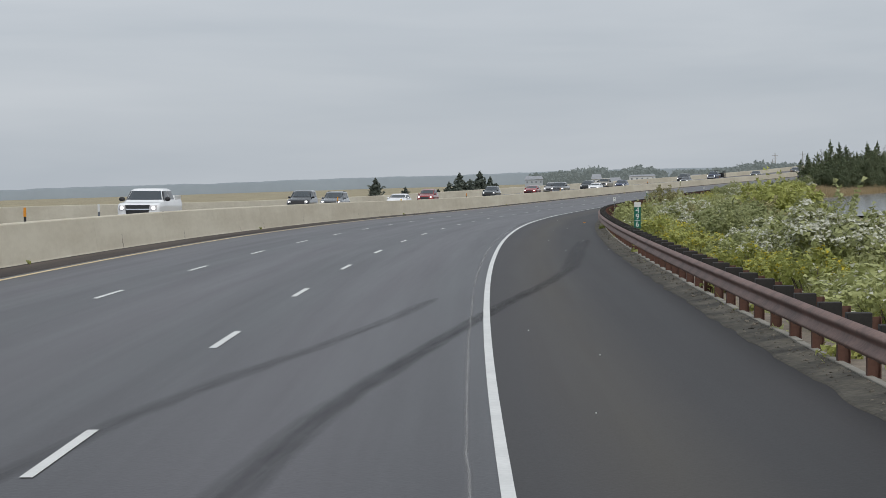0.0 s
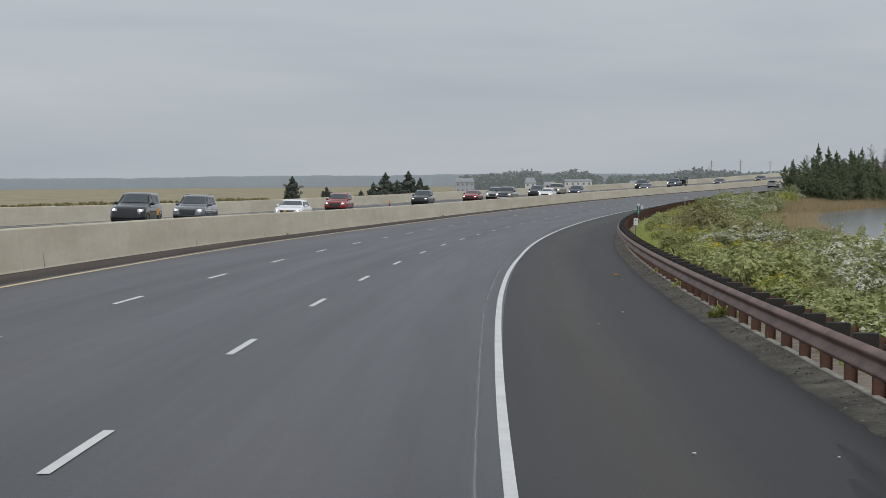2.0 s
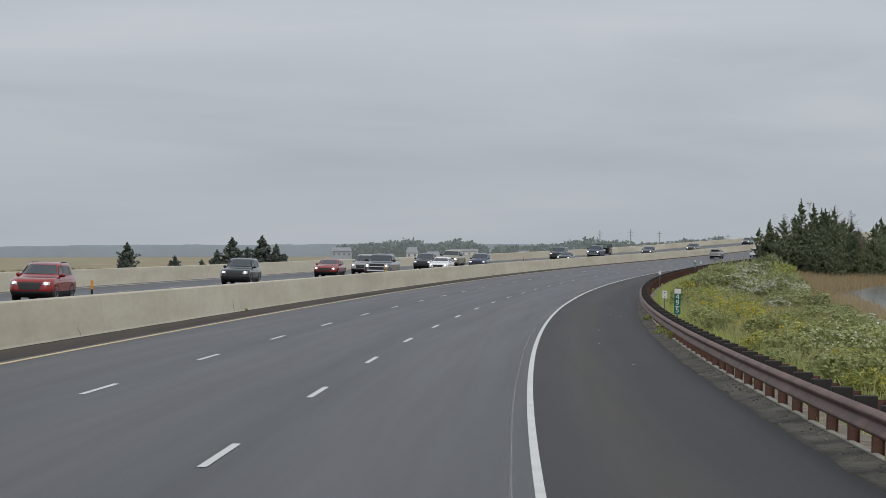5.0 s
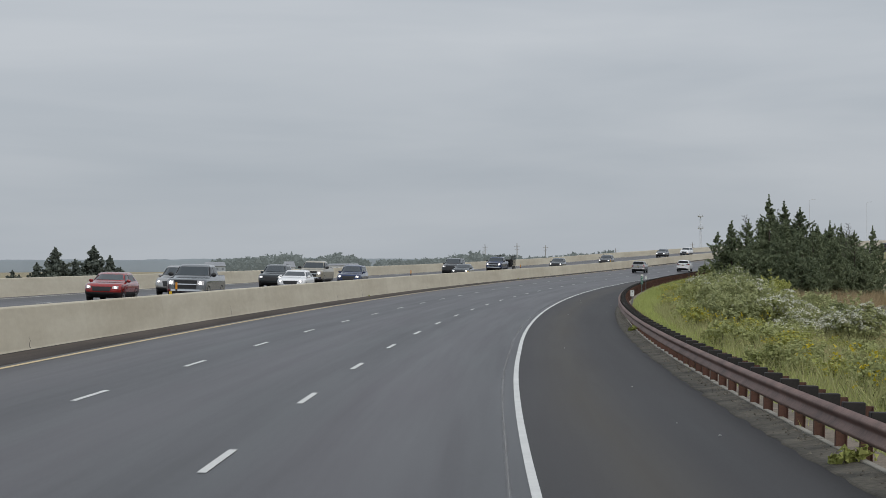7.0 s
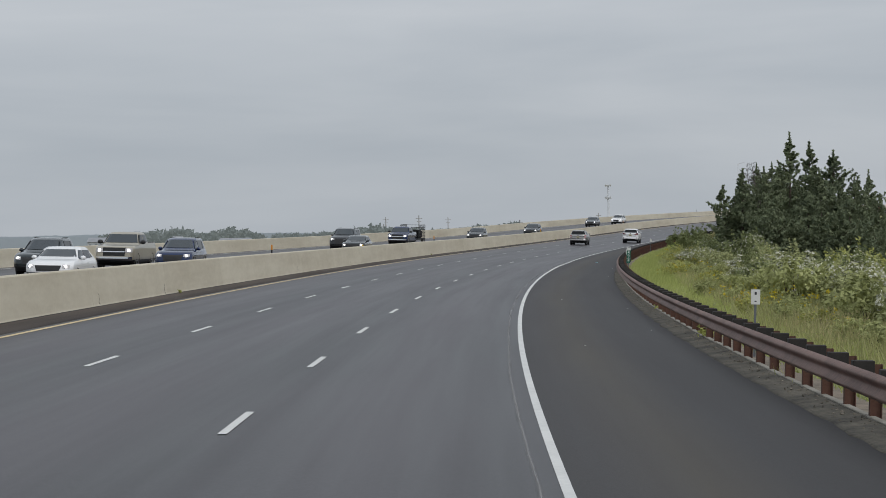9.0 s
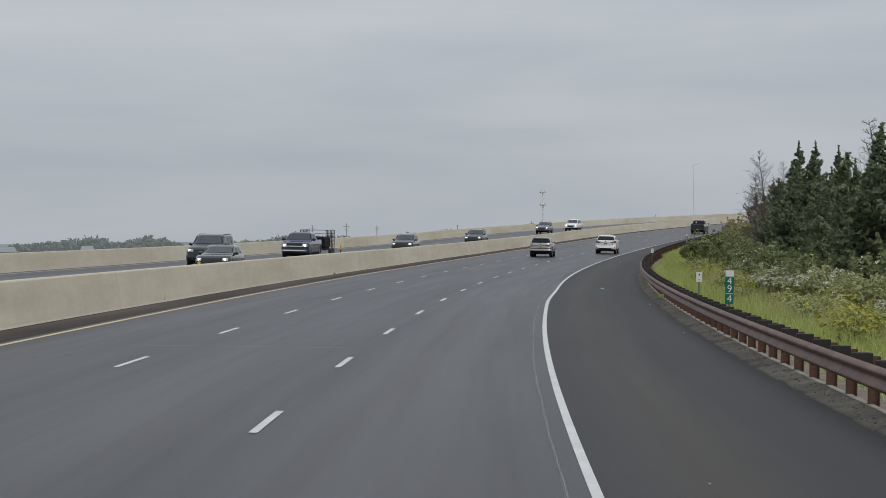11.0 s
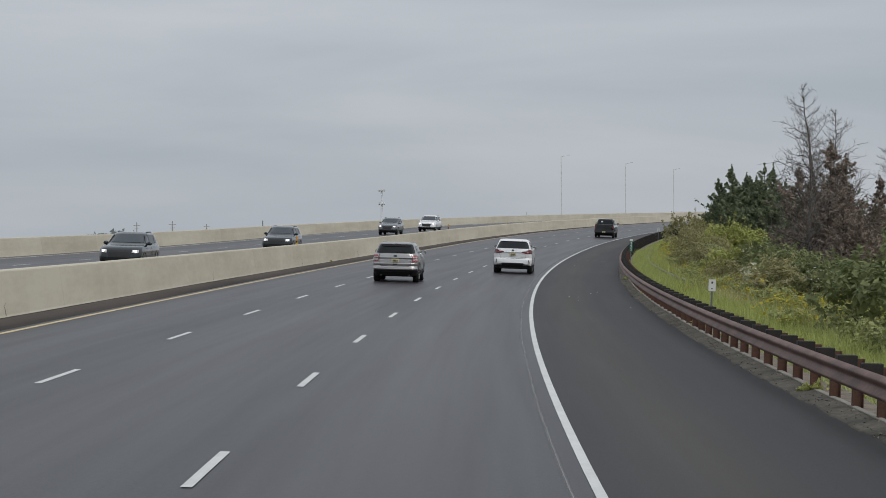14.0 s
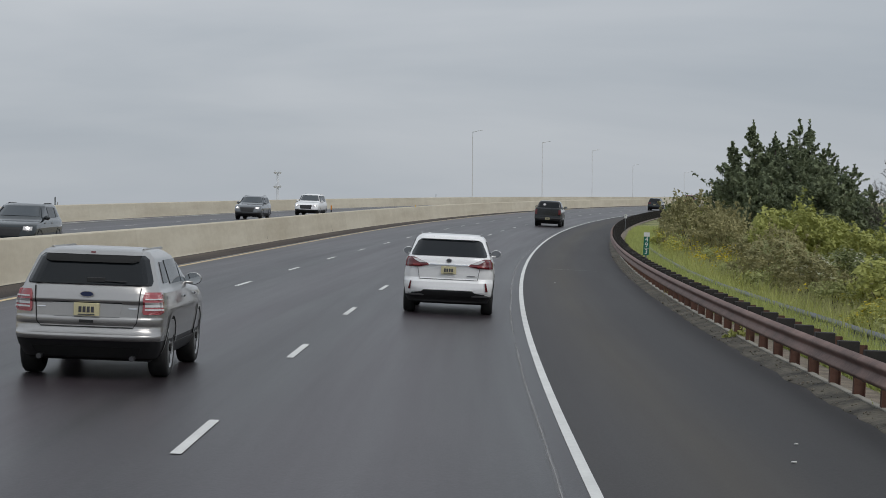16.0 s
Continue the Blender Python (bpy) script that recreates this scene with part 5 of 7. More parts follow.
def cedar(height, radius, mat="cedar", leaf=0.105, count=10500, ragged=0.5, label="dark green red cedar with a ragged pointed crown", lean=0.0, leaders=3, name="cedar_tree"):
    """Built at the origin, foot at z = 0: one main leader and a few lower ones, each with its own rising sprays."""
    t = thing(name, label, "tree", group="cedar trees")
    bm = Limbs()
    limb(bm, (0, 0, -0.4), (lean * 0.5, 0, height * 0.5), 0.045 * radius + 0.07, 0.08, 7)
    limb(bm, (lean * 0.5, 0, height * 0.5), (lean, 0, height * 0.95), 0.08, 0.015, 6)
    pts, faces, ways = [], [], []
    stems = [(lean, 0.0, height, radius * 0.85)]
    for i in range(leaders):
        a, q = rng.uniform(0, 2 * math.pi), radius * rng.uniform(0.3, 0.6)
        stems.append((q * math.cos(a), q * math.sin(a), height * rng.uniform(0.5, 0.88), radius * rng.uniform(0.5, 0.7)))
        limb(bm, (lean * 0.2, 0, height * 0.12), (stems[-1][0], stems[-1][1], stems[-1][2] * 0.8), 0.05, 0.012, 5)
    total = sum(h * r for _, _, h, r in stems)
    for sx, sy, h, r in stems:
        branches = int(330 * h * r / total) + 30
        for i in range(branches):
            f = 0.02 + 0.98 * (i + rng.uniform(0, 1)) / branches
            env = (1 - f) ** (0.66 if h == height else 0.6) * (0.62 + 0.38 * min(f / 0.15, 1)) + 0.02
            env *= 0.82 + 0.55 * noise.noise(Vector((sx * 3 + h, f * 7.0, r)))
            reach = r * env * (rng.uniform(0.5, 1.1) + (rng.uniform(0.15, 0.8) if rng.uniform() < 0.22 else 0)) * (1 + 0.3 * (ragged - 0.5))
            az = rng.uniform(0, 2 * math.pi)
            rise = reach * rng.uniform(0.15, 0.75) + 0.10
            start = np.array([sx * min(f * 2 + 0.2, 1), sy * min(f * 2 + 0.2, 1), f * h * 0.95])
            end = start + np.array([reach * math.cos(az), reach * math.sin(az), rise])
            if i % 4 == 0:
                limb(bm, start, start + (end - start) * 0.9, 0.02, 0.005, 3)
            k = int(count * h * r / total / branches * (0.35 + 1.3 * env)) + 5
            u = rng.uniform(0.08, 1.05, (k, 1)) ** 0.62
            wide = 0.03 + 0.085 * r * env
            off = rng.normal(size=(k, 3)) * np.array([1, 1, 0.6]) * wide * (1.12 - 0.85 * u)
            pts.append(start + (end - start) * u + off)
            out = np.array([math.cos(az), math.sin(az), 0.0])
            faces.append(unit(off) * 0.55 + out * 0.45 + np.array([0, 0, 0.55]))
            ways.append(np.repeat((end - start)[None] / max(np.linalg.norm(end - start), 1e-6), k, 0) + np.array([0, 0, 0.25]))
        k = 40
        tip = rng.uniform(0, 1, (k, 1))
        pts.append(np.array([sx, sy, h * 0.9]) + tip * np.array([0, 0, h * 0.12]) + rng.normal(size=(k, 3)) * np.array([0.07, 0.07, 0.04]) * (1.1 - tip))
        faces.append(rng.normal(size=(k, 3)) + np.array([0, 0, 0.3]))
        ways.append(np.repeat(np.array([[0, 0, 1.0]]), k, 0))
    part("trunk", bm.mesh("trunk", M["bark"]), None, t)
    v, f = leaf_quads(np.concatenate(pts), leaf, aspect=2.7, face=np.concatenate(faces), along=np.concatenate(ways))
    part("crown", cloud_mesh("crown", v, f, F[mat]), None, t)
    return t


def shrub(radius, height, mat, leaf=0.10, count=2600, bloom=0, label="", lumps=9, name="shrub", group="verge shrubs", bloom_mat="bloom", shoots=10):
    """Lumps made of leafy tufts, with dark gaps between them, a skirt of low leaves and a few long shoots."""
    t = thing(name, label, "shrub", group=group)
    bm = Limbs()
    pts, faces, tops, top_faces = [], [], [], []
    tufts = 11
    per = max(int(count * 0.48 / (lumps * tufts)), 4)
    for i in range(lumps):
        a, q = rng.uniform(0, 2 * math.pi), math.sqrt(rng.uniform(0, 1)) * 0.78
        r = radius * rng.uniform(0.22, 0.38)
        crest = height * (1 - 0.5 * q * q) * rng.uniform(0.68, 1.02)
        c = np.array([radius * q * math.cos(a), radius * q * math.sin(a), max(crest - r * 0.8, r * 0.6)])
        limb(bm, (c[0] * 0.15, c[1] * 0.15, -0.2), c * np.array([0.85, 0.85, 0.85]), 0.022, 0.008, 4)
        for j in range(tufts):
            d = rng.normal(size=3)
            d[2] = d[2] * 0.8 + 0.45
            d /= np.linalg.norm(d)
            tc, tr = c + d * r * 0.82 * np.array([1, 1, 0.9]), r * rng.uniform(0.28, 0.5)
            e = unit(rng.normal(size=(per, 3)) * np.array([1, 1, 0.8]) + d * 0.7 + np.array([0, 0, 0.25]))
            pts.append(tc + e * tr * rng.uniform(0.55, 1.08, (per, 1)))
            faces.append(e * 0.7 + d * 0.4 + np.array([0, 0, 0.45]))
            if bloom and d[2] > -0.1 and rng.uniform() < 0.82:
                kb = max(int(bloom / (lumps * tufts * 0.95)), 3)
                e = unit(rng.normal(size=(kb, 3)) * np.array([1, 1, 0.5]) + d * 0.5 + np.array([0, 0, 0.75]))
                tops.append(tc + e * tr * rng.uniform(0.95, 1.2, (kb, 1)))
                top_faces.append(e * 0.6 + np.array([0, 0, 0.7]))
        k = int(count * 0.08 / lumps) + 2
        fill = c + rng.normal(size=(k, 3)) * r * 0.42
        fill[:, 2] *= rng.uniform(0.15, 1.0, k)
        pts.append(fill)
        faces.append(rng.normal(size=(k, 3)) + np.array([0, 0, 0.6]))
    for i in range(shoots):
        a, q = rng.uniform(0, 2 * math.pi), math.sqrt(rng.uniform(0, 1)) * 0.8
        base = np.array([radius * q * math.cos(a), radius * q * math.sin(a), height * (0.8 - 0.45 * q * q)])
        way = np.array([0.35 * math.cos(a), 0.35 * math.sin(a), 1.0]) + rng.normal(size=3) * 0.25
        k = max(int(count * 0.005), 5)
        u = rng.uniform(0, 1, (k, 1))
        pts.append(base + way * u * height * rng.uniform(0.18, 0.34) + rng.normal(size=(k, 3)) * leaf * 0.55)
        faces.append(rng.normal(size=(k, 3)) * 0.5 + np.array([0, 0, 0.9]))
    part("stem", bm.mesh("stem", M["bark"]), None, t)
    p, fc = np.concatenate(pts), np.concatenate(faces)
    keep = p[:, 2] > 0.02
    v, f = leaf_quads(p[keep], leaf * 1.06, aspect=1.9, face=fc[keep])
    part("foliage", cloud_mesh("foliage", v, f, F[mat]), None, t)
    if tops:
        v, f = leaf_quads(np.concatenate(tops), leaf * 1.02, aspect=1.1, face=np.concatenate(top_faces))
        part("blossom", cloud_mesh("blossom", v, f, F[bloom_mat]), None, t, "white tufted blossoms" if bloom_mat == "bloom" else "yellow blossoms")
    return t


def bare_tree(height, spread, label):
    """A leader with rising side branches, each with fine twigs."""
    t = thing("bare_tree", label, "tree", group="bare trees")
    bm = Limbs()
    p, d = np.array([0.0, 0, -0.3]), np.array([0.0, 0, 1.0])
    steps = 14
    path = [p]
    for i in range(steps):
        d = d + rng.normal(size=3) * np.array([0.05, 0.05, 0.0])
        d /= np.linalg.norm(d)
        q = p + d * (height + 0.3) / steps
        limb(bm, p, q, 0.13 * (1 - i / steps) + 0.008, 0.13 * (1 - (i + 1) / steps) + 0.008, 6)
        p = q
        path.append(p)

    part("trunk", bm.mesh("trunk", M["grey_bark"]), None, t)

    def side_shoot(bm, a, d, length, r, depth):
        p = np.array(a, float)
        for i in range(3 if depth == 0 else 2):
            d = d + rng.normal(size=3) * 0.13 + np.array([0, 0, 0.07])
            d /= np.linalg.norm(d)
            q = p + d * length / (3 if depth == 0 else 2)
            limb(bm, p, q, r * (1 - i * 0.28), r * (1 - (i + 1) * 0.28), 3)
            if depth < 2:
                for _ in range(3 if depth == 0 else 1):
                    side = rng.normal(size=3)
                    nd = d * 0.7 + side / np.linalg.norm(side) * 0.75 + np.array([0, 0, 0.1])
                    side_shoot(bm, p + (q - p) * rng.uniform(0.2, 1), nd / np.linalg.norm(nd), length * rng.uniform(0.30, 0.5), r * 0.5, depth + 1)
            p = q

    for i in range(64):
        f = 0.14 + 0.85 * (i + rng.uniform(0, 1)) / 64
        az = i * 2.4 + rng.uniform(-0.5, 0.5)
        j = f * steps
        base = path[int(j)] + (path[min(int(j) + 1, steps)] - path[int(j)]) * (j - int(j))
        length = height * spread * ((1 - f) ** 0.8 + 0.07) * rng.uniform(0.65, 1.15)
        up = rng.uniform(0.15, 0.75)
        nd = np.array([math.cos(az), math.sin(az), up])
        bough = Limbs()
        side_shoot(bough, base, nd / np.linalg.norm(nd), length, 0.016 + 0.022 * (1 - f), 0)
        part("branch", bough.mesh("branch", M["grey_bark"]), None, t)
    return t


def footing(s, n):
    p = place(s, n)
    return Vector((p.x, p.y, lie(s, n)))


def planted(ob, s, n, turn=0.0, size=1.0, sink=0.05, tall=None):
    ob.matrix_basis = Matrix.Translation(footing(s, n) - Vector((0, 0, sink))) @ Matrix.Rotation(radians(turn), 4, "Z") @ Matrix.Diagonal((size, size, tall or size, 1))
    return ob


def again(ob, s, n, turn=0.0, size=1.0, sink=0.05, tall=None):
    c = copy_thing(ob, Matrix())
    return planted(c, s, n, turn, size, sink, tall)


# cedar clusters: one by the creek, one on the bend, one before the bridge
kinds = [cedar(8.4, 2.4, count=13500, ragged=0.7, leaders=5), cedar(7.4, 2.8, ragged=0.9, lean=0.5, count=12500, leaders=6), cedar(6.4, 2.2, ragged=0.8, lean=-0.3, leaders=4), cedar(5.0, 2.4, count=8000, ragged=0.9, leaders=6), cedar(7.8, 3.3, count=15000, ragged=0.9, leaders=10, label="broad dark green cedar with many leaders")]
for ob, spot in zip(kinds, [(412, 14.7, 0, 1.10), (412, 17.2, 40, 1.14), (405, 11.3, 90, 1.0), (403, 15.2, 10, 1.05), (606, 14.2, 130, 1.02)]):
    planted(ob, *spot)
spots = [(0, 414, 16.1, 120, 1.07), (1, 408, 13.2, 200, 0.92), (1, 410, 18.6, 250, 0.92), (3, 402, 13.2, 60, 1.0), (3, 400, 17.4, 30, 1.05), (2, 416, 13.8, 200, 1.0), (0, 420, 20.4, 60, 0.9), (1, 428, 23, 80, 0.95), (0, 436, 25, 160, 0.9), (2, 440, 28, 10, 1.0), (1, 446, 31, 220, 0.9), (0, 455, 34, 20, 1.0), (2, 432, 19, 270, 0.9), (3, 424, 16, 45, 1.2), (2, 407, 16.4, 30, 1.1),
         (0, 450, 15.4, 75, 0.84), (1, 456, 15.0, 190, 0.92), (2, 461, 14.2, 280, 0.97), (0, 466, 15.8, 10, 1.0), (1, 472, 14.6, 65, 1.08), (0, 477, 14.0, 165, 1.06), (0, 483, 15.4, 330, 1.1), (2, 489, 14.4, 350, 1.24), (1, 495, 15.6, 20, 1.05), (3, 470, 12.6, 95, 1.05), (3, 486, 13.0, 190, 0.95),
         (2, 604, 11.7, 25, 1.16), (4, 604, 12.7, 230, 0.9), (0, 609, 15.0, 230, 0.95), (4, 608, 16.0, 310, 0.88), (3, 605, 18.0, 55, 0.95), (3, 600, 12.2, 20, 1.05), (3, 600, 14.6, 95, 1.15), (3, 601, 16.2, 15, 1.05), (2, 610, 13.2, 275, 1.05), (3, 611, 10.8, 85, 1.1), (3, 628, 12.4, 5, 1.0), (1, 587, 18.6, 140, 0.9), (2, 580, 19.0, 215, 0.95), (1, 534, 15.4, 200, 0.80), (2, 541, 17.6, 240, 0.85), (3, 548, 14.6, 180, 0.9)]
for k, s, n, turn, size in spots:
    again(kinds[k], s, n, turn, size)

# bare, half-dead trees on the bend
dead = [bare_tree(10.0, 0.33, "bare grey-brown tree, dead above a brown skirt"), bare_tree(7.6, 0.32, "smaller bare tree with fine twigs")]
planted(dead[0], 523, 12.7)
planted(dead[1], 518, 12.0, 40)
again(dead[1], 416, 12.9, 300, 1.0)
again(dead[1], 601, 18.4, 100, 0.85)
again(dead[0], 531, 14.2, 150, 0.92)
again(dead[0], 560, 21, 80, 0.9)
again(dead[1], 575, 23, 80, 1.0)
brown = cedar(6.2, 2.5, "dead", 0.075, 9000, 0.9, "brown dead cedar with dry needles below a bare top", 0.2, 4)
planted(brown, 523, 13.1, 0, 1.15)
for s, n, turn, size in ((527, 14.6, 120, 1.1), (517, 13.2, 230, 0.8), (533, 14.6, 60, 0.9)):
    again(brown, s, n, turn, size)

# shrubs along the verge
S = {
    "white": [shrub(1.15, 1.75, "green", 0.062, 4600, 3600, "pale green groundsel bush covered in white tufted bloom", lumps=13), shrub(1.4, 1.55, "olive", 0.062, 4600, 3000, "spreading groundsel bush with white tufted bloom", lumps=15)],
    "green": [shrub(1.5, 1.9, "green", 0.068, 5200, 0, "rounded green bayberry shrub", lumps=17), shrub(1.25, 1.6, "green", 0.060, 4600, 0, "compact green bayberry shrub", lumps=14)],
    "olive": [shrub(1.2, 1.45, "olive", 0.058, 5000, 0, "olive green weedy shrub", lumps=14), shrub(1.5, 1.2, "olive", 0.058, 5000, 160, "low sprawling olive shrub with a few white tufts", lumps=16)],
    "lime": [shrub(1.8, 2.5, "lime", 0.085, 6500, 0, "yellow-green leafy sapling bush", lumps=26)],
    "dark": [shrub(1.5, 2.5, "dark", 0.07, 6500, 0, "tall dark green thicket of leafy shrubs", lumps=22), shrub(1.7, 2.0, "dark", 0.066, 6000, 60, "spreading dark green shrub with a few pale flowers", lumps=20)],
    "rusty": [shrub(1.5, 2.1, "rusty", 0.062, 5600, 0, "shrub with leaves turning brown and green", lumps=18)],
    "weed": [shrub(0.75, 0.95, "olive", 0.05, 2000, 0, "knee-high green weeds on the verge", lumps=9, name="weed_clump", group="verge weeds"), shrub(0.8, 0.9, "lime", 0.05, 1800, 300, "goldenrod clump with yellow bloom", lumps=9, name="goldenrod_clump", group="verge weeds", bloom_mat="gold")],
}
first = {}
plan = []
for s in np.arange(20, 300, 1.75):      # rank weeds close behind the rail
    plan.append((rng.choice(["weed", "weed", "weed", "olive"]) if s < 132 else "weed", s + rng.uniform(-1, 1), rng.uniform(5.2, 6.6) if s < 132 else rng.uniform(5.6, 8.6)))
for s in np.arange(300, 640, 3.1):
    plan.append(("weed", s + rng.uniform(-1, 1), rng.uniform(6.4, 8.4)))
for s in np.arange(28, 146, 4.0):      # blooming bushes before the creek
    plan.append((rng.choice(["white", "white", "white", "green", "rusty"]), s, rng.uniform(6.8, 9.5)))
    plan.append((rng.choice(["white", "white", "green"]), s + 1.5, rng.uniform(9.5, 13.5)))
for s in np.arange(290, 400, 5.0):
    plan.append((rng.choice(["white", "white", "green"]), s, rng.uniform(9.0, 12.5)))
for s in np.arange(24, 148, 8.0):      # dense shrubs by the first bend
    for n, kind in ((rng.uniform(6.0, 7.6), rng.choice(["weed", "weed", "olive", "green"])), (rng.uniform(8.0, 11.0), rng.choice(["white", "green", "olive", "rusty"])), (rng.uniform(11.5, 17.5), rng.choice(["white", "green", "green", "olive"]))):
        plan.append((kind, s + rng.uniform(-1, 1), n))
for s in np.arange(134, 215, 5.0):
    plan.append((rng.choice(["olive", "green", "weed", "rusty"]), s + 2, rng.uniform(7.2, 9.0)))
    plan.append((rng.choice(["weed", "weed", "olive"]), s, rng.uniform(7.6, 9.2)))
    plan.append((rng.choice(["white", "green", "olive"]), s, rng.uniform(9.5, 12.5)))
    plan.append((rng.choice(["white", "green", "green"]), s, rng.uniform(12.5, 16)))
for s in np.arange(215, 285, 6.5):
    plan.append((rng.choice(["weed", "olive", "weed"]), s, rng.uniform(8.2, 10.0)))
    plan.append((rng.choice(["white", "green", "olive"]), s, rng.uniform(10.2, 13.0)))
for s in np.arange(286, 402, 7.0):
    plan.append((rng.choice(["olive", "weed", "green", "weed"]), s, rng.uniform(7.6, 9.2)))
    plan.append((rng.choice(["white", "dark", "white", "olive"] if s < 365 else ["weed", "dark", "dark", "olive"]), s + 1, rng.uniform(9.0, 11.0)))
    plan.append((rng.choice(["white", "white", "green", "dark"]), s + 2, rng.uniform(11.0, 14.0)))
for s in np.arange(400, 500, 7.0):
    plan.append((rng.choice(["weed", "white" if s < 425 else "weed", "weed"]), s, rng.uniform(8.0, 9.2)))
    plan.append((rng.choice(["dark", "dark", "green"]), s, rng.uniform(10.0, 12.2)))
    plan.append(("dark", s + 2, rng.uniform(12.5, 14.5)))
for s in np.arange(500, 640, 7.0):
    plan.append((rng.choice(["weed", "weed", "rusty"]), s, rng.uniform(7.6, 8.8)))
    plan.append((rng.choice(["rusty", "dark", "lime", "green", "white"]), s, rng.uniform(8.8, 11.2)))
    plan.append((rng.choice(["rusty", "dark", "lime"]), s, rng.uniform(11.5, 14.5)))
plan += [("dark", 441, 9.9), ("dark", 448, 9.6), ("dark", 454, 10.2), ("olive", 560, 10.2), ("dark", 592, 9.0), ("dark", 600, 9.6), ("dark", 610, 8.8), ("dark", 620, 9.0), ("dark", 631, 8.6), ("dark", 505, 11.0), ("dark", 511, 10.6), ("dark", 500, 10.4), ("dark", 517, 10.8), ("dark", 508, 12.4), ("dark", 526, 10.6), ("dark", 535, 10.8), ("dark", 543, 11.2), ("white", 500, 8.2), ("white", 504, 8.6), ("white", 45, 6.5), ("white", 49, 7.6), ("white", 52, 6.6), ("lime", 84, 10.4), ("lime", 88, 11.6), ("green", 82, 11.8), ("lime", 358, 12.4), ("lime", 362, 13.6), ("white", 340, 11.4), ("white", 345, 9.6), ("white", 350, 12.2), ("white", 335, 12.6), ("white", 343, 8.9), ("white", 347, 9.8), ("white", 351, 10.6), ("lime", 571, 10.8), ("lime", 575, 12.0), ("rusty", 566, 9.6), ("green", 690, 7.6), ("green", 700, 7.4)]
for kind, s, n in plan:
    i = int(rng.integers(0, len(S[kind])))
    size = float(rng.uniform(0.75, 1.2)) * (0.92 if 24 < s < 132 else 0.9)
    tall = size * float(rng.uniform(0.72, 1.0))
    if kind == "lime" and s < 100:
        size, tall = 0.98, 1.12
    if s < 286 and n > 11 and kind != "lime":
        tall *= 0.75
    if 60 < s < 132 and kind != "weed":
        tall *= 0.92
    if 286 < s < 402 and kind != "weed":
        size, tall = size * 1.1, tall * 1.3
    if kind == "dark" and s < 540:
        size, tall = size * 1.1, tall * 1.12
    if kind in ("lime", "rusty", "green") and 560 < s < 640:
        size, tall = size * 1.2, tall * 1.45
    key = (kind, i)
    if key not in first:
        first[key] = planted(S[kind][i], s, n, rng.uniform(0, 360), size, 0.05, tall)
    else:
        again(first[key], s, n, rng.uniform(0, 360), size, 0.05, tall)
for kind in S:
    for i, ob in enumerate(S[kind]):
        if (kind, i) not in first:
            planted(ob, 330 + 5 * i, 15)
# a wind-bent shrub that leans out over the rail
lean = shrub(1.9, 2.2, "dark", 0.075, 5200, 0, "wind-bent dark shrub spreading over the verge", lumps=9)
planted(lean, 462, 7.9, 20, 1.1)
again(lean, 470, 8.4, 120, 1.2)
again(lean, 688, 7.4, 70, 1.1)


# ---- grasses ----
def blades(name, count, s_range, n_range, tall, wide, mat, label, weight=None, lean_by=0.35):
    s = rng.uniform(*s_range, count)
    n = n_range[0] + (n_range[1] - n_range[0]) * rng.uniform(0, 1, count)
    if weight is not None:
        keep = rng.uniform(0, 1, count) < weight(s, n)
        s, n = s[keep], n[keep]
    h = np.interp(s, STATION, HEADING)
    x = np.interp(s, STATION, LINE_X) + n * np.cos(h)
    y = np.interp(s, STATION, LINE_Y) - n * np.sin(h)
    gs, gn = np.arange(s_range[0] - 6, s_range[1] + 8, 3.0), np.linspace(n_range[0] - 0.5, n_range[1] + 0.5, 14)
    table = np.array([[lie(a, b) for b in gn] for a in gs])
    fi, fj = (s - gs[0]) / 3.0, (n - gn[0]) / (gn[1] - gn[0])
    i, j = np.clip(fi.astype(int), 0, len(gs) - 2), np.clip(fj.astype(int), 0, len(gn) - 2)
    u, w = fi - i, fj - j
    z = table[i, j] * (1 - u) * (1 - w) + table[i + 1, j] * u * (1 - w) + table[i, j + 1] * (1 - u) * w + table[i + 1, j + 1] * u * w
    base = np.stack([x, y, z - 0.03], 1)
    k = len(s)
    az = rng.uniform(0, 2 * math.pi, k)
    side = np.stack([np.cos(az), np.sin(az), np.zeros(k)], 1) * (wide * rng.uniform(0.6, 1.4, k))[:, None] / 2
    hh = tall * rng.uniform(0.45, 1.25, k)
    tip = base + np.stack([rng.normal(size=k) * hh * lean_by, rng.normal(size=k) * hh * lean_by, hh], 1)
    verts = np.stack([base - side, base + side, tip], 1).reshape(-1, 3)
    faces = np.arange(3 * k).reshape(-1, 3)
    return tagged(new(name, cloud_mesh(name, verts, faces, F[mat])), label, "grass", kind="stuff"), tip


def patches(scale, cut, seed=0.0):
    def weight(s, n):
        v = np.array([noise.noise(Vector((a * scale, b * scale * 1.6, seed))) for a, b in zip(s, n)])
        return np.clip((v - cut) * 4 + 0.5, 0.02, 1)
    return weight


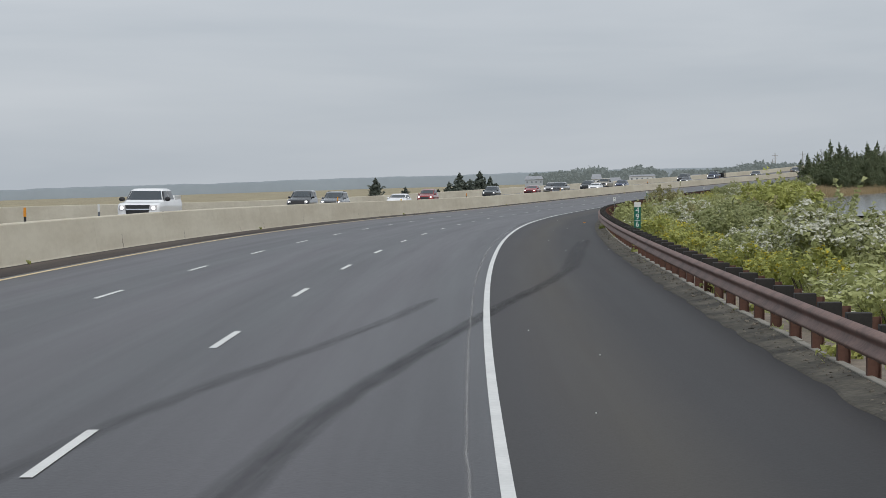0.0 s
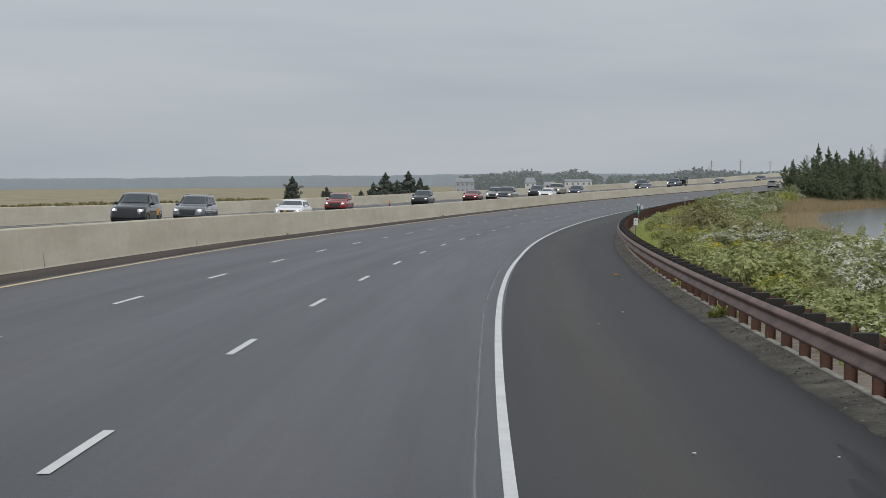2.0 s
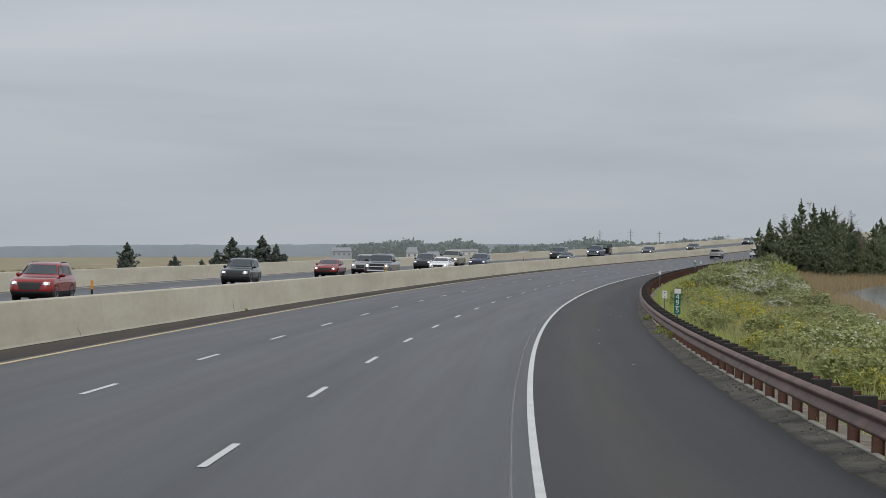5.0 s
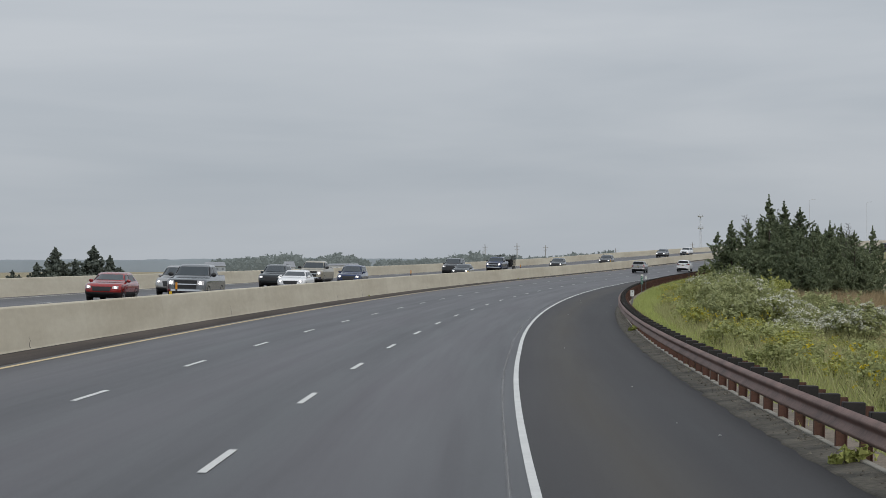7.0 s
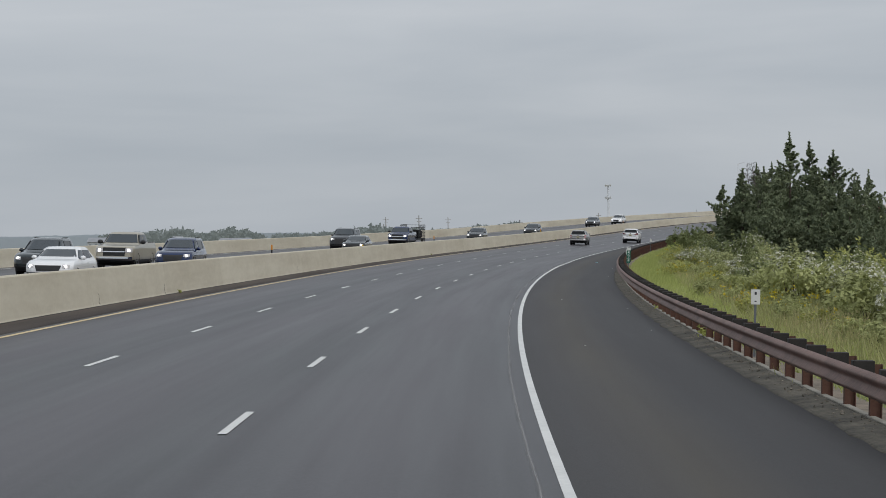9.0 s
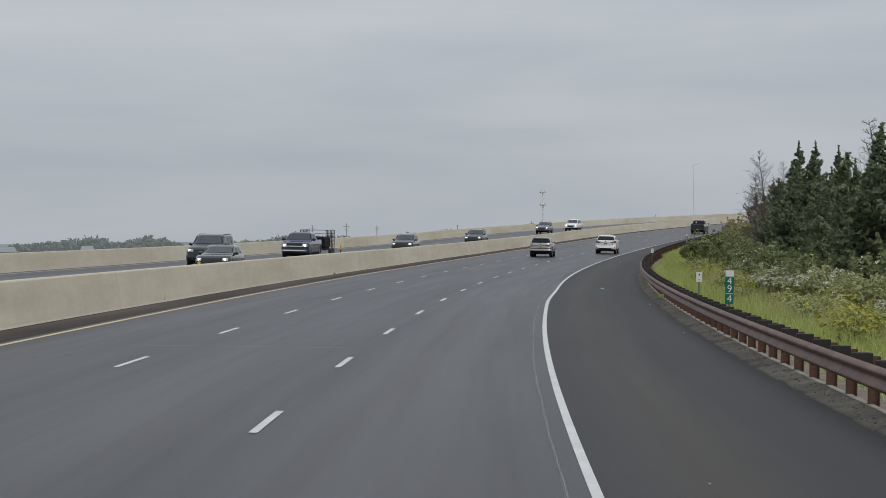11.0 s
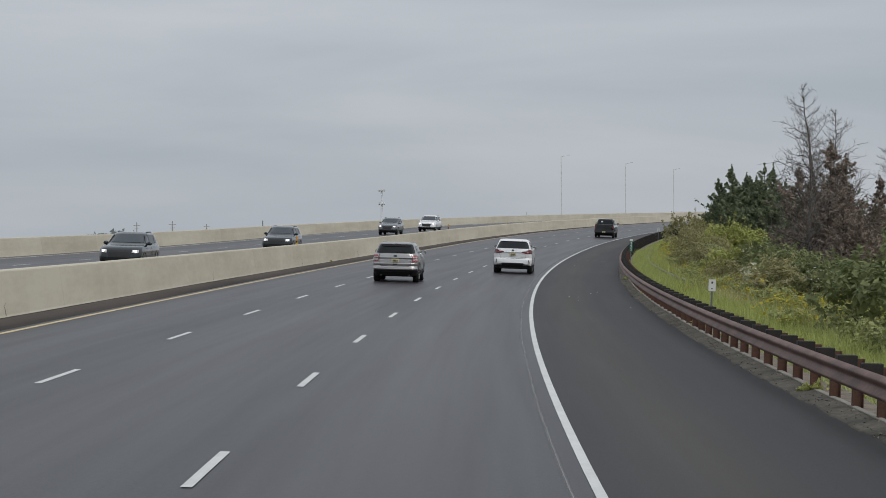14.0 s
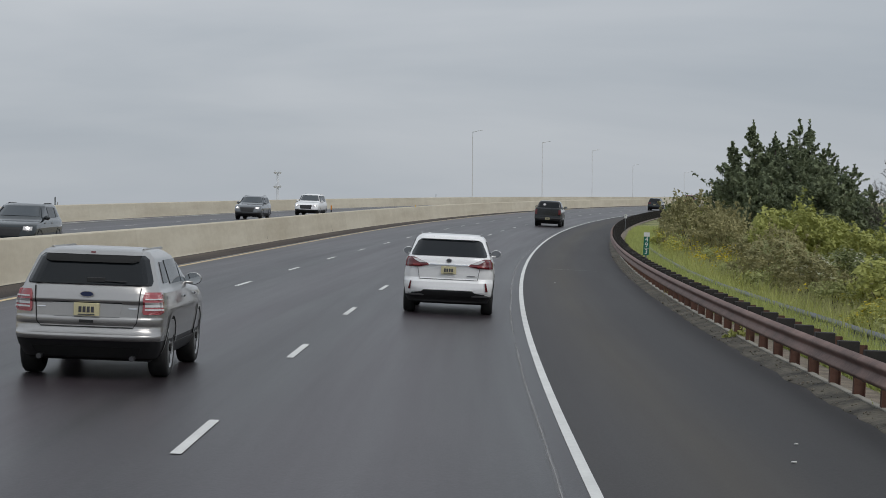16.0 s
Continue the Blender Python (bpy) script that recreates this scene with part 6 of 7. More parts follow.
blades("verge_grass", 64000, (8, 330), (4.45, 7.4), 0.24, 0.020, "grass", "short green grass along the guardrail")
blades("verge_grass", 60000, (330, 660), (4.45, 7.4), 0.25, 0.021, "grass", "short green grass along the guardrail")
blades("meadow_grass", 85000, (10, 330), (5.6, 15), 0.62, 0.024, "meadow", "rank green and yellow meadow grass")
blades("meadow_grass", 70000, (330, 660), (6.4, 14), 0.58, 0.020, "meadow", "rank green and yellow meadow grass")
blades("verge_grass", 42000, (365, 500), (5.0, 9.4), 0.42, 0.024, "grass", "lush yellow-green grass before the cedars")
blades("dry_grass", 78000, (60, 500), (6.4, 10.8), 0.50, 0.020, "straw", "patches of pale dry grass", patches(0.07, 0.06, 3.0))
def on_bank(s, n):
    return (n < np.interp(s, [300, 345, 413, 430], [16, 18.3, 24.6, 32])).astype(float)


blades("reeds", 52000, (318, 440), (13.5, 30), 1.3, 0.035, "reed", "tan reeds along the far bank of the creek", on_bank)
blades("reeds", 26000, (180, 335), (13.0, 19.2), 0.62, 0.026, "reed", "sparse tan reeds along the creek")
gold_stems, gold_tips = blades("goldenrod_stems", 7000, (100, 620), (6.2, 8.8), 0.7, 0.03, "olive", "goldenrod stems on the verge", patches(0.06, 0.22, 9.0))
gold_tips = gold_tips[::3]
tips = np.repeat(gold_tips, 6, axis=0) + rng.normal(size=(len(gold_tips) * 6, 3)) * np.array([0.07, 0.07, 0.06])
v, f = leaf_quads(tips, 0.055)
tagged(new("goldenrod_bloom", cloud_mesh("goldenrod_bloom", v, f, F["gold"])), "yellow goldenrod bloom on the verge", "flowers", kind="stuff")
blades("rail_grass", 24000, (500, 580), (4.5, 5.3), 0.5, 0.03, "grass", "tall green grass in front of the galvanised rail")
blades("rail_grass", 3000, (500, 580), (5.35, 6.2), 0.7, 0.03, "lime", "yellow-green weeds behind the galvanised rail")
blades("gutter_grass", 9000, (10, 600), (3.72, 4.25), 0.30, 0.020, "lime", "thin grass tufts in the gutter", patches(0.16, 0.25, 5.0))


def rubble():
    """Clods, stones and leaf scraps that have gathered on the gutter strip."""
    verts, faces = [], []
    eight = ((0, 2, 4), (2, 1, 4), (1, 3, 4), (3, 0, 4), (2, 0, 5), (1, 2, 5), (3, 1, 5), (0, 3, 5))
    for i in range(5200):
        s = rng.uniform(8, 580)
        u = rng.uniform(0, 1)
        c = place(s, rail_n(s) - 0.10 + 0.42 * math.sqrt(u), 0.012 + 0.07 * math.sqrt(u))
        r = rng.uniform(0.008, 0.024) * (1.8 if rng.uniform() < 0.06 else 1.0)
        k = len(verts)
        for ax in ((1, 0, 0), (-1, 0, 0), (0, 1, 0), (0, -1, 0), (0, 0, 0.7), (0, 0, -0.7)):
            verts.append(tuple(c[j] + ax[j] * r * rng.uniform(0.6, 1.5) for j in range(3)))
        faces += [tuple(k + q for q in f) for f in eight]
    return tagged(new("gutter_rubble", raw_mesh("gutter_rubble", verts, faces, M["rubble"])), "loose clods and small stones in the gutter", "rubble", kind="stuff")


M["rubble"] = material("gutter_rubble", (0.115, 0.100, 0.078), 0.95, vary=0.4, scale=3, fine=20, tint=(0.23, 0.205, 0.165), random=0.5)
rubble()
# weeds that grow out of the gutter
weed = shrub(0.32, 0.34, "lime", 0.05, 420, 0, "small weed growing out of the gutter", lumps=5, name="weed", group="gutter weeds")
planted(weed, 22, 4.15)
for s in (31, 35, 44, 61, 78, 96, 107, 118, 152, 171, 190, 214, 219, 226, 236, 248, 262, 290, 318, 336, 352, 398, 401, 404, 407, 430, 455, 470, 474, 500, 522, 541, 560):
    again(weed, s + rng.uniform(-2, 2), 3.95 + rng.uniform(0, 0.35), rng.uniform(0, 360), rng.uniform(0.5, 1.3))

for s in (52, 97, 160, 233, 344, 441, 538):
    c = again(weed, s, 4.1, s * 7, 0.45)
    c.matrix_basis = frame_at(s, BAR + 0.10, -0.01) @ Matrix.Diagonal((0.3, 0.3, 0.34, 1))

# the creek
pts = [(190, 17.5), (215, 17.5), (240, 17.5), (270, 17.5), (300, 17.5), (325, 17.5), (345, 17.8), (360, 19.8), (385, 22), (413, 25), (430, 34), (436, 46), (410, 62), (360, 70), (300, 58), (250, 50), (205, 40), (185, 30)]
bm = bmesh.new()
bm.faces.new([bm.verts.new((place(s, n).x, place(s, n).y, MARSH + 0.20)) for s, n in pts])
bmesh.ops.triangulate(bm, faces=bm.faces[:])
tagged(new("water", mesh_of(bm, "water", M["water"])), "still grey creek reflecting the sky", "water", kind="structure")

# ---- the far side: cedars on the marsh, woods, houses ----
def at_xy(ob, x, y, z=MARSH - 0.3, turn=0.0, size=1.0):
    ob.matrix_basis = pose(x, y, z, 0, 0, turn) @ Matrix.Diagonal((size, size, size, 1))
    return ob


marsh_cedar = at_xy(cedar(7.0, 3.0, "hazed_cedar", 0.24, 6000, label="lone dark cedar on the salt marsh"), -17.6, 607.6)
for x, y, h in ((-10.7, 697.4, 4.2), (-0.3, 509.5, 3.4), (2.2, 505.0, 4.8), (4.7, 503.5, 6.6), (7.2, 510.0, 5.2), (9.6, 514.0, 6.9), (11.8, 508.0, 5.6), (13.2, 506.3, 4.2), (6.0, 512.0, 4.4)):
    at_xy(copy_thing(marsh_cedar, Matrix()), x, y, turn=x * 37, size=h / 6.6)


def house(x, y, wide, tall, roof, wall_mat, label, turn=0.0, deep=9.0, storeys=2):
    h = thing("house", label, "house", pose(x, y, MARSH - 0.3, 0, 0, turn), group="houses beyond the marsh")
    strip_box(h, "wall", wall_mat, -wide / 2, wide / 2, 0, deep, 0, tall, 0.05)
    bm = bmesh.new()
    a = [bm.verts.new(p) for p in ((-wide / 2 - 0.4, -0.4, tall), (wide / 2 + 0.4, -0.4, tall), (wide / 2 + 0.4, deep + 0.4, tall), (-wide / 2 - 0.4, deep + 0.4, tall), (-wide / 2 + 0.6, deep / 2, tall + roof), (wide / 2 - 0.6, deep / 2, tall + roof))]
    for f in ((0, 1, 5, 4), (2, 3, 4, 5), (1, 2, 5), (3, 0, 4), (3, 2, 1, 0)):
        bm.faces.new([a[i] for i in f])
    part("roof", bm, M["roof"], h)
    k = max(int(wide / 2.6), 2)
    for level in range(storeys):
        for i in range(k):
            cx = -wide / 2 + (i + 0.5) * wide / k
            z = tall * (level + 0.55) / storeys
            strip_box(h, "window", M["hazed_pane"], cx - 0.5, cx + 0.5, -0.06, 0.02, z - 0.6, z + 0.6, 0.01)
    return h


M["siding_white"] = material("white_siding", (0.62, 0.63, 0.64), 0.7, vary=0.05, scale=0.4)
M["siding_grey"] = material("grey_siding", (0.40, 0.43, 0.46), 0.7, vary=0.05, scale=0.4)
# glass colour lifted to grey, painting haze over the far windows
M["hazed_pane"] = material("hazed_window_pane", (0.20, 0.22, 0.245), 0.3, vary=0.08)
M["roof"] = material("shingle_roof", (0.30, 0.31, 0.33), 0.9, vary=0.12, scale=0.5)
# poles, mast and lamp posts: colours paled towards the sky as painted haze
M["hazed_pole_wood"] = material("hazed_pole_timber", (0.34, 0.335, 0.33), 0.9, vary=0.15)
M["hazed_steel"] = material("steel_paled_by_haze", (0.62, 0.64, 0.66), 0.6, vary=0.05)
M["galvanised"] = material("galvanised_steel", (0.17, 0.185, 0.20), 0.6, metal=0.3, vary=0.1, scale=2)
M["sign_green"] = material("sign_green", (0.004, 0.13, 0.085), 0.45, vary=0.05)
M["sign_white"] = material("sign_white", (0.72, 0.72, 0.70), 0.45, vary=0.05)
M["orange"] = material("orange_plastic", (0.75, 0.30, 0.03), 0.5, vary=0.08)
M["gold"] = material("amber_plastic", (0.65, 0.42, 0.03), 0.5, vary=0.08)

house(59, 1355, 11, 7.0, 2.2, M["siding_grey"], "pale grey two-storey house beyond the marsh", -3)
house(121, 1303, 15.5, 6.8, 1.0, M["siding_white"], "long pale flat-roofed building beyond the marsh", -5)
house(105, 1304, 7, 4.4, 2.2, M["siding_white"], "small white gabled house", -5)
house(94, 1306, 6, 6.0, 3.0, M["siding_white"], "tall narrow white house with a steep roof", -5)
house(153, 1302, 6, 5.2, 1.6, M["siding_grey"], "low grey house among trees", -8)
house(190, 1340, 8, 5.4, 1.8, M["siding_white"], "white house at the edge of the woods", -8)


def woods(name, line, mat, leaf, crowns, label, low, high):
    """A belt of crowns along a line of (x, y): one object, too many trees to count."""
    xs, ys = [p[0] for p in line], [p[1] for p in line]
    d = np.concatenate([[0], np.cumsum(np.hypot(np.diff(xs), np.diff(ys)))])
    pts = []
    for i in range(crowns):
        u = rng.uniform(0, d[-1])
        x, y = np.interp(u, d, xs), np.interp(u, d, ys)
        wave = 0.5 + 0.5 * noise.noise(Vector((u * 0.012, 3.1, 0))) + 0.25 * noise.noise(Vector((u * 0.05, 8.1, 0)))
        tall = low + (high - low) * min(max(wave * rng.uniform(0.75, 1.1), 0), 1)
        r = tall * rng.uniform(0.28, 0.42)
        k = 95
        v = rng.normal(size=(k, 3))
        v /= np.linalg.norm(v, axis=1, keepdims=True)
        p = np.array([x, y + rng.uniform(-25, 25), MARSH + tall - r * 0.9]) + v * r * rng.uniform(0.5, 1.0, (k, 1)) * np.array([1.0, 1.0, 1.1])
        low_k = rng.uniform(0, 1, k) < 0.4
        p[low_k, 2] = MARSH + rng.uniform(0, 1, low_k.sum()) * (p[low_k, 2] - MARSH)
        pts.append(p)
    # the dark mass of trunks and boughs inside the belt
    core = []
    for u in np.arange(0, d[-1], leaf * 1.1):
        wave = 0.5 + 0.5 * noise.noise(Vector((u * 0.012, 3.1, 0))) + 0.25 * noise.noise(Vector((u * 0.05, 8.1, 0)))
        tall = (low + (high - low) * min(max(wave, 0), 1)) * 0.96
        for z in np.arange(0.4, tall, leaf * 0.7):
            core.append((np.interp(u, d, xs) + rng.uniform(-leaf, leaf), np.interp(u, d, ys), MARSH + z))
    pts.append(np.array(core))
    v, f = leaf_quads(np.concatenate(pts), leaf, 0.2, aspect=1.3)
    return tagged(new(name, cloud_mesh(name, v, f, F[mat])), label, "woods", kind="stuff")


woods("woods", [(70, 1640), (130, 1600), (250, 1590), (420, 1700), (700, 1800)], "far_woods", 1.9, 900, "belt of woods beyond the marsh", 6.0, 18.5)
# blue-grey colour and emission paint air haze onto the distant ridge
M["woods"] = material("painted_haze_ridge", (0.150, 0.170, 0.184), 1.0, vary=0.05, scale=0.012, fine=0.08, spec=0.0, glow=0.75)


def ridge(name, line, low, high, label):
    """The tree line on the horizon, too far off to tell its trees apart."""
    xs, ys = [p[0] for p in line], [p[1] for p in line]
    d = np.concatenate([[0], np.cumsum(np.hypot(np.diff(xs), np.diff(ys)))])
    verts, faces = [], []
    st = np.arange(0, d[-1], 3.0)
    for u in st:
        x, y = np.interp(u, d, xs), np.interp(u, d, ys)
        wave = 0.5 + 0.5 * noise.noise(Vector((u * 0.004, 3.1, 0))) + 0.22 * noise.noise(Vector((u * 0.03, 8.1, 0))) + 0.10 * noise.noise(Vector((u * 0.16, 2.1, 0)))
        z = MARSH + low + (high - low) * wave
        verts += [(x, y - 14, MARSH - 1), (x, y - 12, z - 1.6), (x, y - 4, z), (x, y + 10, z - 1)]
    for i in range(len(st) - 1):
        for j in range(3):
            q = i * 4 + j
            faces.append((q, q + 4, q + 5, q + 1))
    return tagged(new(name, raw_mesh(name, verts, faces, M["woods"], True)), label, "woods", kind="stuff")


ridge("far_woods", [(-900, 2450), (-450, 2700), (-100, 2720), (250, 2700), (700, 2750), (1300, 2600)], 15.5, 20.5, "line of woods on the horizon with haze painted in")
woods("marsh_bushes", [(-75, 520), (-52, 640), (-30, 760)], "rusty", 0.5, 170, "low dark bushes on the marsh", 0.4, 1.35)


def utility_pole(x, y, tall, label="tall bare utility pole with a crossarm"):
    p = thing("utility_pole", label, "pole", pose(x, y, MARSH - 0.3, 0, 0, 10), group="utility poles")
    bm = bmesh.new()
    ring(bm, 0.55, tall, 10, Matrix.Translation((0, 0, tall / 2)), 0.32)
    part("shaft", bm, M["hazed_pole_wood"], p)
    strip_box(p, "crossarm", M["hazed_pole_wood"], -2.6, 2.6, -0.2, 0.2, tall - 2.6, tall - 2.2, 0.02)
    strip_box(p, "crossarm", M["hazed_pole_wood"], -1.8, 1.8, -0.2, 0.2, tall - 5.0, tall - 4.7, 0.02)
    return p


for x, y, tall in ((321.8, 2095.9, 26.5), (322.9, 1943.6, 25.5), (415.3, 2305.6, 28), (470, 2240, 24), (560, 2300, 30), (640, 2330, 30), (308, 2022, 20), (720, 2360, 28)):
    utility_pole(x, y, tall)

mast = thing("lattice_mast", "grey lattice mast with two antenna platforms", "mast", pose(446.9, 1841.9, MARSH - 0.3))
bm = Limbs()
for i in range(3):
    a = 2 * math.pi * i / 3
    limb(bm, (1.1 * math.cos(a), 1.1 * math.sin(a), 0), (0.5 * math.cos(a), 0.5 * math.sin(a), 45), 0.16, 0.12, 5)
for k in range(15):
    for i in range(3):
        a, b = 2 * math.pi * i / 3, 2 * math.pi * (i + 1) / 3
        r0, r1 = 1.1 - 0.6 * k / 15, 1.1 - 0.6 * (k + 1) / 15
        limb(bm, (r0 * math.cos(a), r0 * math.sin(a), 3 * k), (r1 * math.cos(b), r1 * math.sin(b), 3 * k + 3), 0.07, 0.07, 4)
part("lattice", bm.mesh("lattice", M["hazed_steel"]), None, mast)
for z in (44.5, 35.5):
    hold = strip_box(mast, "platform", M["hazed_steel"], -2.2, 2.2, -2.2, 2.2, z - 0.2, z, 0.05)
    for i in range(6):
        a = math.pi * i / 3
        bm = bmesh.new()
        box(bm, 1.9 * math.cos(a) - 0.2, 1.9 * math.cos(a) + 0.2, 1.9 * math.sin(a) - 0.2, 1.9 * math.sin(a) + 0.2, z - 0.9, z + 1.0)
        part("antenna", bm, M["hazed_steel"], hold)


def road_lamp(x, y, top):
    t = thing("road_lamp", "tall thin grey highway lamp post with a short arm", "street lamp", pose(x, y, MARSH - 0.3, 0, 0, -25), group="highway lamps")
    h = top - MARSH + 0.3
    bm = bmesh.new()
    ring(bm, 0.13, h, 10, Matrix.Translation((0, 0, h / 2)), 0.07)
    part("post", bm, M["hazed_steel"], t)
    bm = Limbs()
    limb(bm, (0, 0, h - 0.1), (1.5, 0, h + 0.25), 0.07, 0.05, 6)
    arm = part("arm", bm.mesh("arm", M["hazed_steel"]), None, t)
    bm = bmesh.new()
    box(bm, 1.4, 2.0, -0.13, 0.13, h + 0.16, h + 0.28)
    bmesh.ops.bevel(bm, geom=bm.edges[:], offset=0.05, segments=2, affect="EDGES")
    part("lamp_head", bm, M["hazed_steel"], arm)


for x, y, top in ((229.4, 885.6, 23.9), (272.5, 955.3, 25.2), (323.2, 1043.5, 27.1), (391.8, 1167.7, 27.5), (470, 1290, 29)):
    road_lamp(x, y, top)


# ---- signs and markers beside the rail ----
def words(name, text, size, mat, parent, m):
    cu = bpy.data.curves.new(name, "FONT")
    cu.body, cu.size, cu.extrude, cu.align_x, cu.align_y = text, size, 0.002, "CENTER", "CENTER"
    tmp = new(name, cu)
    me = bpy.data.meshes.new_from_object(tmp.evaluated_get(bpy.context.evaluated_depsgraph_get()))
    bpy.data.objects.remove(tmp)
    me.materials.clear()
    me.materials.append(mat)
    return part(name, me, None, parent, m=m)


def milepost(s, digits, off=0.62, drop=0.0):
    t = thing("milepost_sign", "narrow green milepost sign with white digits and a white cap", "road sign", frame_at(s, rail_n(s) + off, -drop), group="milepost signs")
    strip_box(t, "stake", M["galvanised"], -0.03, 0.03, 0.0, 0.05, -0.3, 0.75, 0.005)
    face = strip_box(t, "panel", M["sign_green"], -0.10, 0.10, -0.012, 0.0, 0.74, 1.38, 0.004)
    strip_box(t, "cap", M["sign_white"], -0.10, 0.10, -0.014, 0.0, 1.384, 1.53, 0.004, "white cap with worn mark")
    flat = Matrix.Rotation(radians(90), 4, "X")
    for i, d in enumerate(digits):
        z = (1.28, 1.09, 0.86)[i]
        words("digit", d, 0.235, M["sign_white"], face, Matrix.Translation((0, -0.015, z)) @ flat)
    bm = bmesh.new()
    box(bm, -0.085, 0.085, -0.017, -0.012, 0.972, 0.986)
    part("rule", bm, M["sign_white"], face)


for post in ((62.5, "496", 0.58, 0.04), (217.0, "495"), (381.3, "494"), (557.0, "493")):
    milepost(*post)


def small_sign(s):
    t = thing("marker_sign", "small white plate on a thin steel stake", "road sign", frame_at(s, rail_n(s) + 0.6), group="marker plates")
    strip_box(t, "stake", M["galvanised"], -0.022, 0.022, 0.0, 0.03, -0.3, 1.15, 0.004)
    plate = strip_box(t, "plate", M["sign_white"], -0.085, 0.085, -0.01, 0.0, 1.04, 1.32, 0.004)
    strip_box(plate, "mark", M["plate_bar"], -0.02, 0.02, -0.014, -0.01, 1.22, 1.27, 0.001)
    strip_box(plate, "mark", M["plate_bar"], -0.02, 0.02, -0.014, -0.01, 1.09, 1.11, 0.001)


for s in (144.0, 227.5, 309.5, 391.5, 472.4, 636.0):
    small_sign(s)
for s, n, mat, label in ((57.4, -13.2, "orange", "thin dark post with an orange reflective top"), (135.5, -13.2, "orange", "thin dark post with an orange reflective top"), (211.8, -13.2, "orange", "thin dark post with an orange reflective top"), (290, -13.2, "orange", "thin dark post with an orange reflective top"), (376, -13.2, "orange", "thin dark post with an orange reflective top"), (452.8, -13.2, "orange", "thin dark post with an orange reflective top"), (534, -13.2, "orange", "thin dark post with an orange reflective top"), (612, -13.2, "orange", "thin dark post with an orange reflective top"), (67.9, -13.2, "sign_white", "thin grey post with a pale reflector"), (605.7, -28.4, "galvanised", "thin dark post behind the barrier"), (763.8, -28.4, "galvanised", "thin dark post behind the barrier")):
    t = thing("delineator", label, "delineator", frame_at(s, n), group="roadside delineators")
    strip_box(t, "stake", M["trim"] if mat == "orange" else M["galvanised"], -0.035, 0.035, -0.02, 0.02, -0.1, 1.25, 0.006)
    strip_box(t, "reflector", M[mat], -0.04, 0.04, -0.03, -0.02, 1.14, 1.40, 0.004)
for s in np.arange(40, 700, 122.0):
    t = thing("barrier_reflector", "small amber reflector on the concrete barrier", "reflector", frame_at(s, BAR - 0.3, 1.06), group="barrier reflectors")
    strip_box(t, "plate", M["gold"], -0.05, 0.05, -0.01, 0.01, 0.0, 0.10, 0.004)

# galvanised rail that branches off behind the first
second = thing("second_guardrail", "grey galvanised guardrail half sunk in grass", "guardrail", kind="structure")
for i in range(11):
    s0 = 508 + i * 7.0
    sts = list(np.linspace(s0, s0 + 7.05, 5))
    off = lambda s: 5.3 + 0.02 * max(542 - s, 0)
    verts, faces, k = [], [], len(W_BEAM)
    for s in sts:
        for x, z in W_BEAM:
            verts.append(place(s, off(s) - x, 0.18 + z))
    for j in range(4):
        for q in range(k - 1):
            a = j * k + q
            faces.append((a, a + k, a + k + 1, a + 1))
    part("rail_beam", raw_mesh("rail_beam", verts, faces, M["galvanised"], True), None, second)
    bm = bmesh.new()
    box(bm, -0.07, 0.07, -0.05, 0.05, -0.5, 0.45, frame_at(s0, off(s0) + 0.12))
    part("post", bm, M["galvanised"], second)


# ---- marks on the road ----
def mark(name, line, wide, mat, label, up=0.004):
    ss, nn = [p[0] for p in line], [p[1] for p in line]
    o = np.argsort(ss)
    ss, nn = [ss[i] for i in o], [nn[i] for i in o]
    st = list(np.linspace(ss[0], ss[-1], max(int((ss[-1] - ss[0]) / 1.0), 2)))
    verts, faces, uv = [], [], []
    for i, s in enumerate(st):
        n = float(np.interp(s, ss, nn)) + 0.02 * noise.noise(Vector((s * 1.3, 5, 0)))
        w = wide * (0.75 + 0.5 * abs(noise.noise(Vector((s * 0.9, 1, 0))))) * min(1, (i + 1) / 3, (len(st) - i) / 3)
        verts += [place(s, n - w / 2, up), place(s, n + w / 2, up)]
        uv += [(0.0, s), (1.0, s)]
    for i in range(len(st) - 1):
        faces.append((2 * i, 2 * i + 1, 2 * i + 3, 2 * i + 2))
    return tagged(new(name, raw_mesh(name, verts, faces, mat, uv=uv)), label, "road mark", kind="structure")


M["skid"] = soft_mark("faded_tyre_mark", (0.02, 0.019, 0.02), 0.22)
swerve = [(74, 2.75), (62, 2.35), (48, 1.8), (40, 1.05), (33.2, 0.2), (27, -0.5), (21.6, -1.1), (16.2, -1.7), (11.5, -2.05), (4, -2.4)]
mark("tyre_mark", swerve, 0.42, M["skid"], "faded dark tyre mark that swerves onto the shoulder", 0.0045)
mark("tyre_mark", [(s + 2.5, n + 0.30) for s, n in swerve], 0.40, M["skid"], "faded dark tyre mark that swerves onto the shoulder", 0.0045)
mark("tyre_mark", [(36, -0.9), (30, -1.5), (24.6, -2.2), (20.2, -2.9), (16.5, -3.4), (10, -4.0)], 0.40, M["skid"], "faded dark tyre mark across the lane", 0.0045)

def seam(name, n, a, b, wide, mat, label, up=0.0035):
    mark(name, [(s, n + float(knots(EDGE, s)) + 0.03 * noise.noise(Vector((s * 0.11, n, 0)))) for s in np.arange(a, b, 2.0)], wide, mat, label, up)


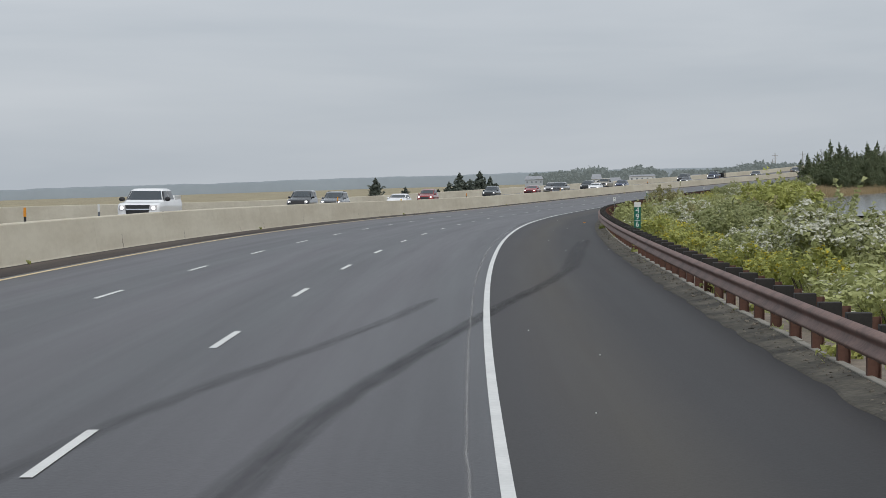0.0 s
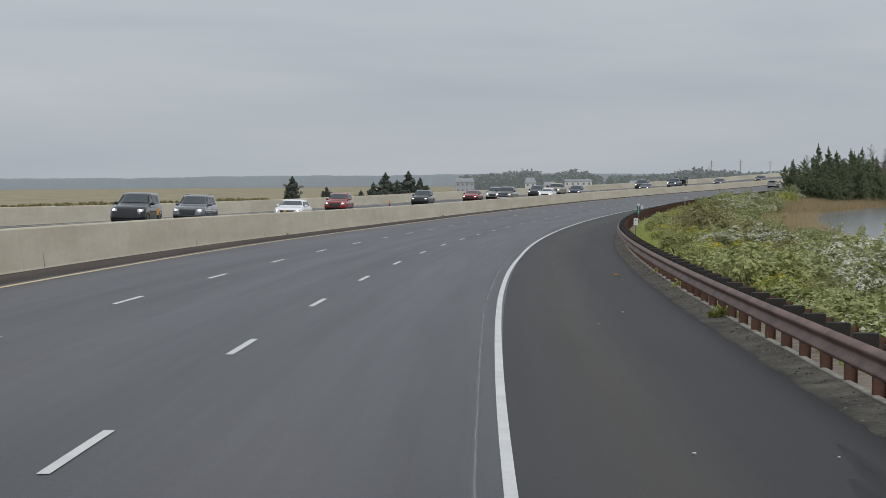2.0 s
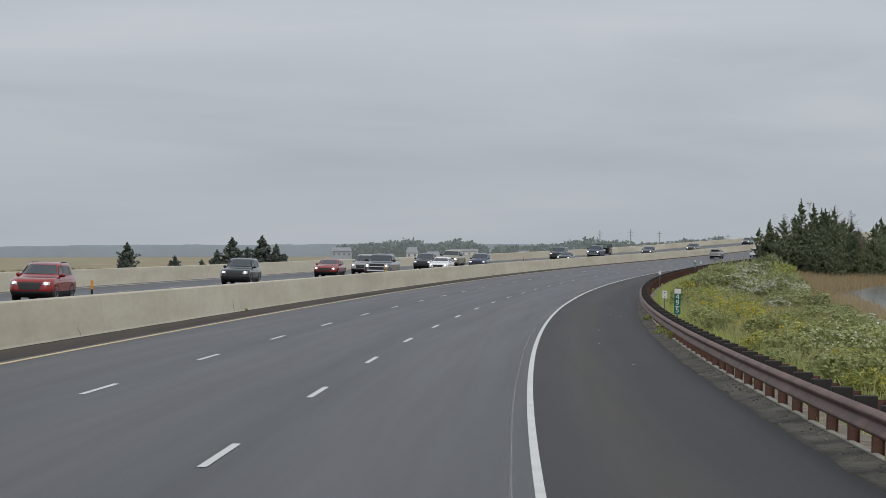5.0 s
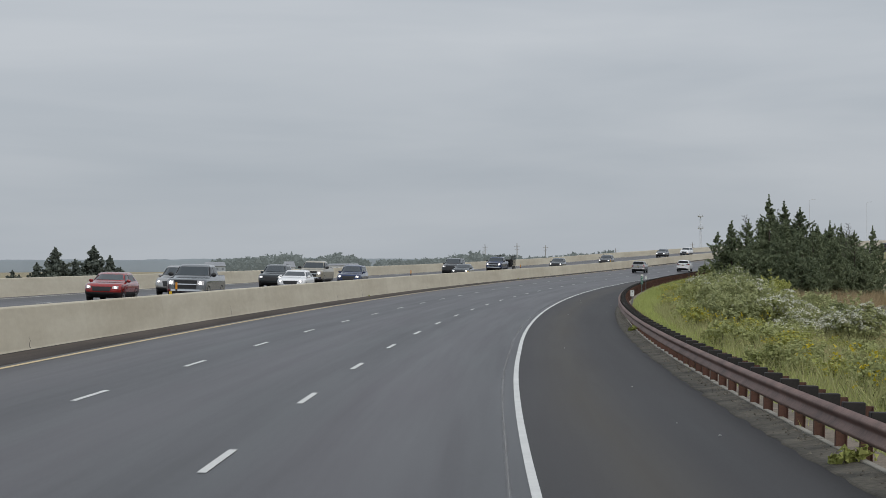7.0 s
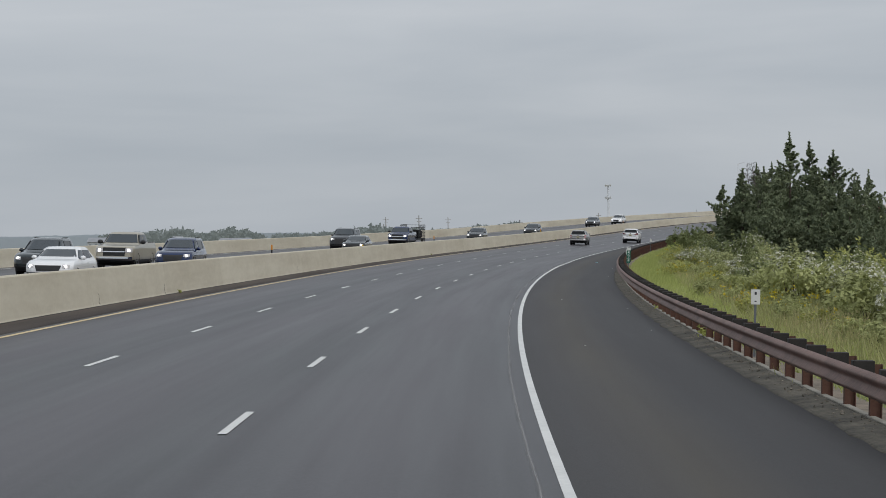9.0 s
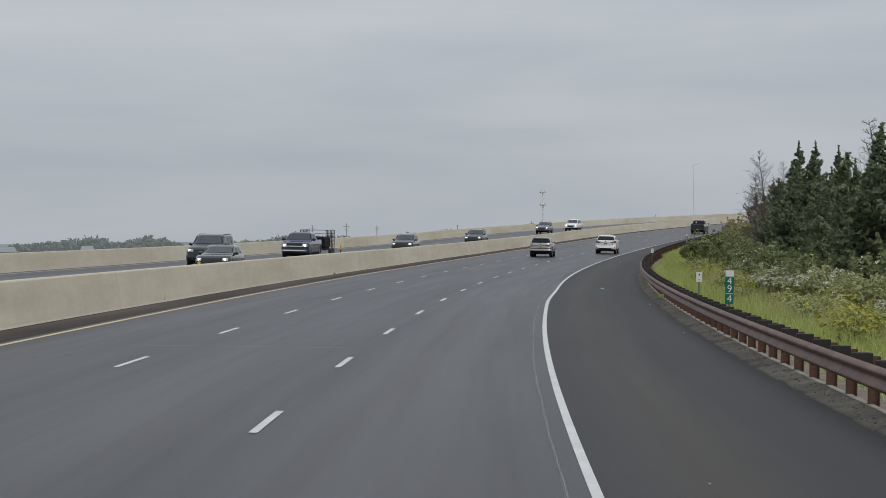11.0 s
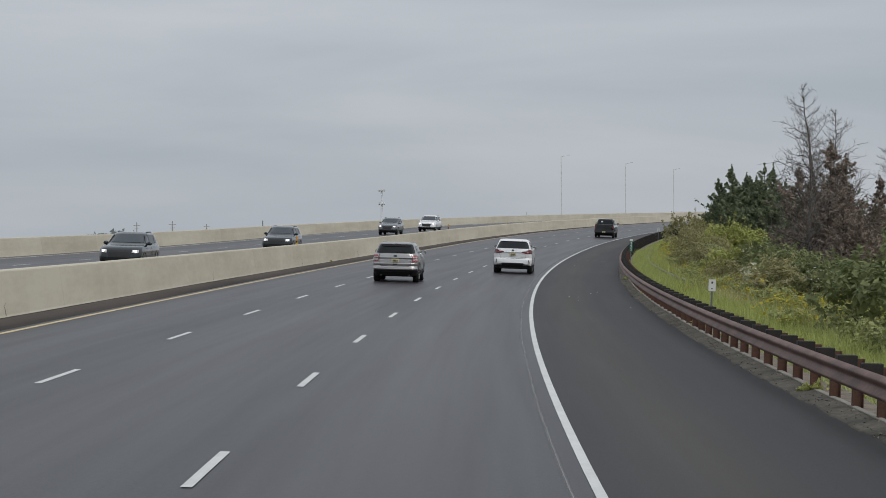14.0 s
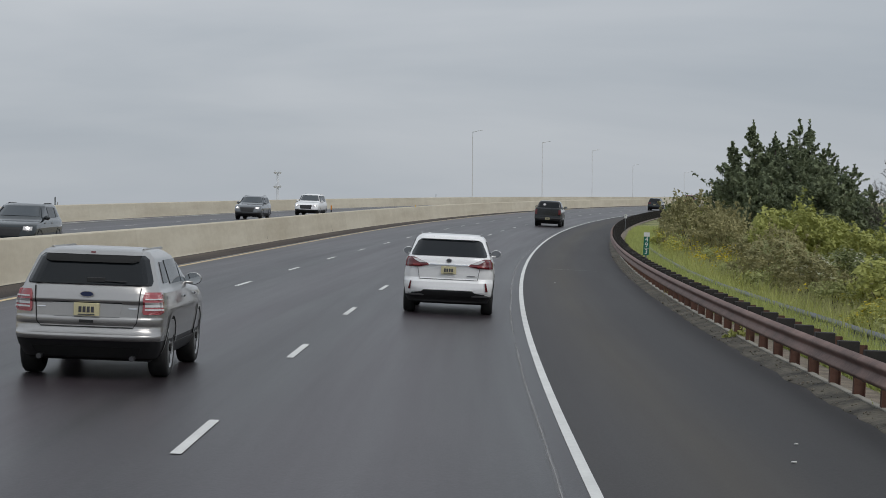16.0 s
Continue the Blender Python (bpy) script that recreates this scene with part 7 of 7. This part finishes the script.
M["seam"] = soft_mark("worn_joint", (0.30, 0.29, 0.29), 0.18, 0.6)
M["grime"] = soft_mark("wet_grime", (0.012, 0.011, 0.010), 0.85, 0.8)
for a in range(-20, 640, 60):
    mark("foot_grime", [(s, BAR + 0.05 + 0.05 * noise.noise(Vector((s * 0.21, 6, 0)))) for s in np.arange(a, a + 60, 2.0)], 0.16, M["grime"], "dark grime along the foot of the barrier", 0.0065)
M["seam_core"] = soft_mark("ragged_joint", (0.34, 0.335, 0.33), 0.55, 0.7)
for a in range(-20, 640, 60):
    seam("paving_joint", -0.27, a, a + 59.8, 0.10, M["seam"], "pale worn paving joint beside the edge line")
    seam("paving_joint_core", -0.265, a, a + 59.8, 0.032, M["seam_core"], "thin ragged pale line along the paving joint", 0.0048)
M["crack"] = material("pale_crack", (0.34, 0.335, 0.33), 0.7, vary=0.3)
for s, a, b in ((372.0, -8.2, -3.85), (560, 0.8, 2.6)):
    strip_ = strip("cross_crack", [(a, 0.004), ((a + b) / 2, 0.004), (b, 0.004)], [s, s + 0.06], M["crack"])
    tagged(new("cross_crack", strip_), "thin pale crack across the asphalt", "road mark", kind="structure")
# litter on the shoulder
M["litter"] = material("litter", (0.6, 0.6, 0.58), 0.6, vary=0.1)
for i in range(36):
    s, n = rng.uniform(15, 560), rng.uniform(0.6, 3.5)
    t = thing("litter", "tiny pale scrap lying on the shoulder", "litter", frame_at(s, n, 0.006, rng.uniform(0, 360)), group="shoulder litter")
    bm = bmesh.new()
    k = rng.uniform(0.008, 0.028)
    box(bm, -k, k, -k * 0.7, k * 0.7, 0, 0.015)
    bmesh.ops.bevel(bm, geom=bm.edges[:], offset=0.004, segments=1, affect="EDGES")
    part("scrap", bm, M["litter"], t)
t = thing("road_debris", "small orange and white scrap on the shoulder", "litter", frame_at(117.3, 2.9, 0.005, 30))
strip_box(t, "orange_piece", M["orange"], -0.07, 0.06, -0.05, 0.04, 0.0, 0.035, 0.008)
strip_box(t, "white_piece", M["litter"], 0.03, 0.10, -0.01, 0.05, 0.0, 0.03, 0.007)
t = thing("crushed_can", "crushed pale blue can on the shoulder", "litter", frame_at(422, 1.9, 0.005, 40))
bm = bmesh.new()
ring(bm, 0.05, 0.16, 12, Matrix.Translation((0, 0, 0.025)) @ Matrix.Rotation(radians(90), 4, "Y") @ Matrix.Diagonal((0.5, 1, 1, 1)))
part("can_body", bm, material("pale_blue", (0.35, 0.55, 0.62), 0.4, vary=0.1), t)
